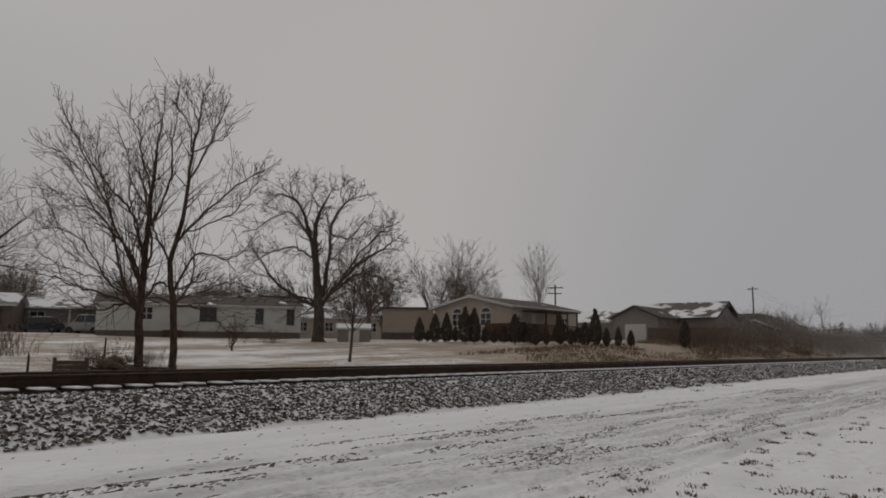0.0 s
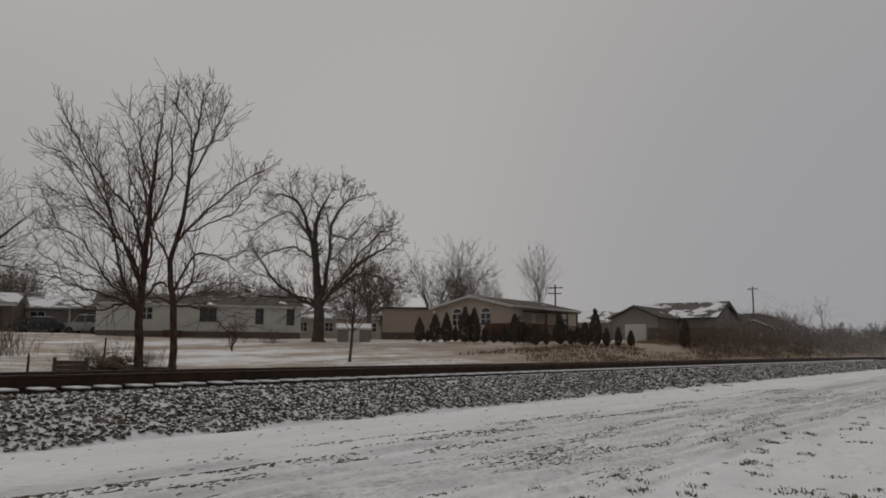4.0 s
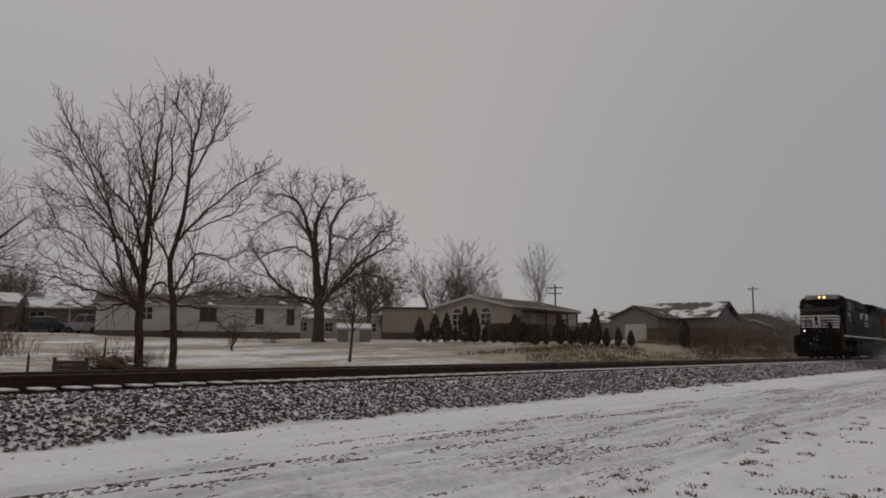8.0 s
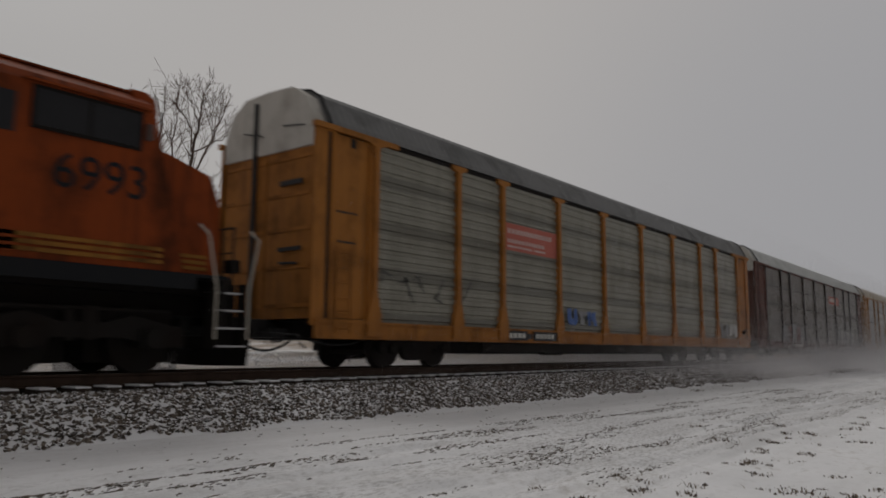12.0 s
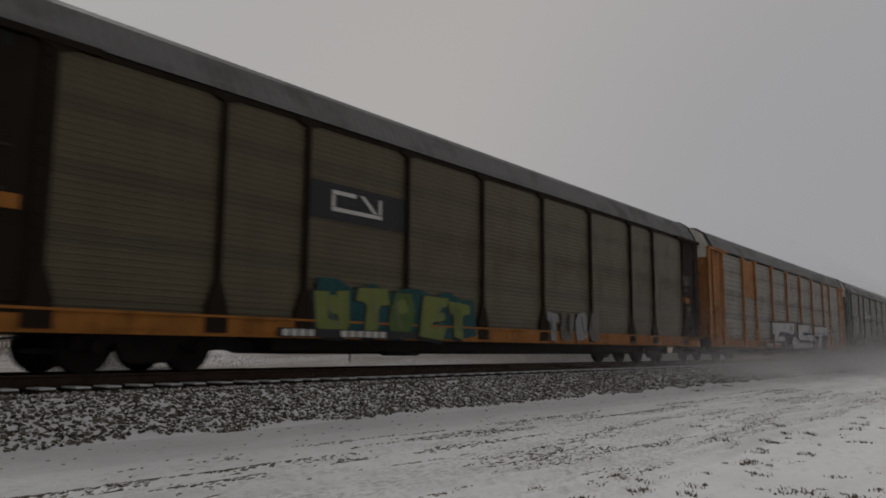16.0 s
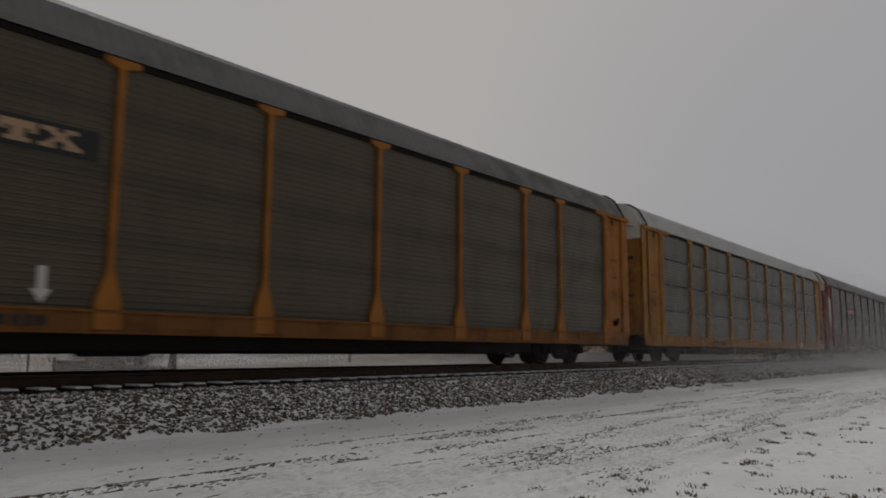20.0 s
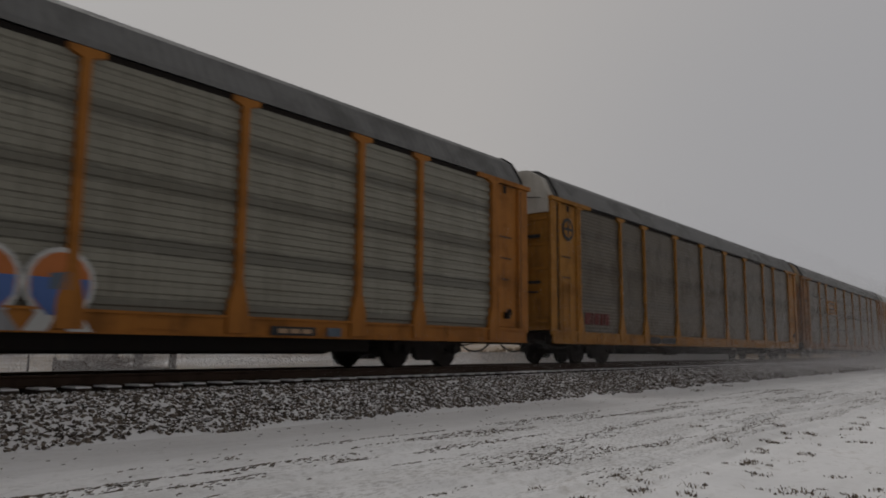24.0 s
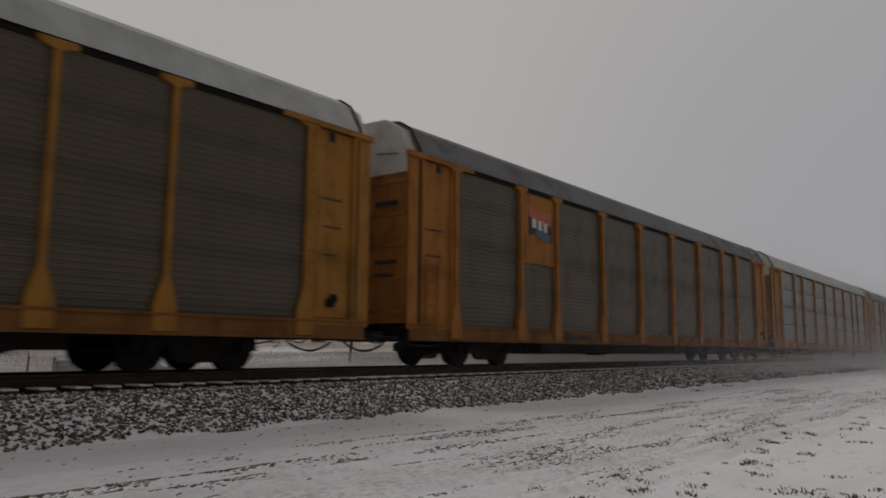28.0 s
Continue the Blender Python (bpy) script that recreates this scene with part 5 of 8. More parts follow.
# ---- the covered cars, in train order ----
def car_1():
    c = autorack("yellow autorack with pale corrugated sides and a red sign", ORANGE_Y, ORANGE_Y, ORANGE_Y, P_LIGHT, ROOF_GREY)
    plate(c, "sign_board", 6.55, 9.27, 3.0, 3.72, SIGN_RED, 0.032, "faded red sign board")
    lettering(c, 6.72, 3.45, (0.14,) * 12, 0.13, PINK_P, 0.05, 0.045)
    lettering(c, 6.72, 3.2, (0.12,) * 11, 0.1, PINK_P, 0.05, 0.045)
    lettering(c, 6.72, 3.08, (1.2, 0.6), 0.05, PINK_P, 0.12, 0.045)
    graffiti(c, 21, 9.75, 11.6, 1.15, 1.62, 3, ("blue", "grey"))
    tag = random.Random(24)
    for u in (1.95, 2.5, 3.0, 3.6, 4.75):
        ribbon(c, "graffiti_stroke", [(u + tag.uniform(-0.1, 0.5), 1.35 + tag.uniform(0, 0.7)) for _ in range(4)], 0.07, TAGS["smoke"], 0.03)
    graffiti(c, 22, 23.0, 25.3, 1.05, 1.6, 2, ("grey", "white"))
    plate(c, "sill_patch", 6.6, 7.6, 0.66, 0.9, BLACK_P, 0.095)
    plate(c, "sill_patch", 7.9, 9.2, 0.66, 0.9, BLACK_P, 0.095)
    lettering(c, 6.7, 0.72, (0.14,) * 4, 0.12, WHITE_P, 0.06, 0.11)
    lettering(c, 8.0, 0.72, (0.14,) * 5, 0.12, WHITE_P, 0.06, 0.11)
    return c


def car_2():
    c = autorack("brown autorack with a pale roof and graffiti low on its side", BROWN, DARK_BROWN, BROWN, P_RUST, ROOF_WHITE, slots=True, slim=True, header=BROWN)
    plate(c, "sign_board", 16.2, 19.2, 3.55, 4.05, SIGN_RED, 0.032)
    lettering(c, 16.4, 3.72, (0.3, 0.3, 0.3, 0.3, 0.3), 0.2, WHITE_P, 0.12, 0.045)
    graffiti(c, 31, 18.2, 23.5, 1.0, 1.9, 6, ("grey", "white"))
    graffiti(c, 32, 4.5, 9.0, 1.0, 1.9, 5, ("grey", "pink"))
    plate(c, "sill_patch", 25.3, 25.85, 0.68, 0.86, YELLOW, 0.1, "yellow consolidated stencil panel")
    for u, z in ((25.5, 2.75), (25.6, 2.5), (25.75, 2.3)):
        ribbon(c, "graffiti_stroke", [(u, z), (u + 0.15, z + 0.16), (u + 0.25, z - 0.06), (u + 0.4, z + 0.14), (u + 0.55, z - 0.02), (u + 0.7, z + 0.12)], 0.035, TAGS["dust"], 0.08)
    return c


def car_3():
    c = autorack("yellow autorack with grey slotted sides and a cream roof", YELLOW, YELLOW, YELLOW, P_GREY, ROOF_CREAM, slots=True, header=YELLOW)
    plate(c, "sign_board", 6.55, 9.27, 2.8, 3.66, WHITE_P, 0.034, "white sign board with dark marks")
    marks = [rect(7.15, 7.22, 2.98, 3.50), rect(7.22, 7.34, 3.43, 3.50), rect(7.22, 7.34, 2.98, 3.05), rect(8.85, 8.92, 2.98, 3.50), rect(8.73, 8.85, 3.43, 3.50), rect(8.73, 8.85, 2.98, 3.05)]
    for i in range(3):
        a = 7.45 + i * 0.42
        marks += [rect(a, a + 0.36, 3.36, 3.44), rect(a, a + 0.36, 3.12, 3.2), rect(a + (0.0 if i == 0 else 0.14), a + (0.1 if i == 0 else 0.24), 3.2, 3.36)]
    for i in range(4):
        marks.append(rect(7.35 + i * 0.12 + (0.45 if i > 1 else 0), 7.43 + i * 0.12 + (0.45 if i > 1 else 0), 2.9, 2.95))
    shape(c, "sign_mark", marks, BLACK_P, 0.05)
    strips = []
    for i in range(4):
        strips += [rect(6.58, 7.05, 2.92 + i * 0.18, 2.98 + i * 0.18), rect(8.98, 9.24, 2.92 + i * 0.18, 2.98 + i * 0.18)]
    shape(c, "sign_stripe", strips, P_GREY, 0.048)
    plate(c, "placard", 0.10, 0.32, 1.62, 1.82, WHITE_P, 0.065)
    return c


def car_4():
    c = autorack("dark autorack with olive sides, yellow sill and green graffiti", DARK_BROWN, DARK_BROWN, ORANGE_Y, P_OLIVE, ROOF_GREY, slim=True, header=DARK_BROWN)
    plate(c, "sign_board", 6.47, 9.37, 2.92, 3.66, BLACK_P, 0.032, "black sign board with a white emblem")
    x, z = 7.1, 3.1
    shape(c, "sign_mark", [rect(x, x + 0.66, z + 0.34, z + 0.42), rect(x, x + 0.08, z + 0.09, z + 0.33), rect(x, x + 1.44, z, z + 0.08), [(x + 0.78, z + 0.42), (x + 0.9, z + 0.42), (x + 1.3, z + 0.1), (x + 1.18, z + 0.1)],
                           rect(x + 1.34, x + 1.42, z + 0.1, z + 0.42)], WHITE_P, 0.046)
    graffiti(c, 41, 6.75, 11.75, 0.64, 1.66, 5, ("lime", "lime", "green"), "black", ("lime", "lime"), "teal")
    graffiti(c, 42, 15.2, 18.5, 0.66, 1.6, 4, ("grey", "dust"))
    plate(c, "sill_patch", 5.8, 9.6, 0.62, 0.78, BLACK_P, 0.125)
    lettering(c, 5.9, 0.64, (0.14,) * 4, 0.12, WHITE_P, 0.06, 0.14)
    lettering(c, 7.35, 0.64, (0.16,) * 6, 0.12, WHITE_P, 0.06, 0.14)
    plate(c, "stencil_panel", CAR - 1.77, CAR - 1.14, 2.95, 3.3, TAGS["dust"], 0.075)
    plate(c, "stencil_panel", CAR - 1.74, CAR - 1.17, 2.98, 3.27, BLACK_P, 0.082)
    lettering(c, CAR - 1.68, 3.16, (0.16, 0.2, 0.06), 0.05, TAGS["dust"], 0.03, 0.098)
    lettering(c, CAR - 1.68, 3.04, (0.1, 0.2, 0.12), 0.05, TAGS["dust"], 0.03, 0.098)
    plate(c, "stencil_panel", CAR - 1.8, CAR - 1.14, 2.25, 2.46, ORANGE_Y, 0.075)
    for i in range(3):
        lettering(c, CAR - 1.5, 2.06 - i * 0.12, (0.1, 0.14, 0.1), 0.06, TAGS["dust"], 0.04, 0.08)
    plate(c, "stencil_panel", 0.6, 1.35, 2.25, 2.46, ORANGE_Y, 0.04)
    return c


def car_5():
    c = autorack("orange-yellow autorack with pale sides and large white graffiti", ORANGE_Y, ORANGE_Y, ORANGE_Y, P_LIGHT, ROOF_GREY)
    plate(c, "sign_board", 4.6, 6.4, 2.95, 4.68, ORANGE_Y, 0.034, "blank orange sign board")
    shape(c, "graffiti_ground", [[(8.83, 1.94), (13.26, 1.99), (13.62, 1.3), (14.05, 1.35), (14.05, 1.96), (16.63, 2.0), (16.7, 1.5), (17.9, 1.5), (17.9, 1.97), (21.3, 2.0), (21.14, 0.95), (20.7, 0.62), (17.5, 0.6), (9.14, 0.58), (8.78, 1.36)]], TAGS["black"], 0.125)
    white = [[(8.92, 1.88), (13.2, 1.96), (13.16, 1.38), (10.3, 1.42), (9.95, 1.3), (9.75, 0.94), (9.3, 0.92), (9.3, 1.3), (8.88, 1.38)], [(9.95, 1.2), (11.2, 1.22), (11.16, 0.98), (9.85, 0.95)],
             [(13.06, 1.3), (13.55, 1.15), (14.4, 0.9), (17.4, 0.93), (17.3, 0.65), (13.1, 0.62), (12.56, 0.9)], [(14.1, 1.92), (16.58, 1.96), (16.55, 1.55), (14.95, 1.52), (14.95, 1.34), (17.45, 1.42), (17.35, 1.0), (16.4, 1.12), (14.4, 1.08), (14.1, 1.25)],
             [(17.9, 1.92), (21.25, 1.95), (21.15, 1.46), (19.65, 1.40), (19.5, 0.64), (18.65, 0.63), (19.15, 1.41), (17.9, 1.40)], [(9.2, 0.86), (10.3, 0.86), (10.2, 0.64), (9.25, 0.62)]]
    shape(c, "graffiti_fill", white, TAGS["white"], 0.136)
    shape(c, "graffiti_tone", [[(10.2, 1.42), (12.6, 1.36), (12.6, 1.42), (10.4, 1.48)], [(14.98, 1.44), (16.5, 1.50), (16.5, 1.56), (15.0, 1.53)], [(18.0, 1.5), (20.9, 1.5), (20.9, 1.56), (18.0, 1.56)]], TAGS["blue"], 0.146)
    shape(c, "graffiti_tone", [[(12.2, 1.85), (12.9, 1.8), (12.7, 1.5), (12.3, 1.55)], [(15.5, 0.85), (16.6, 0.85), (16.5, 0.7), (15.6, 0.7)], [(9.0, 1.6), (9.2, 1.7), (9.2, 1.45)]], TAGS["grey"], 0.146)
    shape(c, "graffiti_tone", [[(9.22, 0.75), (9.99, 0.8), (10.05, 0.66), (9.19, 0.6)], [(20.99, 0.87), (22.58, 1.5), (21.61, 1.45), (21.2, 1.1)], [(21.0, 0.8), (23.0, 0.9), (22.6, 0.66), (21.0, 0.64)]], TAGS["orange"], 0.146)
    ribbon(c, "graffiti_stroke", [(8.8, 1.97), (11.0, 2.0), (13.3, 2.03)], 0.06, TAGS["rustline"], 0.14)
    ribbon(c, "graffiti_stroke", [(14.0, 2.0), (16.7, 2.04)], 0.06, TAGS["rustline"], 0.14)
    ribbon(c, "graffiti_stroke", [(17.8, 2.0), (21.4, 2.04)], 0.06, TAGS["rustline"], 0.14)
    plate(c, "sill_patch", 7.7, 9.0, 0.66, 0.88, BLACK_P, 0.1)
    lettering(c, 7.8, 0.7, (0.13,) * 6, 0.14, WHITE_P, 0.06, 0.115)
    plate(c, "placard", 23.4, 24.45, 1.04, 1.56, TAGS["grey"], 0.04)
    lettering(c, 23.5, 1.36, (0.2, 0.2, 0.3), 0.12, TAGS["teal"], 0.06, 0.055)
    lettering(c, 23.5, 1.14, (0.3, 0.35), 0.14, TAGS["smoke"], 0.08, 0.055)
    lettering(c, 23.2, 1.66, (0.25, 0.25, 0.25, 0.2), 0.2, TAGS["teal"], 0.06, 0.04, 0.05)
    return c


def car_6():
    c = autorack("green autorack with olive sides covered in graffiti", GREEN, GREEN_POST, DARK_BROWN, P_OLIVE, ROOF_GREY, slim=True, header=DARK_BROWN)
    plate(c, "sign_board", 6.47, 9.4, 3.05, 3.66, GREEN, 0.032, "green sign board with a white emblem")
    x, z = 6.86, 3.07
    shape(c, "sign_mark", [[(x + 0.1, z + 0.56), (x + 0.75, z + 0.56), (x + 1.0, z + 0.44), (x + 1.0, z + 0.34), (x + 0.84, z + 0.28), (x + 1.0, z + 0.2), (x + 0.95, z + 0.02), (x + 0.6, z - 0.04), (x, z + 0.02), (x, z + 0.16), (x + 0.5, z + 0.18),
                            (x + 0.5, z + 0.38), (x + 0.1, z + 0.4)]], WHITE_P, 0.046)
    lettering(c, x + 1.15, z + 0.22, (0.12,) * 8, 0.09, WHITE_P, 0.05, 0.046)
    lettering(c, x + 1.15, z + 0.06, (0.12,) * 7, 0.09, WHITE_P, 0.05, 0.046)
    scrawl(c, 61, 2.0, 8.6, 0.62, 1.9, 8, 46, ("rose", "black", "smoke", "slate", "black", "smoke"), ("black", "slate", "rose", "black", "grey"))
    scrawl(c, 62, 8.8, 12.1, 0.66, 1.75, 5, 26, ("dust", "smoke"), ("grey", "black", "dust", "grey", "smoke"))
    scrawl(c, 63, 12.2, 15.2, 0.62, 1.65, 5, 30, ("smoke", "black", "rustline"), ("black", "dust", "smoke", "grey", "rose"))
    scrawl(c, 65, 15.6, 21.1, 0.64, 1.75, 7, 26, ("red", "smoke", "red", "rose"), ("red", "rose", "dust", "red", "grey"))
    scrawl(c, 64, 22.9, 25.3, 0.75, 1.75, 3, 22, ("smoke", "dusk"), ("slate", "grey", "dust", "black"))
    for i, xx in enumerate((0.9, 3.5, 4.0, 5.6, 6.9, 7.6, 8.3)):
        shape(c, "graffiti_splash", [[(xx, 1.82), (xx + 0.1, 2.12), (xx + 0.2, 1.98), (xx + 0.3, 2.16), (xx + 0.38, 1.84)]], TAGS["white"], 0.05)
    for xx in (2.9, 5.6, 11.4, 16.3, 20.0, 25.2):
        plate(c, "sill_patch", xx, xx + 0.75, 0.66, 0.84, ORANGE_Y, 0.1)
    plate(c, "stencil_panel", CAR - 1.5, CAR - 0.8, 3.0, 3.3, WHITE_P, 0.075)
    plate(c, "stencil_panel", CAR - 1.47, CAR - 0.83, 3.03, 3.27, GREEN, 0.083)
    plate(c, "stencil_panel", CAR - 1.6, CAR - 0.85, 1.8, 2.0, YELLOW, 0.075)
    for i in range(3):
        lettering(c, CAR - 1.25, 2.3 - i * 0.1, (0.1, 0.14, 0.1), 0.05, TAGS["dust"], 0.04, 0.08)
    return c


def car_7():
    c = autorack("yellow autorack with dark sides and a small sign", ORANGE_Y, ORANGE_Y, SILL_GRIME, P_DARK, ROOF_GREY, slim=True)
    plate(c, "sign_board", 6.9, 9.08, 3.12, 3.56, BLACK_P, 0.032, "black sign board with tan marks")
    for i in range(3):
        a = 7.1 + i * 0.58
        if i < 2:
            mark = [rect(a, a + 0.5, 3.39, 3.49), rect(a, a + 0.09, 3.33, 3.39), rect(a + 0.41, a + 0.5, 3.33, 3.39), rect(a + 0.16, a + 0.34, 3.25, 3.39), rect(a + 0.08, a + 0.42, 3.19, 3.25)]
        else:
            mark = [rect(a + 0.34, a + 0.52, 3.25, 3.43, -0.28), rect(a - 0.02, a + 0.2, 3.43, 3.49), rect(a + 0.3, a + 0.5, 3.43, 3.49), rect(a - 0.04, a + 0.18, 3.19, 3.25), rect(a + 0.3, a + 0.56, 3.19, 3.25)]
            shape(c, "sign_mark", [rect(a + 0.02, a + 0.14, 3.25, 3.43, 0.26)], TAN_MARK, 0.05)
        shape(c, "sign_mark", mark, TAN_MARK, 0.046)
    shape(c, "stencil_arrow", [[(8.4, 1.0), (8.54, 1.2), (8.46, 1.2), (8.46, 1.52), (8.34, 1.52), (8.34, 1.2), (8.26, 1.2)]], WHITE_P, 0.04, "white arrow stencil")
    return c


def car_8():
    c = autorack("yellow autorack with dark slotted sides and a pale roof", YELLOW, YELLOW, YELLOW, P_MID, ROOF_WHITE, slots=True, slim=True)
    plate(c, "placard", 21.2, 21.7, 0.66, 0.88, WHITE_P, 0.1)
    return c


def car_9():
    c = autorack("red autorack with dark rusty sides and white graffiti", RED, DARK_BROWN, BROWN, P_RUST, ROOF_GREY, slots=True, slim=True)
    plate(c, "placard", 0.5, 1.45, 2.1, 3.9, CAP_WHITE, 0.03, "weathered pale patch on the corner")
    plate(c, "sign_board", 6.6, 10.4, 3.05, 3.6, BROWN, 0.032)
    lettering(c, 6.9, 3.18, (0.25,) * 6, 0.28, PINK_P, 0.12, 0.046)
    for i, xx in enumerate((11.3, 14.2, 17.3, 20.2)):
        shape(c, "graffiti_fill", [[(xx, 3.5), (xx + 0.5, 3.1), (xx + 0.5, 2.5), (xx + 0.75, 2.5), (xx + 0.8, 3.1), (xx + 1.4, 3.5), (xx + 1.1, 3.6), (xx + 0.65, 3.3), (xx + 0.2, 3.6)]], TAGS["grey"], 0.05)
    graffiti(c, 92, 2.0, 6.4, 0.9, 1.75, 5, ("rustline", "red"), "dust")
    graffiti(c, 93, 7.0, 16.0, 0.7, 1.6, 7, ("rustline", "smoke", "red"))
    return c


def car_10():
    c = autorack("orange-yellow autorack with pale sides and blue graffiti", ORANGE_Y, ORANGE_Y, ORANGE_Y, P_LIGHT, ROOF_GREY)
    lettering(c, 6.75, 3.4, (0.22, 0.2, 0.2, 0.2, 0.26, 0.36, 0.22, 0.22), 0.26, BLACK_P, 0.09, 0.032, 0.03)
    for k, xx in enumerate((12.5, 13.5, 14.5)):
        for r, mat, lift in ((1.0, "white", 0.10), (0.86, "orange", 0.108)):
            ring = [(xx + 0.45 + 0.5 * r * math.cos(t * 0.3927), 1.28 + 0.52 * r * math.sin(t * 0.3927)) for t in range(16)]
            shape(c, "graffiti_fill", [ring], TAGS[mat], lift)
        shape(c, "graffiti_tone", [[(xx + 0.04, 1.36), (xx + 0.86, 1.36), (xx + 0.84, 1.1), (xx + 0.6, 0.84), (xx + 0.3, 0.84), (xx + 0.06, 1.1)]], TAGS["blue"], 0.114)
        shape(c, "graffiti_tone", [[(xx + 0.3, 1.42), (xx + 0.6, 1.46), (xx + 0.6, 1.2), (xx + 0.3, 1.2)]], TAGS["slate"], 0.12)
        shape(c, "graffiti_outline", [[(xx + 0.0, 0.62), (xx + 0.3, 0.62), (xx + 0.45, 0.86), (xx + 0.6, 0.62), (xx + 0.95, 0.62), (xx + 0.7, 0.95), (xx + 0.2, 0.95)]], TAGS["grey" if k % 2 else "white"], 0.103)
    plate(c, "sill_patch", 18.65, 19.7, 0.64, 0.8, BLACK_P, 0.125)
    lettering(c, 18.8, 0.68, (0.22, 0.22, 0.22), 0.08, TAN_MARK, 0.06, 0.14)
    plate(c, "sill_patch", 20.0, 20.35, 0.64, 0.8, TAGS["slate"], 0.125)
    return c


def car_11():
    c = autorack("yellow autorack with dark plain sides and a round emblem", YELLOW, YELLOW, YELLOW, P_DARK, ROOF_GREY, slim=True)
    ring = [(1.02 + 0.34 * math.cos(t * math.pi / 10), 3.95 + 0.34 * math.sin(t * math.pi / 10)) for t in range(20)]
    inner = [(1.02 + 0.24 * math.cos(t * math.pi / 10), 3.95 + 0.24 * math.sin(t * math.pi / 10)) for t in range(20)]
    shape(c, "emblem", [ring], BLACK_P, 0.04, "round dark emblem")
    shape(c, "emblem", [inner], YELLOW, 0.05)
    shape(c, "emblem", [rect(0.98, 1.06, 3.74, 4.16), rect(0.8, 1.24, 3.91, 3.99)], BLACK_P, 0.06)
    lettering(c, 2.0, 1.2, (0.35, 0.1, 0.3, 0.2, 0.3), 0.35, TAGS["red"], 0.09, 0.03, 0.05)
    plate(c, "sill_patch", 6.7, 7.6, 0.66, 0.9, BLACK_P, 0.095)
    plate(c, "sill_patch", 7.8, 9.0, 0.66, 0.9, BLACK_P, 0.095)
    return c


def car_12():
    c = autorack("yellow autorack with dark slotted sides and a yellow sign", RUST_BODY, YELLOW, SILL_GRIME, P_DARK, ROOF_GREY, cap=CAP_TAN, slots=True, slim=True)
    plate(c, "sign_board", 6.7, 9.3, 2.87, 3.76, YELLOW, 0.034, "yellow sign board with black marks")
    marks = []
    for i in range(3):
        a = 7.2 + i * 0.56
        marks += [rect(a, a + 0.46, 3.52, 3.64), rect(a, a + 0.46, 3.16, 3.28), rect(a + (0 if i == 0 else 0.15), a + (0.16 if i == 0 else 0.32), 3.28, 3.52)]
    marks += [rect(7.15, 8.9, 2.98, 3.07)]
    shape(c, "sign_mark", marks, BLACK_P, 0.05)
    plate(c, "stencil_panel", 0.7, 1.3, 3.2, 3.62, BN_YELLOW, 0.04)
    lettering(c, 0.78, 3.3, (0.12, 0.12, 0.12), 0.2, BLACK_P, 0.05, 0.055)
    return c


def car_13():
    c = autorack("yellow autorack with dark sides, pale roof and white emblem", YELLOW, YELLOW, SILL_GRIME, P_DARK, ROOF_WHITE, slim=True)
    plate(c, "sign_board", 9.42, 11.98, 2.96, 3.7, BOARD, 0.03, "dark brown sign board")
    x, z = 9.5, 3.1
    outl = [rect(x, x + 1.7, z + 0.1, z + 0.16), rect(x, x + 1.7, z - 0.04, z + 0.02)]
    for r0, r1 in ((0.34, 0.28), (0.2, 0.14)):
        for k in range(6):
            a, b = math.pi * k / 6, math.pi * (k + 1) / 6
            cx, cz = x + 1.75, z + 0.16
            outl.append([(cx + r1 * math.cos(a), cz + r1 * math.sin(a)), (cx + r0 * math.cos(a), cz + r0 * math.sin(a)), (cx + r0 * math.cos(b), cz + r0 * math.sin(b)), (cx + r1 * math.cos(b), cz + r1 * math.sin(b))])
    shape(c, "emblem", outl, WHITE_P, 0.044, "white striped emblem")
    lettering(c, x + 0.1, z + 0.25, (0.13,) * 7, 0.17, WHITE_P, 0.05, 0.044)
    return c


def car_14():
    c = autorack("orange-yellow autorack with dark sides and an orange sign", ORANGE_Y, ORANGE_Y, SILL_GRIME, P_DARK, ROOF_GREY)
    plate(c, "sign_board", 4.55, 6.45, 2.75, 4.66, ORANGE_Y, 0.034, "orange sign board with a red, black and white badge")
    shape(c, "badge", [[(5.0, 3.5), (5.35, 3.62), (5.75, 3.42), (6.2, 3.4), (6.2, 3.86), (5.0, 4.04)]], BLACK_P, 0.05)
    shape(c, "badge", [[(5.3, 3.58), (5.75, 3.42), (6.1, 3.4), (6.1, 3.62), (5.4, 3.74)]], TAGS["slate"], 0.056)
    shape(c, "badge", [[(5.0, 4.04), (6.2, 3.86), (6.2, 4.3), (5.6, 4.18), (5.0, 4.36)]], SIGN_RED, 0.05)
    shape(c, "badge", [rect(a, a + 0.2, 3.74 - 0.03 * i, 4.0 - 0.03 * i) for i, a in enumerate((5.15, 5.45, 5.75))], WHITE_P, 0.064)
    return c


def car_15():
    return autorack("yellow autorack with grey sides and a pale roof", YELLOW, YELLOW, YELLOW, P_GREY, ROOF_WHITE, slots=True)


def car_16():
    return autorack("yellow autorack with olive sides", YELLOW, YELLOW, YELLOW, P_OLIVE, ROOF_GREY)


ENGINES = [black_engine(), orange_engine()]
for build_car in (car_1, car_2, car_3, car_4, car_5, car_6, car_7, car_8, car_9, car_10, car_11, car_12, car_13, car_14, car_15, car_16):
    add_car(build_car())


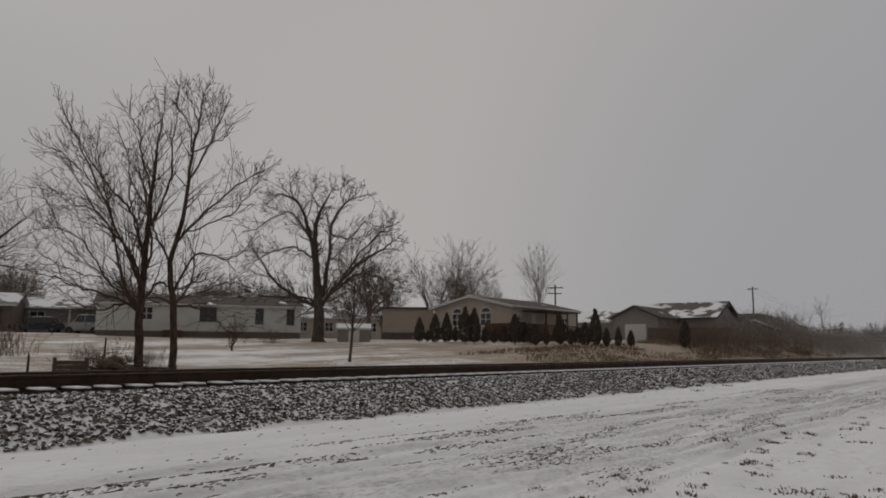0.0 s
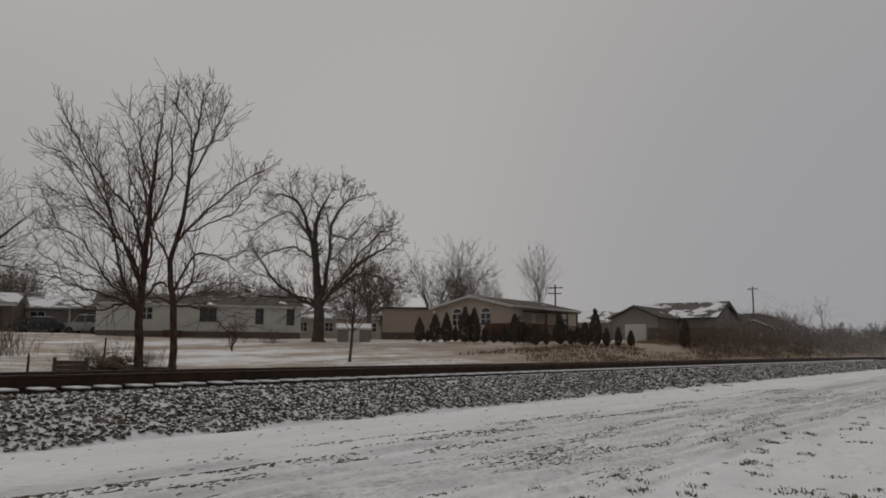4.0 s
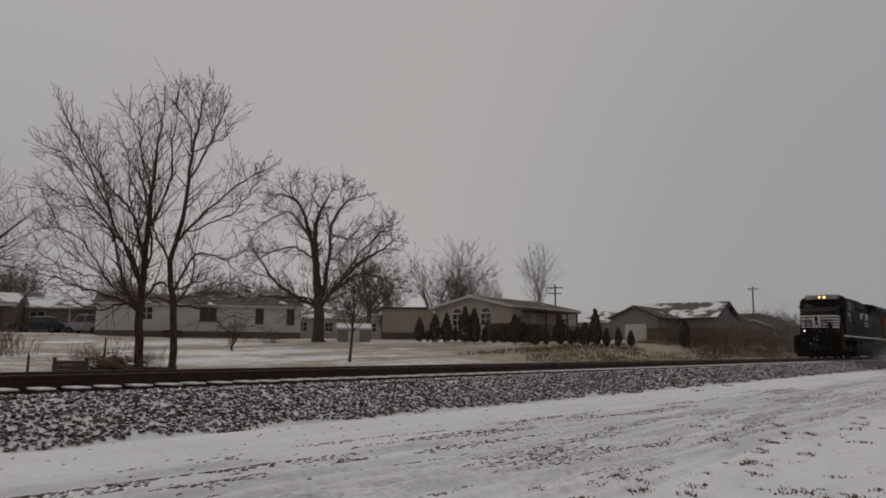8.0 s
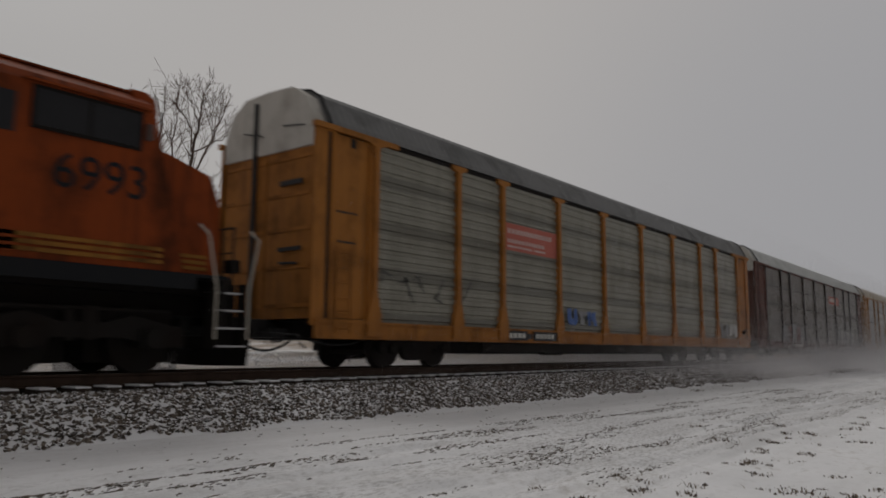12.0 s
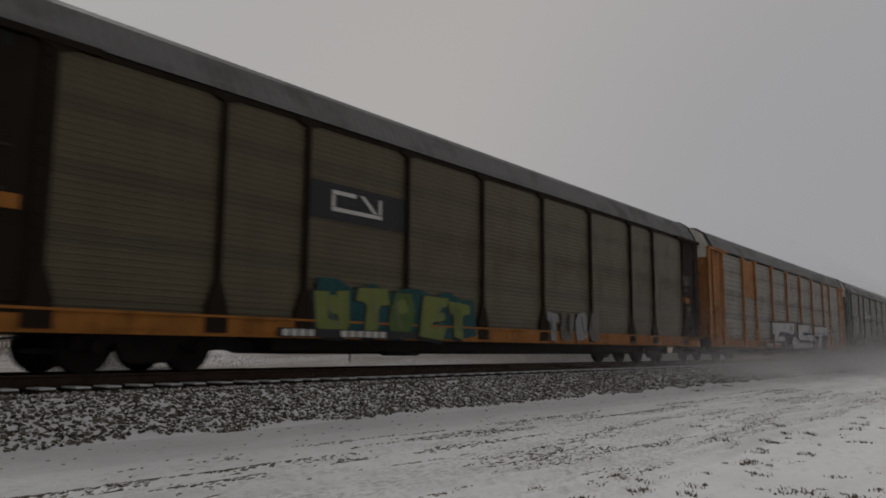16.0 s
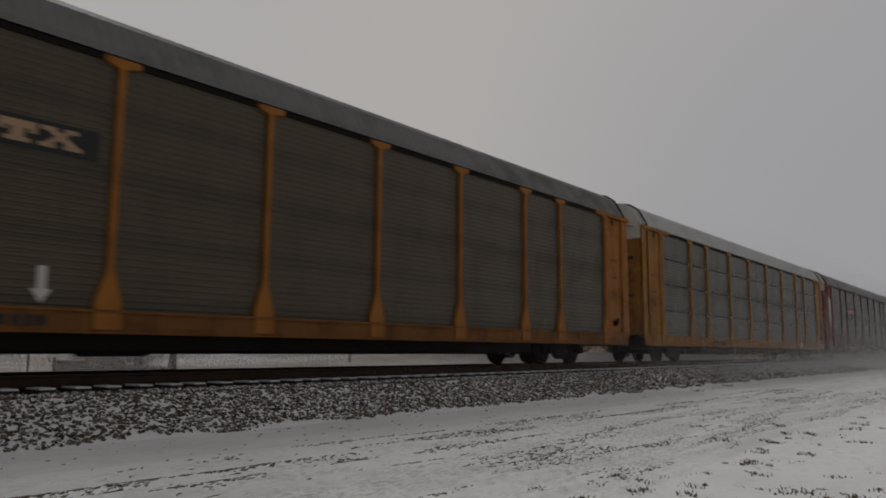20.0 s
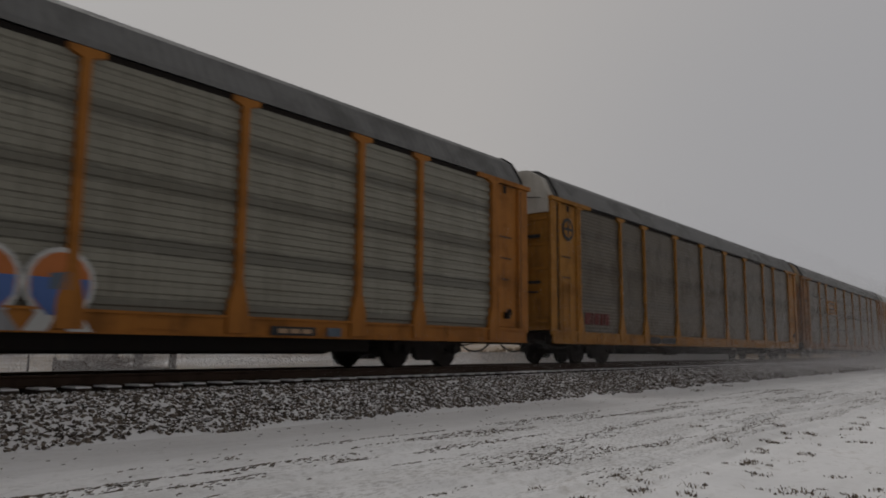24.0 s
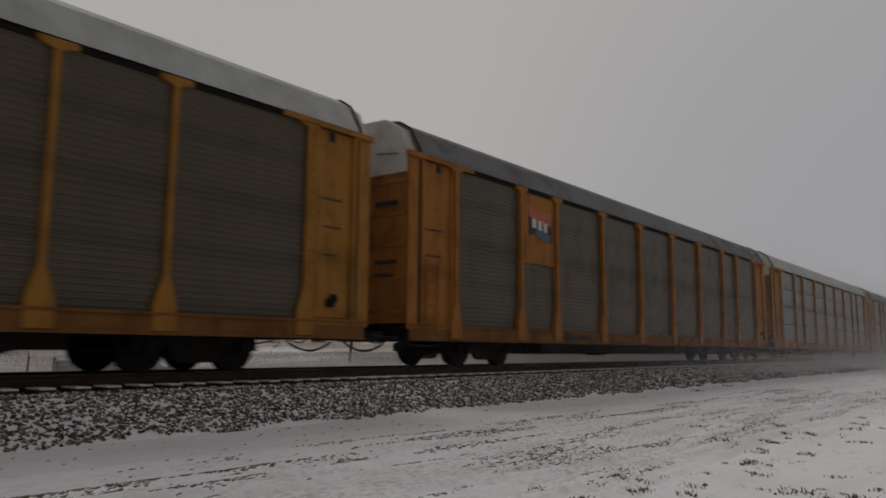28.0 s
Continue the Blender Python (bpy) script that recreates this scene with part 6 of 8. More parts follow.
# ---- trees and brush ----
def tube(verts, faces, pts, radii, sides):
    """A bent, tapering stem along pts."""
    start = len(verts)
    for i, (p, r) in enumerate(zip(pts, radii)):
        d = (pts[min(i + 1, len(pts) - 1)] - pts[max(i - 1, 0)]).normalized()
        u = d.cross(Vector((0.31, 0.87, 0.38))).normalized()
        w = d.cross(u)
        for k in range(sides):
            t = 2 * math.pi * k / sides
            verts.append(p + (u * math.cos(t) + w * math.sin(t)) * r)
    for i in range(len(pts) - 1):
        for k in range(sides):
            a, b = start + i * sides + k, start + i * sides + (k + 1) % sides
            faces.append((a, b, b + sides, a + sides))


def branch(store, rng, p, d, length, r, level, top, bend, lift, spread, kids, fine=0.007):
    """One stem with its side stems, down to the twigs."""
    n = (7, 6, 4, 3, 2, 2)[min(level, 5)]
    pts, radii = [p.copy()], [r]
    end = max(r * (0.45 if level == 0 else 0.28), fine * 0.75)
    for i in range(n):
        d = (d + Vector((rng.gauss(0, 1), rng.gauss(0, 1), rng.gauss(0, 0.7))) * bend + Vector((0, 0, lift))).normalized()
        p = p + d * (length / n)
        pts.append(p.copy())
        radii.append(r + (end - r) * (i + 1) / n)
    tube(*store[0 if level == 0 else 1], pts, radii, (9, 7, 5, 4, 3, 3)[min(level, 5)])
    if level >= top:
        return
    for k in range(kids[level]):
        f = rng.uniform(0.25 if level else 0.55, 1.0) if k else 1.0
        i = min(n - 1, int(f * n))
        q = pts[i].lerp(pts[i + 1], f * n - i) if i < n else pts[-1]
        ax = (pts[i + 1] - pts[i]).normalized()
        side = ax.orthogonal().normalized()
        side.rotate(Matrix.Rotation(rng.uniform(0, 2 * math.pi), 3, ax))
        a = rng.uniform(0.55, 1.15) * spread * (0.35 if k == 0 else 1)
        nd = (ax * math.cos(a) + side * math.sin(a)).normalized()
        rr = (r + (end - r) * f) * rng.uniform(0.42, 0.66)
        branch(store, rng, q, nd, length * rng.uniform(0.42, 0.72) * (1.15 - 0.45 * f), max(rr, fine), level + 1, top, bend * 1.15, lift * 0.9, spread, kids, fine)


def tree(name, label, x, y, seed, trunk, radius, limbs, lean=(0, 0), top=4, bend=0.12, lift=0.05, spread=0.9, kids=(0, 7, 6, 5, 4), twig=None, z=None, group="", fine=0.007, taper=0.28):
    """A bare tree: a trunk, its main limbs given as (height on the trunk, bearing, angle from upright, length), and their twigs."""
    rng = random.Random(seed)
    store = ([], []), ([], [])
    base = Vector((0, 0, -0.1))
    d = Vector((lean[0], lean[1], 1)).normalized()
    pts, radii = [base + Vector((0, 0, 0))], [radius * 1.35]
    p = base.copy()
    n = 8
    for i in range(n):
        d = (d + Vector((rng.gauss(0, 1), rng.gauss(0, 1), 0)) * 0.03).normalized()
        p = p + d * (trunk / n)
        pts.append(p.copy())
        radii.append(radius * (1.0 - taper * (i + 1) / n))
    tube(*store[0], pts, radii, 10)
    for hgt, bearing, ang, length in limbs:
        length *= 0.64
        f = min(hgt, 0.999) * n
        q = pts[int(f)].lerp(pts[int(f) + 1], f - int(f))
        b, a = radians(bearing), radians(ang)
        nd = Vector((math.cos(b) * math.sin(a), math.sin(b) * math.sin(a), math.cos(a)))
        r = radius * (0.22 + 0.34 * min(1.0, length / trunk / 2.2))
        branch(store, rng, q, nd, length, r, 1, top, bend, lift, spread, kids, fine)
    ob = thing(name, label, "tree", pose(x, y, ground_z(x, y) if z is None else z), group)
    mesh_part("trunk", data_mesh("trunk", [tuple(v) for v in store[0][0]], store[0][1], BARK if twig is None else twig, True), ob)
    mesh_part("crown", data_mesh("crown", [tuple(v) for v in store[1][0]], store[1][1], twig or TWIG), ob)
    return ob


def grown_tree(name, label, x, y, seed, lines, radius, gap, reach, fine, bend=0.2, twig=None, bark=None, turn=-30.0, kids=(0, 0, 4, 3, 0), thin=0.02):
    """A bare tree grown along the lines of its main limbs: (sideways, up) steps, the first line being trunk and leader."""
    rng = random.Random(seed)
    store = ([], []), ([], [])
    known = []
    for k, line in enumerate(lines):
        depth = rng.uniform(-0.55, 0.55) if k else 0.0
        start, r0 = Vector((line[0][0], 0, line[0][1])), radius
        if k:
            near = min(known, key=lambda e: (e[0].x - start.x) ** 2 + (e[0].z - start.z) ** 2)
            start, r0 = near[0].copy(), min(near[1] * 0.6, radius * 0.36)
        ctrl = [start]
        for (u0, w0), (u, w) in zip(line, line[1:]):
            step = math.hypot(u - u0, w - w0)
            ctrl.append(Vector((u, ctrl[-1].y + depth * step, w)))
            depth *= 0.85
        pts = []
        for i in range(len(ctrl) - 1):
            p0, p1, p2, p3 = ctrl[max(i - 1, 0)], ctrl[i], ctrl[i + 1], ctrl[min(i + 2, len(ctrl) - 1)]
            for j in range(5):
                t = j / 5
                q = 0.5 * ((2 * p1) + (p2 - p0) * t + (2 * p0 - 5 * p1 + 4 * p2 - p3) * t * t + (3 * p1 - p0 - 3 * p2 + p3) * t ** 3)
                if pts:
                    wob = 0.012 if k == 0 else 0.022
                    q = q + Vector((rng.gauss(0, wob), rng.gauss(0, wob), rng.gauss(0, wob))) * reach
                pts.append(q)
        pts.append(ctrl[-1])
        n = len(pts) - 1
        end = thin
        radii = [r0 * (1.3 if k == 0 and i == 0 else 1) * (1 - i / n) ** 1.05 + end * (i / n) for i in range(n + 1)]
        tube(*store[0 if k == 0 else 1], pts, radii, 9 if k == 0 else 6)
        known += list(zip(pts, radii))
        size = sum((b - a).length for a, b in zip(pts, pts[1:]))
        run = size * 0.5 if k == 0 else gap * 1.2
        while run < size:
            f = run / size * n
            i = min(int(f), n - 1)
            ax = (pts[i + 1] - pts[i]).normalized()
            side = ax.orthogonal().normalized()
            side.rotate(Matrix.Rotation(rng.uniform(0, 2 * math.pi), 3, ax))
            ang = rng.uniform(0.5, 0.95)
            d = (ax * math.cos(ang) + side * math.sin(ang) + Vector((0, 0, 0.15))).normalized()
            length = reach * rng.uniform(0.55, 1.25) * (1.3 - 0.85 * run / size)
            branch(store, rng, pts[i].lerp(pts[i + 1], f - i), d, length, max(radii[i] * 0.42, fine * 1.3), 2, 4, bend, 0.05, 0.9, kids, fine)
            run += gap * rng.uniform(0.6, 1.4)
        for e in range(2):
            d = (ax + Vector((rng.gauss(0, 0.25), rng.gauss(0, 0.25), 0.25))).normalized()
            branch(store, rng, pts[-1], d, reach * rng.uniform(0.4, 0.6), thin * 0.9, 2, 4, bend, 0.035, 0.9, kids, fine)
    ob = thing(name, label, "tree", pose(x, y, ground_z(x, y), 0, 0, turn))
    mesh_part("trunk", data_mesh("trunk", [tuple(v) for v in store[0][0]], store[0][1], bark or BARK, True), ob)
    mesh_part("crown", data_mesh("crown", [tuple(v) for v in store[1][0]], store[1][1], twig or TWIG), ob)
    return ob


def fan(seed, count, h0, h1, a0, a1, l0, l1):
    rng = random.Random(seed)
    off = rng.uniform(0, 360)
    return [(rng.uniform(h0, h1), off + 360 * i / count + rng.uniform(-25, 25), rng.uniform(a0, a1), rng.uniform(l0, l1)) for i in range(count)]


def build_trees():
    grown_tree("bare_tree", "tall bare tree with rising limbs beside the track", 16.07, 28.07, 4, (
        ((0.1, -0.1), (0.0, 2.3), (0.1, 4.7), (0.2, 7.1), (0.3, 9.0), (0.5, 10.6)), ((0.1, 2.3), (-0.8, 3.8), (-1.3, 6.2), (-1.8, 8.1), (-2.1, 9.4)),
        ((-0.1, 2.4), (-1.3, 3.6), (-2.2, 5.0), (-3.1, 5.5), (-3.6, 5.4)), ((0.1, 4.2), (-0.3, 5.9), (-1.0, 6.9), (-1.8, 7.8), (-2.5, 8.9)),
        ((0.1, 4.5), (-0.6, 7.1), (-0.8, 8.9), (-1.3, 10.2)), ((-1.2, 5.5), (-1.9, 6.5), (-2.8, 6.7), (-3.3, 7.1)), ((0.0, 3.0), (-1.0, 5.4), (-2.1, 7.7), (-2.9, 9.3)), ((-1.4, 6.4), (-2.3, 7.6), (-3.3, 8.5)), ((-1.3, 3.7), (-2.4, 4.6), (-3.4, 6.2)), ((0.1, 5.9), (0.8, 7.2), (0.9, 9.1), (1.0, 10.4))) + (
        ((0.0, 2.3), (-1.0, 2.9), (-2.3, 3.2), (-3.2, 3.6)), ((-1.3, 3.6), (-2.0, 3.7), (-2.8, 4.0), (-3.6, 4.4)), ((0.1, 2.8), (0.7, 3.5), (1.5, 3.3), (2.2, 3.8)),
        ((0.2, 7.1), (-0.3, 8.9), (-0.4, 9.8), (-0.8, 10.4)), ((0.1, 2.4), (-0.5, 2.6), (-1.5, 2.4), (-2.3, 2.6)), ((0.1, 3.6), (0.3, 5.2), (-0.2, 7.4)), ((0.1, 3.2), (-0.5, 4.6), (-1.4, 5.6), (-2.6, 7.4))),
        0.19, 0.25, 1.7, 0.0085, 0.075, thin=0.018, kids=(0, 0, 3, 2, 0))
    grown_tree("bare_tree", "tall bare tree with a crooked trunk beside the track", 17.06, 27.08, 9, (
        ((0.0, -0.1), (-0.1, 2.6), (-0.3, 4.3), (0.1, 6.3), (0.3, 8.6), (0.5, 10.2), (0.7, 11.6)), ((-0.3, 4.2), (-0.9, 5.4), (-1.1, 6.0), (-1.5, 7.6)),
        ((0.2, 5.2), (1.1, 6.6), (2.3, 7.7), (2.9, 8.1)), ((0.3, 5.4), (1.7, 6.2), (2.5, 7.1), (2.8, 7.6)), ((0.2, 7.7), (1.0, 9.3), (1.2, 9.9), (1.3, 10.4))) + (
        ((0.3, 8.6), (0.1, 9.9), (-0.4, 10.5)), ((0.4, 9.0), (1.1, 9.3), (1.6, 9.6)), ((0.0, 3.1), (0.6, 4.6), (1.8, 4.4), (2.4, 4.8)), ((-0.1, 2.7), (0.5, 3.5), (0.6, 4.6), (0.4, 5.3)),
        ((0.0, 2.9), (1.0, 3.2), (2.1, 3.6), (2.7, 3.5)), ((-0.1, 2.6), (-0.8, 2.9), (-1.3, 2.8), (-1.8, 3.1)), ((0.5, 10.2), (0.2, 10.8), (0.0, 11.2)), ((0.0, 2.5), (0.8, 2.5), (1.5, 2.0), (1.9, 1.6))),
        0.155, 0.25, 1.5, 0.0085, 0.075, thin=0.017, kids=(0, 0, 3, 2, 0))
    grown_tree("bare_tree", "old bare tree with a thick trunk and spreading crown", 42.9, 46.9, 17, (
        ((-0.1, -0.1), (-0.1, 2.8), (-0.4, 5.7), (-0.6, 8.6), (-0.3, 10.8), (0.6, 12.6)), ((-0.4, 2.6), (-1.6, 3.5), (-3.7, 4.9), (-5.0, 6.8), (-5.7, 7.7)),
        ((-0.4, 5.7), (-1.1, 9.3), (-2.0, 11.8), (-3.6, 12.8), (-4.2, 12.6)), ((0.2, 2.8), (0.6, 6.8), (0.7, 9.3), (1.7, 11.3), (3.0, 12.0)),
        ((0.2, 2.8), (1.9, 5.4), (3.7, 6.9), (5.2, 7.8), (5.8, 8.4)), ((0.9, 3.9), (3.0, 5.7), (5.2, 5.4), (6.5, 4.7)), ((-1.0, 8.9), (-2.5, 10.7), (-3.8, 10.3), (-5.4, 9.0))) + (
        ((-2.0, 11.8), (-2.8, 12.9), (-2.7, 13.6)), ((-0.6, 7.1), (-2.1, 7.8), (-3.8, 7.4), (-5.3, 6.4)), ((0.7, 9.0), (2.2, 8.7), (3.6, 10.2), (4.5, 10.0)),
        ((0.0, 3.2), (-1.9, 3.8), (-4.4, 3.8), (-5.9, 4.1)), ((-0.3, 11.1), (-0.9, 12.3), (-0.7, 13.1)), ((1.6, 4.8), (3.3, 7.6), (5.1, 9.5), (5.8, 9.8)), ((1.7, 11.3), (1.4, 12.3), (1.6, 12.9))),
        0.52, 0.40, 2.1, 0.013, 0.2, TWIG_OLD, BARK_OLD, -42.5, thin=0.035, kids=(0, 0, 5, 3, 0))
    tree("young_tree", "slender young bare tree in the yard", 26.74, 27.0, 23, 2.6, 0.075,
         [(0.99, 0, 3, 4.6)] + fan(5, 11, 0.5, 0.99, 22, 58, 2.4, 4.4), top=4, bend=0.11, lift=0.07, kids=(0, 7, 5, 3, 0), twig=TWIG_OLD)
    tree("bare_tree", "bare tree with a broad twiggy crown", 9.3, 30.2, 31, 3.2, 0.25, fan(8, 11, 0.6, 0.99, 10, 70, 4.2, 6.6), bend=0.1, lift=0.05, kids=(0, 8, 6, 4, 0))
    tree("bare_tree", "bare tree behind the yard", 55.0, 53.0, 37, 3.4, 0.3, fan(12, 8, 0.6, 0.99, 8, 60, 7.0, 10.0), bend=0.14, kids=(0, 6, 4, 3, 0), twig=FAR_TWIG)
    tree("shrub", "small leafless shrub on snowy grass", 28.9, 39.5, 41, 0.35, 0.07, fan(3, 7, 0.5, 0.99, 12, 45, 1.4, 2.4), top=3, kids=(0, 6, 4, 0))
    # trees behind the houses
    far_trees = [(84.1, 67.8, 51, 12.5), (89.3, 67.5, 52, 14.5), (98.2, 68.9, 53, 9.5), (95, 72, 54, 10.5), (41.2, 102.0, 55, 10.0), (46, 86.3, 56, 7.0), (53.4, 88.6, 57, 7.5), (58.9, 84.3, 58, 8.0),
                 (50, 92, 59, 8.5), (38.0, 92.3, 60, 7.5),]
    far_trees += [(66.0, 84.0, 64, 9.0), (73.0, 78.0, 65, 8.0), (79.0, 72.0, 66, 8.5), (108, 72, 67, 7.0), (62.5, 88.0, 68, 8.0), (70.0, 70.0, 69, 9.0), (112.0, 64.0, 71, 5.5), (30.0, 92.0, 72, 8.0), (34.0, 84.0, 73, 6.5), (44.0, 78.0, 74, 6.5), (63.0, 58.5, 75, 9.0), (86.0, 64.0, 76, 11.0), (54.0, 74.0, 78, 7.5), (48.5, 71.0, 79, 6.5), (52.0, 66.0, 85, 5.5), (57.5, 69.0, 86, 6.5), (66.0, 96.0, 87, 8.0), (75.0, 92.0, 88, 8.5)]
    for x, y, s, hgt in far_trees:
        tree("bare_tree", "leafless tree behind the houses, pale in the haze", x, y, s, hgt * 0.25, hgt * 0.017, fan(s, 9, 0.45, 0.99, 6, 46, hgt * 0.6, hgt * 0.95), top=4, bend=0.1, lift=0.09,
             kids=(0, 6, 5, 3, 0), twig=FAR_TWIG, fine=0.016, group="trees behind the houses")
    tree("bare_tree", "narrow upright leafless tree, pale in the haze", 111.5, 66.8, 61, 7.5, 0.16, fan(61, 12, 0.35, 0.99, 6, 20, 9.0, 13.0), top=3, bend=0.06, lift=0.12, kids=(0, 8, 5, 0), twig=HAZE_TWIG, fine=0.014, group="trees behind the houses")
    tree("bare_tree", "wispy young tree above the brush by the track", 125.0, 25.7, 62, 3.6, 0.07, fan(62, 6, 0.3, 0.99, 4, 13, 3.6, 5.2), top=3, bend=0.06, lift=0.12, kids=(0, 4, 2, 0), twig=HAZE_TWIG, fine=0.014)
    # hazy treeline down the track
    rng = random.Random(77)
    lib = []
    for s in range(4):
        hgt = 9.0
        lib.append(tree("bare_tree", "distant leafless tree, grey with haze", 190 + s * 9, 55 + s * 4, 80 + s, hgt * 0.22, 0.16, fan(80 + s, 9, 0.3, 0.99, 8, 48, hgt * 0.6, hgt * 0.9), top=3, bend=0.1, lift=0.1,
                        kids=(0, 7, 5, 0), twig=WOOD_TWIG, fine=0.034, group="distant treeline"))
    for i in range(84):
        x = 160 + (i % 60) * 3.9 + rng.uniform(-3, 3)
        y = (26 + rng.uniform(0, 16) if i < 60 else 40 + rng.uniform(0, 30)) + (14 if x < 185 else 0)
        copy_thing(rng.choice(lib), pose(x, y, ground_z(x, y) - rng.uniform(0, 2.5), 0, 0, rng.uniform(0, 360)))


def stems(seed, count, height, width, lean, forks, material, name="stems"):
    """The mesh of one clump of thin dry stems."""
    rng = random.Random(seed)
    verts, faces = [], []
    for _ in range(count):
        x, y = rng.gauss(0, width * 0.35), rng.gauss(0, width * 0.35)
        h = height * rng.uniform(0.45, 1.05)
        d = Vector((rng.gauss(0, lean) + x * 0.12, rng.gauss(0, lean) + y * 0.12, 1)).normalized()
        p, pts = Vector((x, y, -0.1)), []
        for i in range(4):
            pts.append(p.copy())
            p = p + d * h / 3
            d = (d + Vector((rng.gauss(0, 0.14), rng.gauss(0, 0.14), -0.04))).normalized()
        tube(verts, faces, pts, [0.016, 0.012, 0.008, 0.004], 3)
        for _ in range(forks):
            i = rng.choice((1, 2))
            q = pts[i].lerp(pts[i + 1], rng.random())
            fd = Vector((rng.gauss(0, 0.6), rng.gauss(0, 0.6), 1)).normalized()
            tube(verts, faces, [q, q + fd * h * 0.16, q + fd * h * 0.3 + Vector((0, 0, -0.02))], [0.008, 0.005, 0.003], 3)
    return data_mesh(name, [tuple(v) for v in verts], faces, material)


def build_brush():
    rng = random.Random(91)
    kinds = [stems(100 + i, 70, 1.9, 1.9, 0.26, 4, BRUSH) for i in range(3)]
    far_kinds = [stems(110 + i, 70, 2.2, 2.0, 0.28, 4, BRUSH_FAR) for i in range(3)]
    spots = []
    for i in range(44):
        x = 60 + i * 1.45 + rng.uniform(-1.5, 1.5)
        y = rng.uniform(19, 25) + max(0, (x - 80) * 0.06)
        spots.append((x, y))
    for i in range(26):
        spots.append((rng.uniform(62, 100), rng.uniform(23, 29)))
    for i, (x, y) in enumerate(spots):
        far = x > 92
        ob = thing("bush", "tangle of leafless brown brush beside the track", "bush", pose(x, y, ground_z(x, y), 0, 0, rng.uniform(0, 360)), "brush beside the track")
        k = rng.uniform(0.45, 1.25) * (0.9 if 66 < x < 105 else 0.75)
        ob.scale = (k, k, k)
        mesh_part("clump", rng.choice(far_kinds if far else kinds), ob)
    for x, y, k in ((15.2, 38.4, 1.05), (14.2, 38.9, 1.1), (13.2, 39.5, 1.0), (15.0, 28.9, 0.6), (14.6, 29.4, 0.55), (17.0, 28.9, 0.5), (38, 47, 0.7), (96, 27, 1.9), (99, 26, 2.0), (103, 27, 1.8), (86, 25.5, 1.5), (120, 30, 1.8), (110, 29, 1.9), (130, 32, 1.6)) + tuple((98 + i * 2.7, 19.6 + (i * 1.7) % 4.4, 1.15 + (i * 0.37) % 0.6) for i in range(15)):
        ob = thing("bush", "leafless twiggy bush in the snow", "bush", pose(x, y, ground_z(x, y), 0, 0, rng.uniform(0, 360)), "brush in the yards")
        ob.scale = (k, k, k)
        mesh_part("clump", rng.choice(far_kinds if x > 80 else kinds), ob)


def blades(name, label, spots, height, width, material, seed, per=14, reach=0.12):
    """Tufts of dry blades, bent over."""
    rng = random.Random(seed)
    verts, faces = [], []
    for x, y, z, k in spots:
        for _ in range(per):
            a = rng.uniform(0, 6.283)
            dx, dy = math.cos(a), math.sin(a)
            bx, by = x + rng.gauss(0, reach) * k, y + rng.gauss(0, reach) * k
            h = height * k * rng.uniform(0.4, 1.2)
            l = h * rng.uniform(0.3, 2.2)
            w = width * rng.uniform(0.6, 1.3)
            n = len(verts)
            verts += [(bx - dy * w, by + dx * w, z - 0.02), (bx + dy * w, by - dx * w, z - 0.02), (bx + dx * l * 0.4 + dy * w * 0.8, by + dy * l * 0.4 - dx * w * 0.8, z + h * 0.7),
                      (bx + dx * l * 0.4 - dy * w * 0.8, by + dy * l * 0.4 + dx * w * 0.8, z + h * 0.7), (bx + dx * l, by + dy * l, z + h)]
            faces += [(n, n + 1, n + 2, n + 3), (n + 3, n + 2, n + 4)]
    tagged(new(name, data_mesh(name, verts, faces, material)), label, "grass", kind="stuff")


def litter(name, label, spots, size, material, seed):
    """Flat scraps of dead stalks and leaves lying on the snow."""
    rng = random.Random(seed)
    verts, faces = [], []
    for x, y, z in spots:
        a, l, w = rng.gauss(0, 0.35), size * rng.uniform(0.6, 3.4), size * rng.uniform(0.12, 0.32)
        c, s = math.cos(a), math.sin(a)
        n = len(verts)
        up = size * rng.uniform(0.05, 0.6)
        verts += [(x - c * l, y - s * l, z + 0.004), (x - s * w, y + c * w, z + 0.006 + up * 0.5), (x + c * l, y + s * l, z + 0.004 + up), (x + s * w, y - c * w, z + 0.006), (x, y, z - 0.01)]
        faces += [(n, n + 3, n + 2, n + 1), (n, n + 4, n + 3), (n + 3, n + 4, n + 2)]
    tagged(new(name, data_mesh(name, verts, faces, material)), label, "litter", kind="stuff")


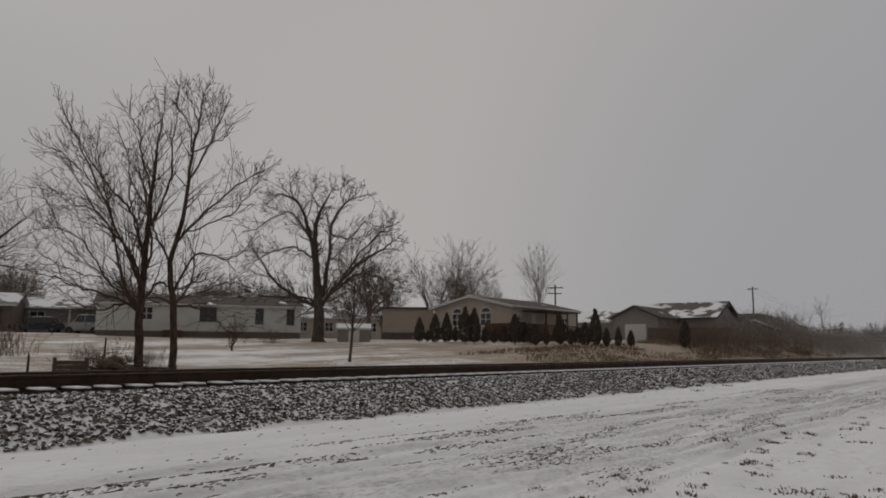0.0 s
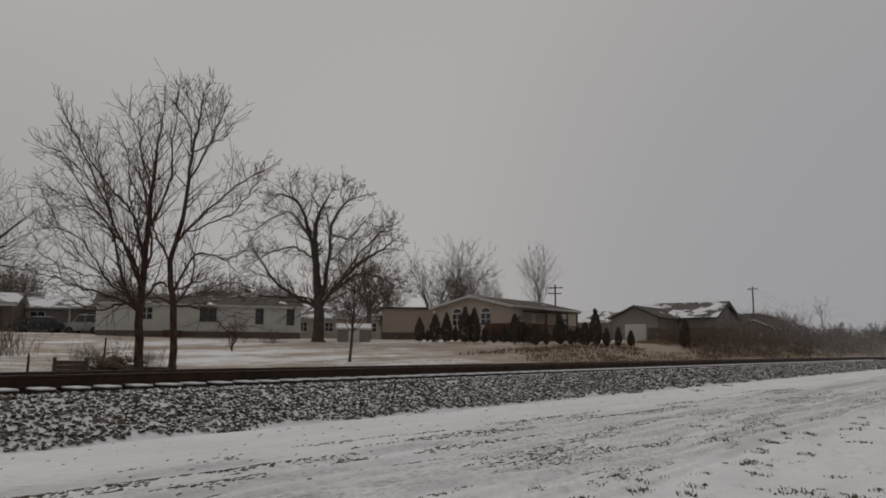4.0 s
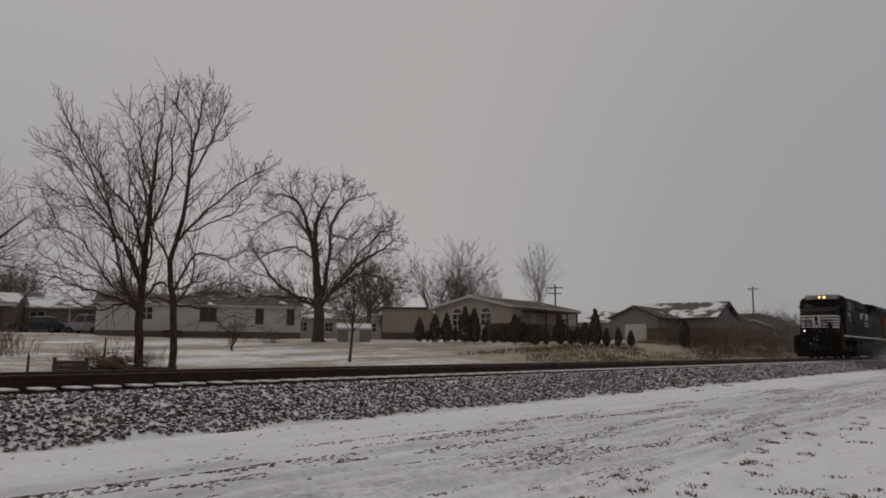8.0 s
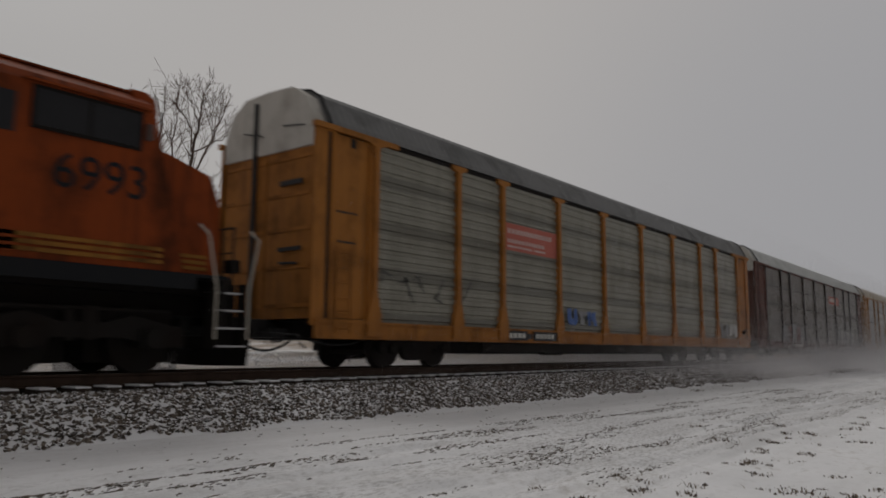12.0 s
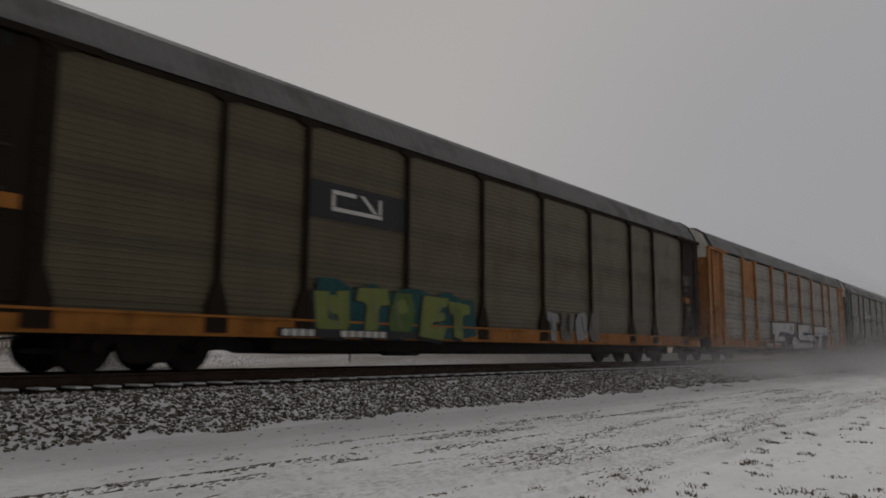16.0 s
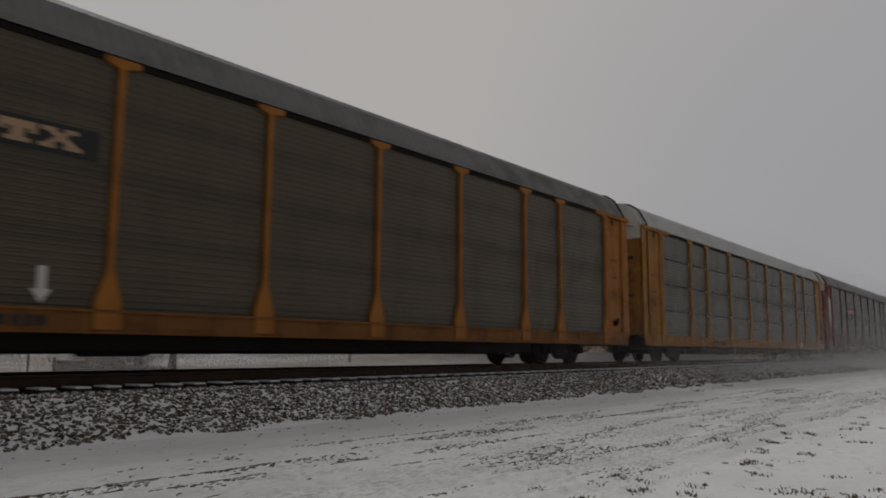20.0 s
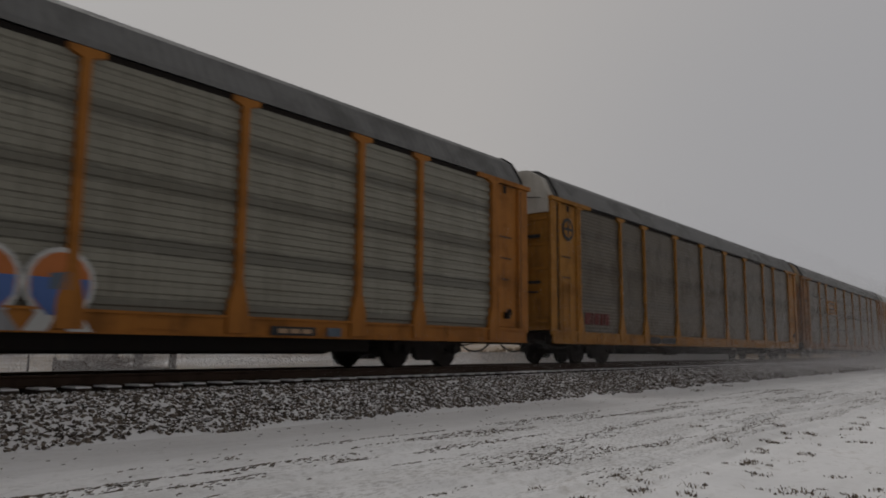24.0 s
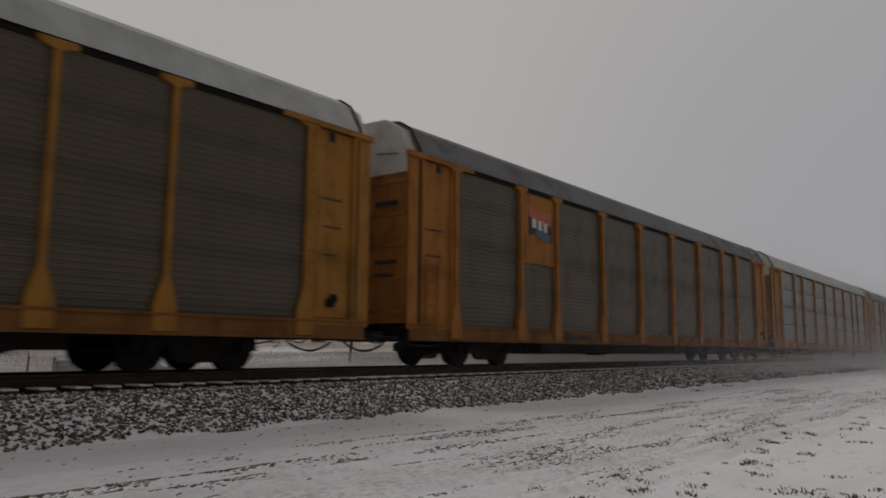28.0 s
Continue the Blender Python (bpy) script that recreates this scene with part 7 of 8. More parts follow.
def build_grass():
    rng = random.Random(13)

    def on_ground(x, y):
        return ground_z(x, y) + ruts(x, y)

    near = []
    for _ in range(330):
        x, y = rng.uniform(2.5, 26), rng.uniform(1.0, 4.6)
        if noise.noise((x * 0.6, y * 0.8, 20)) + 0.35 * noise.noise((x * 2.5, y * 2.5, 21)) < 0.16 + 0.2 * sstep(3.4, 4.6, y):
            continue
        near.append((x, y, on_ground(x, y), rng.uniform(0.5, 1.5)))
    blades("verge_grass", "dead grass and weeds poking through the snow", near, 0.016, 0.006, WEED, 1, 9, 0.08)
    clumps = []
    while len(clumps) < 75:
        x, y = 5.5 + 14 * rng.random() ** 1.3, rng.uniform(1.0, 4.3)
        if y < 4.0 - 0.06 * (x - 6) and noise.noise((x * 0.5, y * 0.7, 27)) + 0.3 * noise.noise((x * 2, y * 2, 28)) > -0.05:
            clumps.append((x, y, rng.choice((0.4, 0.5, 0.7, 0.9, 1.2))))
    for x, y, k in ((26.7, 8.6, 2.6), (22.8, 8.2, 1.8), (11.3, 3.67, 1.6), (11.0, 3.14, 1.5), (13.9, 3.2, 1.4), (11.2, 2.6, 1.2), (9.8, 3.0, 1.2), (9.2, 2.65, 1.3), (8.3, 2.15, 1.5), (7.3, 2.6, 0.9), (6.6, 2.8, 0.8), (7.7, 3.4, 0.7),
                    (7.5, 2.3, 0.9), (7.9, 1.6, 1.2), (9.6, 1.95, 0.9), (15.5, 2.85, 1.4), (27.7, 4.3, 3.0), (14.7, 3.9, 1.2), (12.9, 4.7, 1.1)):
        clumps.append((x, y, k))
    blades("weed_clump", "dark clumps of dead weeds in the snow", [(x, y, on_ground(x, y), k) for x, y, k in clumps], 0.035, 0.0075, WEED, 2, 22, 0.06)
    lumps = bmesh.new()
    for x, y, k in clumps:
        for _ in range(3):
            px, py = x + rng.gauss(0, 0.075) * k, y + rng.gauss(0, 0.05) * k
            r, z = rng.uniform(0.015, 0.04) * min(k, 1.5), on_ground(px, py)
            ring = [lumps.verts.new((px + r * 1.5 * math.cos(a) * rng.uniform(0.6, 1.2), py + r * math.sin(a) * rng.uniform(0.6, 1.2), z - 0.01)) for a in (0, 1.05, 2.1, 3.14, 4.2, 5.25)]
            top = lumps.verts.new((px, py, z + r * rng.uniform(0.4, 0.9)))
            for a, b in zip(ring, ring[1:] + ring[:1]):
                lumps.faces.new((a, b, top))
    tagged(part("soil_clods", lumps, DIRT), "dark clods of frozen soil breaking through the snow", "soil", kind="stuff")
    scraps = []

    def clear(x, y):
        return all(not -0.16 < y - ridge_y(x, r) < 0.10 for r in RIDGES[:2])

    while len(scraps) < 9000:
        x, y = 2.5 + 24 * rng.random() ** 1.35, rng.uniform(3.4, 7.1)
        v = noise.noise((x * 0.3, y * 2.6, 33)) + 0.5 * noise.noise((x * 1.1, y * 6, 35)) + 0.25 * noise.noise((x * 4, y * 12, 36))
        near_edge = min(abs(y - 0.24 - ridge_y(x, r)) for r in RIDGES[:2])
        if clear(x, y) and v + 0.3 * math.exp(-(near_edge / 0.12) ** 2) - 0.25 * sstep(5.6, 4.2, y + 0.15 * (x - 4)) > 0.1:
            scraps.append((x, y, on_ground(x, y)))
    for _ in range(260):
        x, y = rng.uniform(2.5, 30), rng.uniform(6.2, 9.2)
        scraps.append((x, y, on_ground(x, y)))
    litter("stalk_litter", "scraps of dead grass and stones along the snowy wheel tracks", scraps, 0.0125, LITTER, 8)
    yard = []
    for _ in range(2600):
        x = rng.uniform(20, 95)
        y = rng.uniform(16.2, 24 + 0.1 * x)
        if x < 34 and rng.random() < 0.75:
            continue
        if noise.noise((x * 0.08, y * 0.22, 40)) < -0.12:
            continue
        yard.append((x, y, ground_z(x, y), rng.uniform(0.6, 1.4)))
    blades("tall_dry_grass", "tall dry grass standing along the far side of the track", yard, 0.2, 0.016, GRASS, 4, 16, 0.4)


def evergreen_mesh(height, width, seed):
    """A dense flame-shaped crown made of many small upright sprays."""
    rng = random.Random(seed)
    verts, faces = [], []
    count = int(260 + 420 * height / 2.5)
    for _ in range(count):
        f = rng.random() ** 0.8
        prof = (0.55 + 0.45 * min(1, f / 0.25)) * (1 - max(0, (f - 0.3) / 0.7) ** 1.5)
        a = rng.uniform(0, 6.283)
        r = width / 2 * max(0.05, prof) * rng.uniform(0.72, 1.06)
        x, y, z = math.cos(a) * r, math.sin(a) * r, 0.08 + f * (height - 0.1)
        s = rng.uniform(0.07, 0.15) * (0.7 + 0.3 * height / 2.5)
        t = a + rng.uniform(-0.9, 0.9)
        u = Vector((-math.sin(t), math.cos(t), 0)) * s * 0.6
        up = Vector((math.cos(a) * 0.35, math.sin(a) * 0.35, 1)).normalized() * s * rng.uniform(1.2, 2.0)
        o = Vector((x, y, z))
        n = len(verts)
        verts += [tuple(o - u), tuple(o + u), tuple(o + up + u * 0.25), tuple(o + up * 1.15), tuple(o + up - u * 0.25), tuple(o + Vector((-math.cos(a), -math.sin(a), 0.3)) * s * 0.9)]
        faces += [(n, n + 1, n + 2, n + 3, n + 4), (n, n + 5, n + 1), (n + 1, n + 5, n + 3), (n + 5, n, n + 3)]
    return data_mesh("crown", verts, faces, CEDAR)


def build_evergreens():
    rows = ((49.1, 41.3, 2.0, 0.8), (50.8, 41.8, 0.9, 0.45), (50.1, 40.4, 2.3, 0.9), (50.9, 39.8, 2.4, 0.85), (52.8, 40.3, 1.3, 0.45), (51.0, 37.9, 2.9, 1.05), (51.6, 37.4, 2.8, 1.0), (52.3, 36.8, 1.2, 0.55),
            (52.8, 36.2, 1.1, 0.55), (53.4, 35.6, 1.3, 0.8), (52.0, 33.6, 2.3, 1.1), (54.5, 34.3, 1.7, 1.1), (51.1, 31.1, 1.3, 0.6), (51.7, 30.5, 1.3, 0.45), (53.3, 30.2, 2.4, 0.9), (52.9, 29.0, 1.2, 0.45),
            (52.6, 27.6, 1.7, 0.85), (52.4, 26.6, 2.7, 0.85), (52.8, 25.9, 1.3, 0.5), (54.0, 25.5, 1.4, 0.45), (55.4, 25.1, 1.2, 0.5), (62.0, 23.3, 2.4, 0.8))
    for i, (x, y, h, w) in enumerate(rows):
        size = "tall" if h > 2 else "small"
        ob = thing("evergreen", f"{size} dark conical evergreen planted in the snowy yard", "evergreen", pose(x, y, ground_z(x, y)), "row of evergreens")
        mesh_part("crown", evergreen_mesh(h, w * 1.1, 200 + i), ob)
        bm = bmesh.new()
        rod(bm, (0, 0, -0.1), (0, 0, h * 0.5), 0.05, 7, 0.02)
        part("trunk", bm, BARK, ob)
    # denser dark shrubs before the porch
    for i, (x, y, h, w) in enumerate(((52.9, 33.0, 1.4, 1.1), (54.6, 33.3, 1.5, 1.2), (55.2, 29.6, 1.3, 0.9))):
        ob = thing("evergreen", "dark rounded evergreen shrub beside the porch", "evergreen", pose(x, y, ground_z(x, y)), "row of evergreens")
        mesh_part("crown", evergreen_mesh(h, w * 1.2, 240 + i), ob)


build_trees()
build_brush()
build_grass()
build_evergreens()


# ---- houses ----
SIDING_WHITE = make_siding("siding_white", (0.60, 0.595, 0.57))
SIDING_TAN = make_siding("siding_tan", (0.46, 0.395, 0.33))
SIDING_CREAM = make_siding("siding_cream", (0.48, 0.43, 0.35))
SIDING_BROWN = make_siding("siding_brown", (0.15, 0.115, 0.095))
SIDING_GREY = make_siding("siding_grey", (0.27, 0.24, 0.22))
ROOF_BROWN = make_shingle("shingle_brown", (0.12, 0.10, 0.088), 0.62)
ROOF_SNOWY = make_shingle("shingle_snowy", (0.14, 0.12, 0.11), 0.47, 0.3)
ROOF_WHITE_SNOW = make_shingle("shingle_under_snow", (0.2, 0.19, 0.18), 0.44, 0.5)
# distant roof, its brown paled in the colour for haze
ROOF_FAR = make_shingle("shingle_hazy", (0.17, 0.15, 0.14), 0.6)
TRIM = plain("white_trim", (0.62, 0.605, 0.58), 0.6)
TRIM_DARK = plain("dark_trim", (0.08, 0.07, 0.062), 0.7)
PANE = glass("house_pane", (0.035, 0.037, 0.04))
DECK = paint("deck_wood", (0.115, 0.062, 0.043), (0.07, 0.05, 0.04), 0.4, 0.8)
FENCE = paint("fence_wood", (0.135, 0.10, 0.08), (0.06, 0.05, 0.042), 0.5, 0.85)


def window(house, u, v, z, w, h, face, arched=False, trim=None, shutters=False):
    """A framed window proud of a wall. face: the wall's outward direction, 'x-', 'y-' or 'y+'."""
    def slab(a0, a1, z0, z1, d0, d1):
        if face == "y-":
            return (a0, a1, v - d1, v - d0, z0, z1)
        if face == "y+":
            return (a0, a1, v + d0, v + d1, z0, z1)
        return (v - d1, v - d0, a0, a1, z0, z1)
    t = 0.07
    win = part("window", boxes(slab(u, u + w, z, z + h, 0, 0.045)), trim or TRIM, house)
    part("pane", boxes(slab(u + t, u + w - t, z + t, z + h - t, 0.04, 0.052)), PANE, win)
    part("mullion", boxes(slab(u + w / 2 - 0.03, u + w / 2 + 0.03, z, z + h, 0.046, 0.062)), trim or TRIM, win)
    part("transom", boxes(slab(u, u + w, z + h / 2 - 0.025, z + h / 2 + 0.025, 0.046, 0.06)), trim or TRIM, win)
    part("sill", boxes(slab(u - 0.05, u + w + 0.05, z - 0.06, z, 0, 0.1)), trim or TRIM, win)
    if arched:
        n = 8
        pts = [(u + w / 2 + (w / 2) * math.cos(math.pi * k / n), z + h + 0.04 + (w * 0.42) * math.sin(math.pi * k / n)) for k in range(n + 1)]
        bm = bmesh.new()
        if face == "x-":
            prism_x(bm, pts, v - 0.06, v)
        else:
            prism_y(bm, pts, v - 0.06, v)
        part("arch", bm, trim or TRIM, win)
        pts = [(u + w / 2 + (w * 0.4) * math.cos(math.pi * k / n), z + h + 0.08 + (w * 0.3) * math.sin(math.pi * k / n)) for k in range(n + 1)]
        bm = bmesh.new()
        if face == "x-":
            prism_x(bm, pts, v - 0.072, v - 0.05)
        else:
            prism_y(bm, pts, v - 0.072, v - 0.05)
        part("pane", bm, PANE, win)
    if shutters:
        for a in (u - 0.38, u + w + 0.06):
            part("shutter", boxes(slab(a, a + 0.32, z, z + h, 0, 0.04)), TRIM_DARK, win)


def gable_body(house, L, W, wall, rise, siding, roof, over=0.35, skirt=0.0, skirt_mat=None, fascia=None):
    """Walls and a gabled roof: the ridge runs along x, x from 0 to L, y from 0 to W."""
    t = 0.16
    if skirt:
        part("foundation", boxes((0.04, L - 0.04, 0.04, W - 0.04, -0.5, skirt)), skirt_mat or TRIM_DARK, house)
    part("wall", boxes((0, L, 0, t, skirt, wall)), siding, house)
    part("wall", boxes((0, L, W - t, W, skirt, wall)), siding, house)
    for x in (0.0, L - t):
        bm = bmesh.new()
        prism_x(bm, [(t, skirt), (W - t, skirt), (W - t, wall), (W / 2, wall + rise * (1 - 2 * t / W)), (t, wall)], x, x + t)
        part("wall", bm, siding, house)
    s = rise / (W / 2)
    for side in (0, 1):
        bm = bmesh.new()
        e = -over
        pts = [(e, wall + s * e), (W / 2, wall + rise), (W / 2, wall + rise + 0.14), (e, wall + s * e + 0.14)]
        if side:
            pts = [(W - y, z) for y, z in pts][::-1]
        prism_x(bm, pts, -over, L + over)
        part("roof", bm, roof, house)
        bm = bmesh.new()
        pts = [(e, wall + s * e - 0.10), (W / 2, wall + rise - 0.10), (W / 2, wall + rise + 0.15), (e, wall + s * e + 0.15)]
        if side:
            pts = [(W - y, z) for y, z in pts][::-1]
        prism_x(bm, pts, -over - 0.05, -over - 0.002)
        part("bargeboard", bm, fascia or TRIM, house)
        y0, y1 = (-over - 0.05, -over - 0.002) if not side else (W + over + 0.002, W + over + 0.05)
        part("gutter", boxes((-over, L + over, y0, y1, wall - s * over - 0.02, wall - s * over + 0.13)), fascia or TRIM, house)


def build_houses():
    # tan double-wide home whose gable looks along the track
    h = thing("house", "tan single-storey house with arched gable windows and porch", "house", pose(60.6, 39.5, 1.0))
    gable_body(h, 12.8, 9.5, 3.6, 1.05, SIDING_TAN, ROOF_BROWN, 0.4, 0.7, SIDING_BROWN)
    for u in (2.35, 5.85):
        window(h, u, 0.0, 1.75, 1.3, 1.25, "x-", arched=True)
    window(h, 1.0, 0.0, 1.6, 1.0, 1.2, "y-")
    window(h, 9.6, 0.0, 1.7, 0.9, 1.1, "y-", shutters=True)
    part("porch_door", boxes((3.4, 4.3, -0.06, 0.0, 0.9, 2.95)), TRIM, h, "white front door")
    # porch deck along the side
    part("deck_floor", boxes((2.0, 8.4, -2.6, -0.02, 0.72, 0.85)), DECK, h)
    for x in (2.1, 4.1, 6.2, 8.2):
        part("deck_post", boxes((x, x + 0.12, -2.55, -2.43, -0.3, 3.1)), DECK, h)
    part("deck_roof", boxes((1.8, 8.6, -2.75, 0.0, 3.12, 3.24)), ROOF_BROWN, h)
    for i in range(30):
        x = 2.2 + i * 0.205
        part("baluster", boxes((x, x + 0.05, -2.5, -2.46, 0.85, 1.75)), DECK, h)
    part("deck_rail", boxes((2.1, 8.3, -2.54, -2.42, 1.75, 1.83)), DECK, h)
    part("lattice", boxes((2.1, 8.3, -2.5, -2.46, -0.3, 0.72)), DECK, h)
    part("deck_floor", boxes((-2.6, 1.96, -2.6, -0.42, 0.72, 0.85), (-2.6, -0.42, -0.41, 1.3, 0.72, 0.85)), DECK, h)
    for i in range(22):
        y = -2.6 + i * 0.178
        part("board", boxes((-2.64, -2.6, y, y + 0.15, 0.75, 1.85 + 0.02 * math.sin(i * 2.1))), DECK, h)
        x = -2.55 + i * 0.2
        part("board", boxes((x, x + 0.165, -2.65, -2.61, 0.75, 1.85 + 0.02 * math.cos(i * 1.7))), DECK, h)
    for x, y in ((-2.6, -2.6), (-2.6, 1.2), (1.8, -2.6)):
        part("deck_post", boxes((x + 0.02, x + 0.14, y + 0.02, y + 0.14, -0.3, 2.0)), DECK, h)
    # white mobile home
    h = thing("mobile_home", "long white mobile home with a low dark roof", "house", pose(33.2, 65.1, 1.35, 0, 0, -31.5))
    gable_body(h, 18.0, 6.0, 2.95, 0.95, SIDING_WHITE, ROOF_BROWN, 0.25, 0.55, SIDING_BROWN, TRIM)
    window(h, 8.7, 0.0, 1.5, 1.5, 1.25, "y-", trim=TRIM_DARK)
    window(h, 13.7, 0.0, 1.35, 0.75, 1.4, "y-", trim=TRIM_DARK, shutters=False)
    window(h, 16.6, 0.0, 1.3, 0.75, 1.45, "y-", trim=TRIM_DARK)
    window(h, 3.6, 0.0, 1.5, 1.1, 1.2, "y-", trim=TRIM)
    part("roof_vent", boxes((12.2, 12.55, 2.6, 2.95, 3.4, 4.1)), TRIM_DARK, h)
    part("step_rail", boxes((5.6, 7.2, -1.2, -0.02, -0.3, 0.6)), DECK, h)
    # low house with a carport behind parked cars
    h = thing("house", "low pale house with a snow-covered roof", "house", pose(31.9, 78.3, 1.75, 0, 0, -38))
    gable_body(h, 9.2, 7.5, 2.5, 1.2, SIDING_GREY, ROOF_WHITE_SNOW, 0.4, 0.0)
    window(h, 1.3, 0.0, 1.0, 1.4, 1.1, "y-")
    window(h, 6.4, 0.0, 1.0, 1.2, 1.1, "y-")
    part("carport_roof", boxes((5.4, 9.6, -3.6, -0.45, 2.28, 2.46)), TRIM, h, "white-edged flat carport roof")
    for x in (5.6, 9.3):
        part("carport_post", boxes((x, x + 0.12, -3.5, -3.38, -0.4, 2.28)), TRIM, h)
    h = thing("garage", "dark brown garage with snow on its roof", "garage", pose(23.2, 77.3, 1.8, 0, 0, -33))
    gable_body(h, 7.6, 6.0, 2.4, 1.1, SIDING_BROWN, ROOF_WHITE_SNOW, 0.4, 0.0)
    part("garage_door", boxes((4.2, 6.8, -0.05, 0.0, 0.05, 2.1)), TRIM_DARK, h)
    # small shed under the old tree
    h = thing("shed", "small pale garden shed beside the old tree", "shed", pose(44.0, 45.9, 0.9, 0, 0, -45))
    gable_body(h, 2.7, 1.9, 1.15, 0.35, SIDING_GREY, ROOF_WHITE_SNOW, 0.1)
    part("shed_door", boxes((0.9, 1.8, -0.04, 0.0, 0.02, 1.05)), TRIM, h)
    # cream house seen beyond the shed
    h = thing("house", "cream house half hidden behind the trees", "house", pose(60.6, 75.1, 1.55, 0, 0, -45))
    gable_body(h, 14.2, 7.0, 2.7, 1.5, SIDING_CREAM, ROOF_WHITE_SNOW, 0.35)
    for u in (1.2, 3.4, 6.6, 8.8, 12.0):
        window(h, u, 0.0, 0.95, 1.1, 1.2, "y-")
    # plain tan annex
    h = thing("house", "plain tan flat-roofed house with a brown base", "house", pose(58.6, 54.4, 1.35, 0, 0, -49))
    gable_body(h, 5.4, 7.0, 3.3, 0.25, SIDING_TAN, ROOF_BROWN, 0.2, 0.8, SIDING_BROWN, TRIM_DARK)
    # house with a garage wing
    h = thing("house", "brown house with a garage wing and patchy snowy roof", "house", pose(101.5, 31.2, 1.5, 0, 0, 90))
    gable_body(h, 11.0, 8.5, 3.15, 1.95, SIDING_GREY, ROOF_SNOWY, 0.5, 0.0, None, TRIM_DARK)
    window(h, 5.0, 8.5, 1.0, 1.4, 1.2, "y+")
    g = thing("garage", "garage wing with a white door and brown roof", "garage", pose(87.0, 35.9, 1.5))
    gable_body(g, 8.0, 5.8, 3.0, 1.3, SIDING_GREY, ROOF_BROWN, 0.45, 0.0, None, TRIM_DARK)
    part("garage_door", boxes((-0.06, 0.0, 1.55, 4.25, 0.02, 2.15)), TRIM, g, "white garage door")
    # next house down the line
    h = thing("house", "grey house with a hipped dark roof behind brush", "house", pose(121.0, 27.5, 1.3, 0, 0, 90))
    part("wall", boxes((0, 11.5, 0, 9.0, 0, 2.9)), SIDING_GREY, h)
    a, b, c, d = (-0.5, -0.5, 2.75), (12.0, -0.5, 2.75), (12.0, 9.5, 2.75), (-0.5, 9.5, 2.75)
    e, f = (4.6, 4.5, 4.75), (9.6, 4.5, 4.75)
    for pts in ((a, b, f, e), (b, c, f), (c, d, e, f), (d, a, e)):
        bm = bmesh.new()
        top = bm.faces.new([bm.verts.new(p) for p in pts])
        bmesh.ops.solidify(bm, geom=[top], thickness=-0.12)
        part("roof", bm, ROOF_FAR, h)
    h = thing("shed", "low shed with a snow-dusted gabled roof", "shed", pose(100.0, 26.4, 1.1))
    gable_body(h, 5.0, 4.2, 2.2, 0.9, SIDING_GREY, ROOF_SNOWY, 0.35, 0.0, None, TRIM_DARK)
    # pale long roof far behind
    h = thing("house", "distant pale house with a snowy roof", "house", pose(104.0, 47.0, 1.6, 0, 0, 90))
    gable_body(h, 12.0, 8.0, 2.8, 1.5, SIDING_GREY, ROOF_WHITE_SNOW, 0.4)
    # board fence
    f = thing("board_fence", "weathered brown board fence behind snowy grass", "fence", pose(84.5, 36.2, 1.25, 0, 0, -64))
    for i in range(64):
        part("board", boxes((i * 0.15, i * 0.15 + 0.135, -0.012, 0.012, -0.2, 1.85 + 0.03 * math.sin(i * 1.7))), FENCE, f)
    for z in (0.4, 1.5):
        part("fence_rail", boxes((0, 9.6, 0.014, 0.06, z, z + 0.09)), FENCE, f)


def utility_pole(x, y, top, arm, turn):
    z = ground_z(x, y)
    p = thing("utility_pole", "wooden utility pole with a crossarm", "utility pole", pose(x, y, z, 0, 0, turn), "utility poles")
    bm = bmesh.new()
    rod(bm, (0, 0, -0.3), (0, 0, top - z), 0.16, 10, 0.11)
    part("pole", bm, BARK, p)
    part("crossarm", boxes((-arm, arm, -0.16, -0.06, top - z - 0.5, top - z - 0.36)), BARK, p)
    if arm > 1.2:
        part("crossarm", boxes((-arm * 0.8, arm * 0.8, -0.16, -0.06, top - z - 1.4, top - z - 1.26)), BARK, p)
    for s in (-0.9, -0.45, 0.45, 0.9):
        bm = bmesh.new()
        rod(bm, (arm * s, -0.11, top - z - 0.36), (arm * s, -0.11, top - z - 0.2), 0.05, 7)
        part("insulator", bm, TRIM, p)


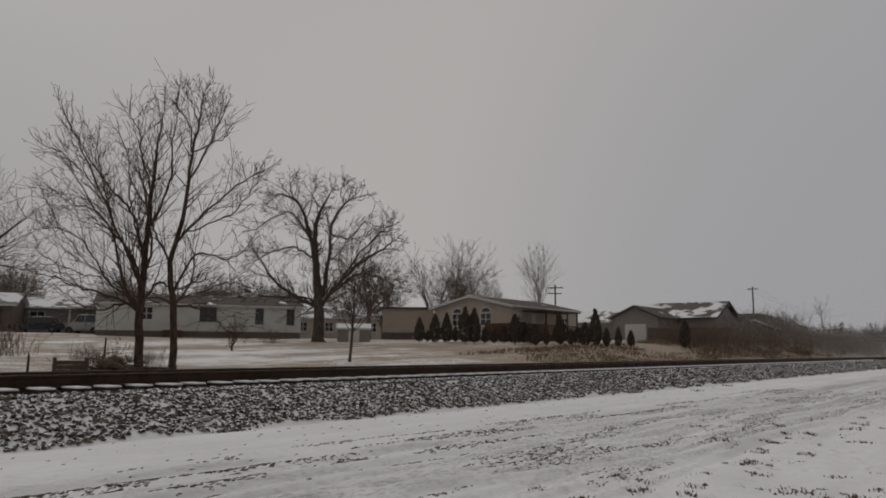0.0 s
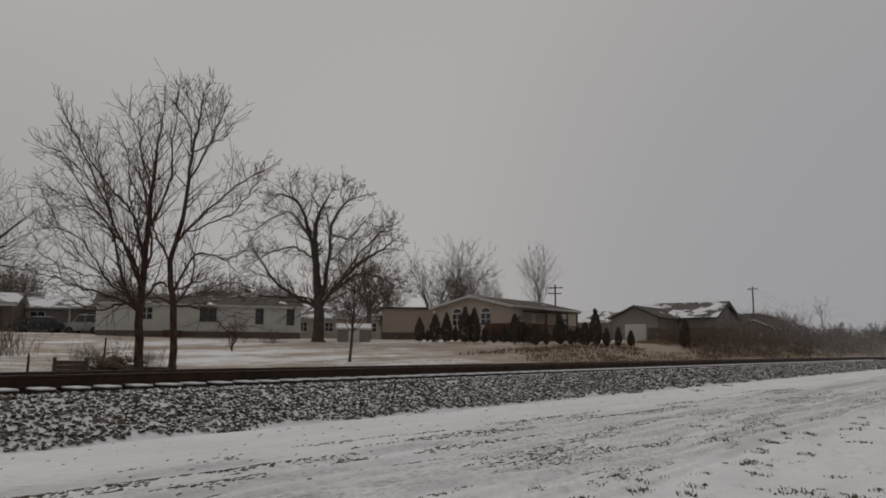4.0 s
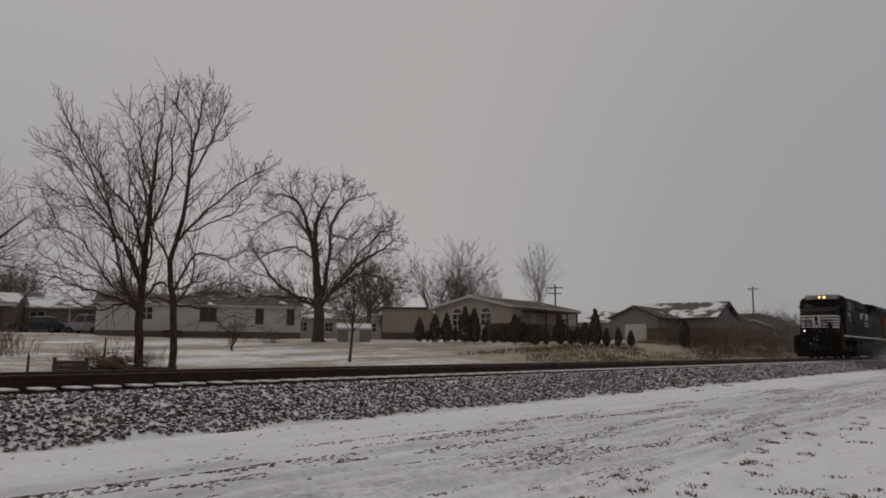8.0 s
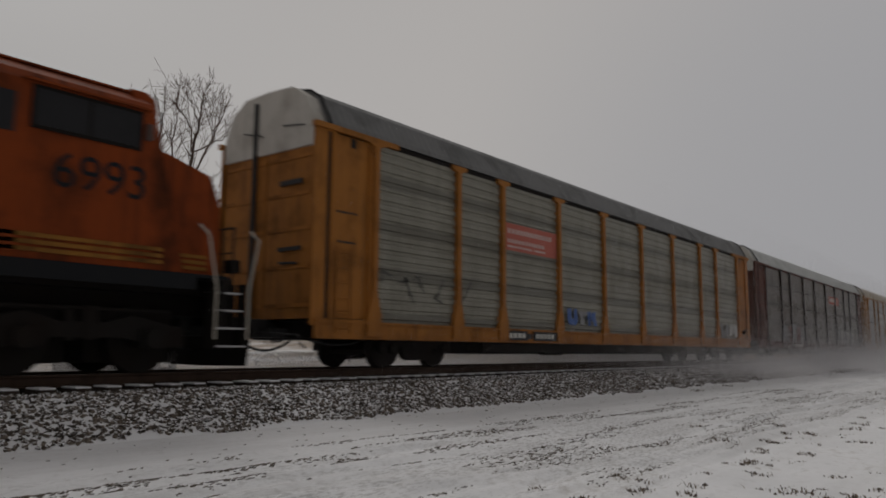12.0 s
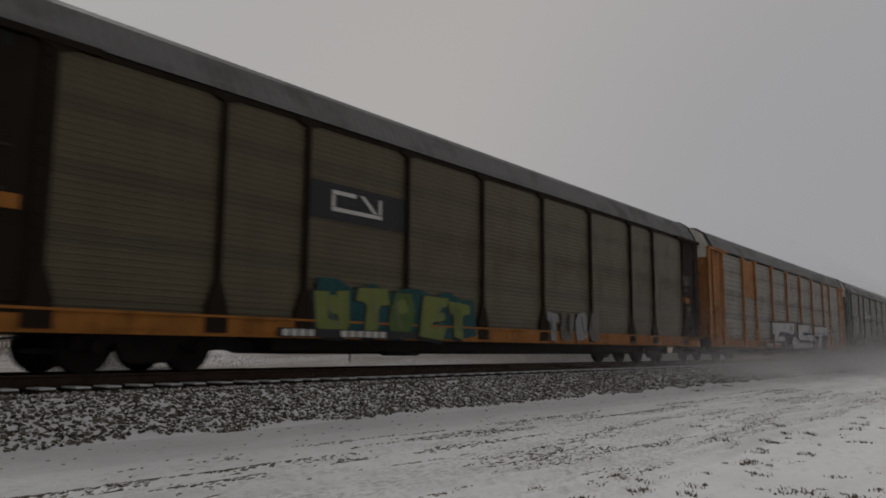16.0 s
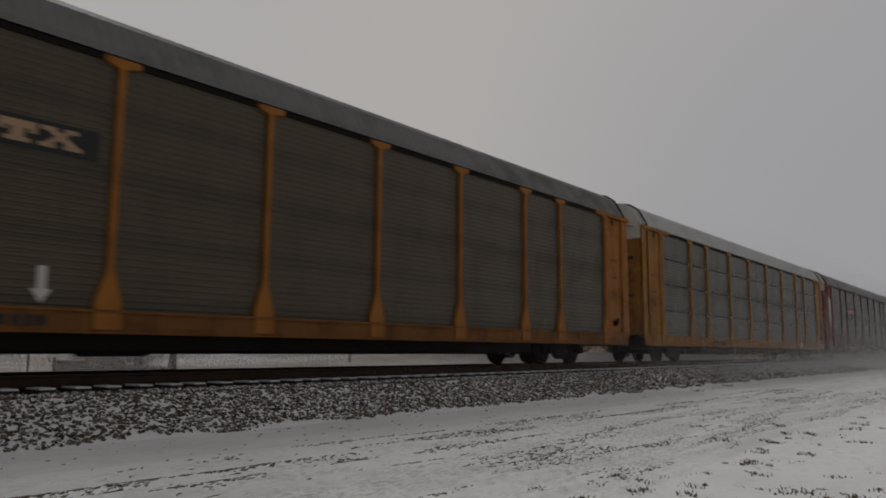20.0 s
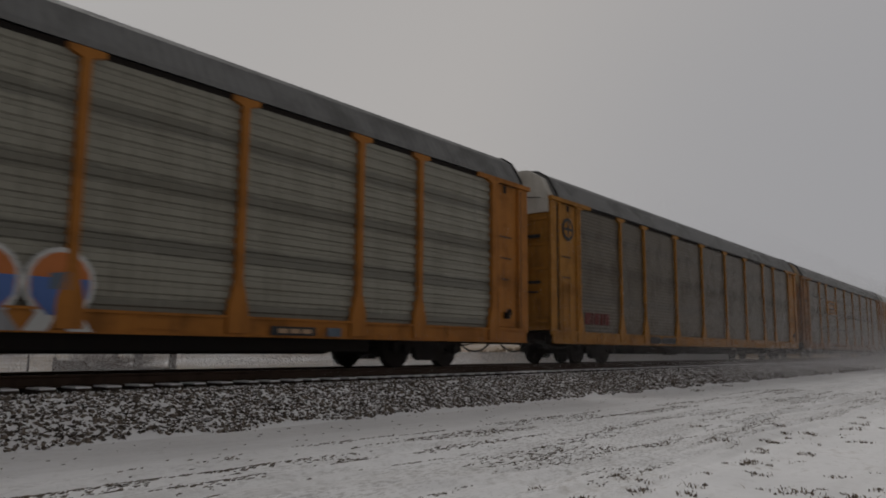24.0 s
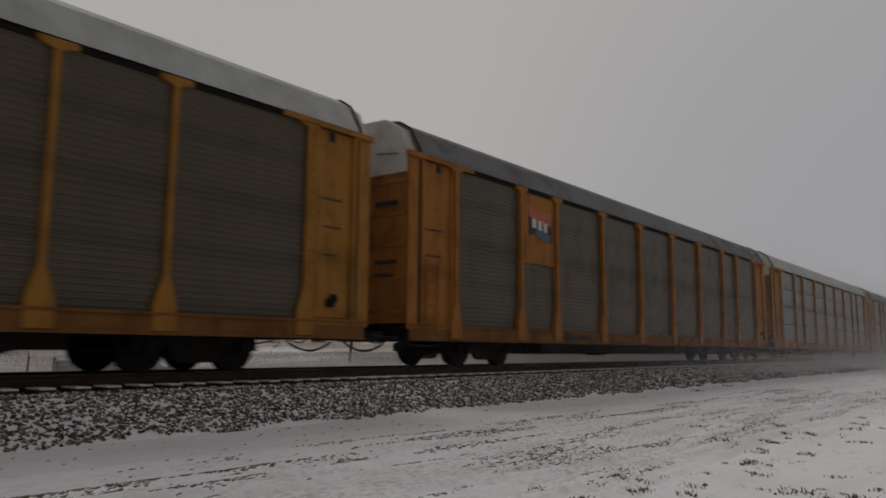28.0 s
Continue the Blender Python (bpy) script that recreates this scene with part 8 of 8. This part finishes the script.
def parked_car(label, m, body, length, width, height, tall):
    """A parked car: body, cabin with panes, four wheels, lights."""
    c = thing("parked_car", label, "car", m)
    bm = bmesh.new()
    hood = height * 0.58
    prism_y(bm, [(0, 0.28), (0.05, hood * 0.95), (length * 0.28, hood * 1.04), (length * 0.8, hood * 1.06), (length, hood), (length, 0.3)], 0, width)
    bmesh.ops.bevel(bm, geom=bm.edges[:], offset=0.07, segments=2, affect="EDGES")
    part("body", bm, body, c)
    bm = bmesh.new()
    a, b = (0.24, 0.97) if tall else (0.27, 0.86)
    prism_y(bm, [(length * a, hood), (length * (a + 0.14), height), (length * (b - 0.08), height), (length * b, hood)], 0.08, width - 0.08)
    bmesh.ops.bevel(bm, geom=bm.edges[:], offset=0.05, segments=2, affect="EDGES")
    part("cabin", bm, body, c)
    for y0 in (0.06, width - 0.09):
        bm = bmesh.new()
        prism_y(bm, [(length * (a + 0.05), hood + 0.06), (length * (a + 0.155), height - 0.08), (length * 0.55, height - 0.08), (length * 0.55, hood + 0.06)], y0, y0 + 0.03)
        part("side_pane", bm, PANE, c)
        bm = bmesh.new()
        prism_y(bm, [(length * 0.57, hood + 0.06), (length * 0.57, height - 0.08), (length * (b - 0.1), height - 0.08), (length * (b - 0.04), hood + 0.06)], y0, y0 + 0.03)
        part("side_pane", bm, PANE, c)
    for x in (length * 0.19, length * 0.8):
        for y in (0.0, width - 0.2):
            bm = bmesh.new()
            rod(bm, (x, y - 0.01, 0.32), (x, y + 0.21, 0.32), 0.32, 16)
            w = part("wheel", bm, HOSE, c)
            bm = bmesh.new()
            rod(bm, (x, y - 0.02, 0.32), (x, y + 0.22, 0.32), 0.18, 12)
            part("rim", bm, FRAME_TRIM, w)
    for y in (0.1, width - 0.4):
        part("headlight", boxes((-0.01, 0.06, y, y + 0.3, hood * 0.72, hood * 0.86)), TRIM, c)
    part("roof_snow", boxes((length * 0.42, length * 0.72, 0.2, width - 0.2, height, height + 0.05), bevel=0.02), SNOW_CAP, c)
    return c


def build_yard():
    utility_pole(104.1, 59.7, 10.6, 1.25, -60)
    utility_pole(144.2, 41.2, 12.3, 0.9, -75)
    wires = bmesh.new()
    for dy in (-0.8, 0.8):
        path_rods(wires, droop((144.2, 41.2 + dy, 11.9), (260, 46 + dy, 11.9), 2.0, 12), 0.014, 4)
    tagged(part("overhead_wire", wires, HOSE), "thin sagging overhead wires between poles", "wire", kind="stuff")
    parked_car("dark blue sedan parked in the snow", pose(28.7, 71.9, ground_z(30.4, 69.6), 0, 0, -40), paint("car_dark_paint", (0.03, 0.035, 0.045), (0.1, 0.1, 0.1), 0.3, 0.3), 4.6, 1.8, 1.4, False)
    parked_car("silver sport utility car parked under a carport", pose(32.4, 69.6, ground_z(33.9, 68.0), 0, 0, -48), paint("car_silver_paint", (0.36, 0.36, 0.36), (0.15, 0.14, 0.13), 0.4, 0.4), 3.6, 1.8, 1.75, True)
    # old wooden crate beside the track
    z = ground_z(13.6, 27.9)
    c = thing("wooden_crate", "weathered dark wooden crate lying by the track", "crate", pose(13.0, 28.4, z - 0.05, 0, 0, -28))
    for i in range(3):
        part("plank", boxes((0, 1.15, -0.02, 0.02, 0.02 + i * 0.17, 0.17 + i * 0.17)), FENCE, c)
        part("plank", boxes((0, 1.15, 0.5, 0.54, 0.02 + i * 0.17, 0.17 + i * 0.17)), FENCE, c)
    for x in (0.0, 1.07):
        part("corner_post", boxes((x, x + 0.1, -0.06, 0.58, 0.0, 0.62)), FENCE, c)
    part("crate_top", boxes((0.1, 1.05, 0.0, 0.5, 0.44, 0.5)), FENCE, c)
    part("snow_top", boxes((0.12, 1.03, 0.03, 0.47, 0.5, 0.53)), SNOW_CAP, c)
    # marker stakes
    for x, y, h, lean in ((12.4, 29.0, 0.65, 2), (18.6, 35.4, 1.0, 5)):
        bm = bmesh.new()
        rod(bm, (0, 0, -0.2), (0, 0, h), 0.05, 7, 0.04)
        p = thing("stake", "short weathered wooden stake in the snow", "stake", pose(x, y, ground_z(x, y), lean, 0, 0))
        part("shaft", bm, BARK, p)
    # heap of cut branches at the foot of the tall tree
    rng = random.Random(6)
    b = bmesh.new()
    for i in range(90):
        a = rng.uniform(0, 6.28)
        x, y, zz = rng.gauss(0, 0.45), rng.gauss(0, 0.25), abs(rng.gauss(0.2, 0.2))
        l = rng.uniform(0.3, 0.9)
        rod(b, (x, y, zz), (x + math.cos(a) * l, y + math.sin(a) * l, zz + rng.uniform(-0.2, 0.25)), rng.uniform(0.008, 0.03), 5)
    heap = thing("brush_heap", "heap of cut branches at the foot of a tree", "brushwood", pose(15.6, 28.6, ground_z(15.6, 28.6)))
    part("brushwood", b, BRUSH, heap)["kind"] = "stuff"
    m = bmesh.new()
    bmesh.ops.create_icosphere(m, subdivisions=3, radius=0.5)
    for v in m.verts:
        v.co *= 1 + 0.35 * noise.noise(v.co * 3)
        v.co.z *= 0.75
    mound = thing("soil_mound", "dark mound of soil and roots by the tree", "mound", pose(15.5, 28.75, ground_z(15.5, 28.75) + 0.15))
    part("soil", m, BRUSH, mound)
    # fallen log in front of the tree
    bm = bmesh.new()
    rod(bm, (0, 0, 0.08), (1.6, 0.1, 0.1), 0.09, 9, 0.06)
    log = thing("log", "dark fallen log lying in the snow", "log", pose(15.6, 27.6, ground_z(16, 27.6), 0, 0, -35))
    part("wood", bm, BARK, log)


build_houses()
build_yard()


# ---- snow in the air, and haze made of flakes ----
def make_flake(name, tone):
    """Snow crystals: light passes through them as well as off them."""
    k = Nodes(name)
    through_light = k.n.new("ShaderNodeBsdfTranslucent")
    through_light.inputs["Color"].default_value = (*tone, 1)
    mix = k.n.new("ShaderNodeMixShader")
    mix.inputs["Fac"].default_value = 0.5
    k.done(tone, 0.9, 0, 0.1)
    k.l.new(k.bsdf.outputs["BSDF"], mix.inputs[1])
    k.l.new(through_light.outputs["BSDF"], mix.inputs[2])
    k.l.new(mix.outputs["Shader"], k.n["Material Output"].inputs["Surface"])
    return k.mat


FLAKE = make_flake("snow_powder", (0.72, 0.71, 0.72))
FLAKE_PALE = make_flake("haze_flake", (0.92, 0.92, 0.93))


def flake_mesh(name, places, size, seed, material=None):
    """Many loose flakes, each one small triangle turned its own way."""
    rng = np.random.default_rng(seed)
    n = len(places)
    a, b = rng.normal(size=(n, 3)), rng.normal(size=(n, 3))
    a /= np.linalg.norm(a, axis=1, keepdims=True)
    b -= a * (a * b).sum(1, keepdims=True)
    b /= np.linalg.norm(b, axis=1, keepdims=True)
    s = np.reshape(size, (-1, 1)) * rng.uniform(0.6, 1.4, (n, 1))
    corners = np.stack([places + a * s, places - a * s * 0.5 + b * s * 0.87, places - a * s * 0.5 - b * s * 0.87], 1).reshape(-1, 3)
    me = bpy.data.meshes.new(name)
    me.vertices.add(3 * n)
    me.vertices.foreach_set("co", corners.ravel())
    me.loops.add(3 * n)
    me.loops.foreach_set("vertex_index", np.arange(3 * n, dtype=np.int32))
    me.polygons.add(n)
    me.polygons.foreach_set("loop_start", np.arange(n, dtype=np.int32) * 3)
    me.update(calc_edges=True)
    me.materials.append(material or FLAKE)
    return me


def cloud_mesh(name, count, reach, tall, size, seed):
    """Powder snow whirled up along the rails: thin at its near end, thick low down, ragged above."""
    rng = np.random.default_rng(seed)
    x = 85 * rng.uniform(0, 1, count * 3) ** 1.55
    puff = 0.5 + 0.5 * np.sin(x * 0.55 + seed) * np.sin(x * 0.23 + 2 * seed)
    keep = rng.random(count * 3) < (0.35 + 0.65 * puff) * np.clip(x / 10.0, 0.0, 1.0) ** 1.3
    x, puff = x[keep][:count], puff[keep][:count]
    n = len(x)
    out = rng.uniform(0, 1, n) ** 1.3
    z = -0.25 - 0.4 * out + rng.gamma(1.7, tall, n) * (0.55 + 0.6 * puff) * (1 - 0.45 * out)
    size = size * (10 + x) / 22
    y = -1.55 - out * reach * (0.6 + 0.5 * puff)
    return flake_mesh(name, np.stack([x, y, z], 1), size, seed)


def veil_mesh(name, count, seed):
    """The finest powder, drifting higher beside the cars, thinner the higher it is."""
    rng = np.random.default_rng(seed)
    x = -9 + 94 * rng.uniform(0, 1, count * 2) ** 1.35
    x = x[rng.random(count * 2) < np.clip((x + 11) / 24.0, 0.0, 1.0)][:count]
    n = len(x)
    z = -0.4 + rng.exponential(1.9, n).clip(0, 5.5)
    y = -1.6 - rng.uniform(0, 1, n) * 2.6
    return flake_mesh(name, np.stack([x, y, z], 1), 0.00018 * (25 + x), seed)


def lee_mesh(name, count, seed):
    """A low whirl of snow under the cars, in their shade."""
    rng = np.random.default_rng(seed)
    x = 40 * rng.uniform(0, 1, count) ** 1.4
    y = rng.uniform(0.85, 1.4, count)
    return flake_mesh(name, np.stack([x, y, -0.16 + rng.uniform(0, 0.5, count)], 1), 0.0058 + 0.0002 * x, seed)


DUST = []


def build_dust():
    label = "powder snow whirled up beside the running train"
    for me in (cloud_mesh("powder", 330000, 4.6, 0.36, 0.0084, 3), cloud_mesh("powder", 105000, 3.8, 0.22, 0.0078, 4)):
        DUST.append(tagged(new("snow_dust", me), label, "snow", kind="stuff"))
    DUST.append(tagged(new("snow_veil", veil_mesh("powder", 420000, 6)), "finest powder snow drifting beside the train", "snow", kind="stuff"))
    DUST.append(tagged(new("snow_whirl", lee_mesh("powder", 330000, 8)), "whirl of snow under the running train", "snow", kind="stuff"))


def build_haze_flakes():
    """Haze over the far yards and track, built of pale flakes that slowly sink."""
    rng = np.random.default_rng(5)
    n = 330000
    r = np.sqrt(rng.uniform(62.0 ** 2, 240.0 ** 2, n))
    a = np.radians(rng.uniform(14, 90, n))
    far = np.stack([r * np.sin(a), r * np.cos(a), -0.5 + rng.exponential(2.6, n).clip(0, 12)], 1)
    ob = new("far_haze_flakes", flake_mesh("far_haze_flakes", far, 0.00031 * r, 9, FLAKE_PALE))
    HAZE_FLAKES.append(tagged(ob, "pale flakes sinking over the far yards, built up as haze", "snow", kind="stuff"))


HAZE_FLAKES = []
build_dust()
build_haze_flakes()


# ---- what moves: the whole train rolls by at one speed ----
def lead(n):
    """The leading corner of covered car n, at 0 s."""
    return 8.39 + (n - 5) * PITCH + SPEED * 17.0


def motions():
    # seconds, and how far the train lags behind an even run
    steps = ((0.0, 1.3), (4.0, 1.0), (8.0, 0.68), (10.0, 0.53), (12.0, 0.40), (14.5, 0.24), (17.0, 0.04), (19.0, -0.14), (21.5, -0.24), (24.5, -0.15), (28.0, 0.02))
    for n, car in enumerate(CARS, 1):
        walk(car, [(t, pose(lead(n) - SPEED * t + lag, TRACK, 0)) for t, lag in steps])
    # the powder comes along behind the first engine, is left hanging by the rails, and the thicker cloud settles
    come = [(t, lead(1) - 38 - SPEED * t) for t in (0.0, 4.0, 7.0, 8.5, 9.2, 9.7)]
    thick = [(10.2, 17.5, 0.0), (11.0, 16.8, 0.0), (12.5, 17.6, 0.0), (14.0, 16.6, 0.0), (15.5, 17.2, -0.05), (17.0, 16.8, -0.35), (19.0, 17.5, -0.9), (21.0, 17.0, -1.6), (24.0, 17.5, -2.6), (28.0, 17.0, -3.8)]
    thin = [(10.2, 18.5, 0.0), (12.0, 17.6, 0.0), (14.0, 18.6, 0.0), (17.0, 17.8, 0.0), (20.0, 18.5, 0.0), (23.0, 18.0, 0.0), (25.5, 18.8, 0.0), (28.0, 18.2, 0.0)]
    for ob, stay in zip(DUST, (thick, thin, thin)):
        walk(ob, [(t, pose(x, TRACK, 0)) for t, x in come] + [(t, pose(x, TRACK, z)) for t, x, z in stay])
    walk(DUST[3], [(t, pose(lead(1) - 38 - SPEED * t, TRACK, 0)) for t in (0.0, 4.0, 8.0, 9.5, 10.2)] + [(10.8, pose(2.6, TRACK, 0)), (16.0, pose(1.8, TRACK, 0)), (22.0, pose(2.6, TRACK, 0)), (28.0, pose(1.8, TRACK, 0))])
    for ob in HAZE_FLAKES:
        walk(ob, [(0.0, pose(0, 0, 0)), (14.0, pose(-0.4, 0, -0.5)), (28.0, pose(-0.8, 0, -1.0))])
    tail = lead(1) - 0.62
    walk(ENGINES[0], [(t, pose(tail - 2 * LOCO - SPEED * t + lag, TRACK, 0)) for t, lag in steps])
    walk(ENGINES[1], [(t, pose(tail - SPEED * t + lag, TRACK, 0, 0, 0, 180)) for t, lag in steps])


motions()
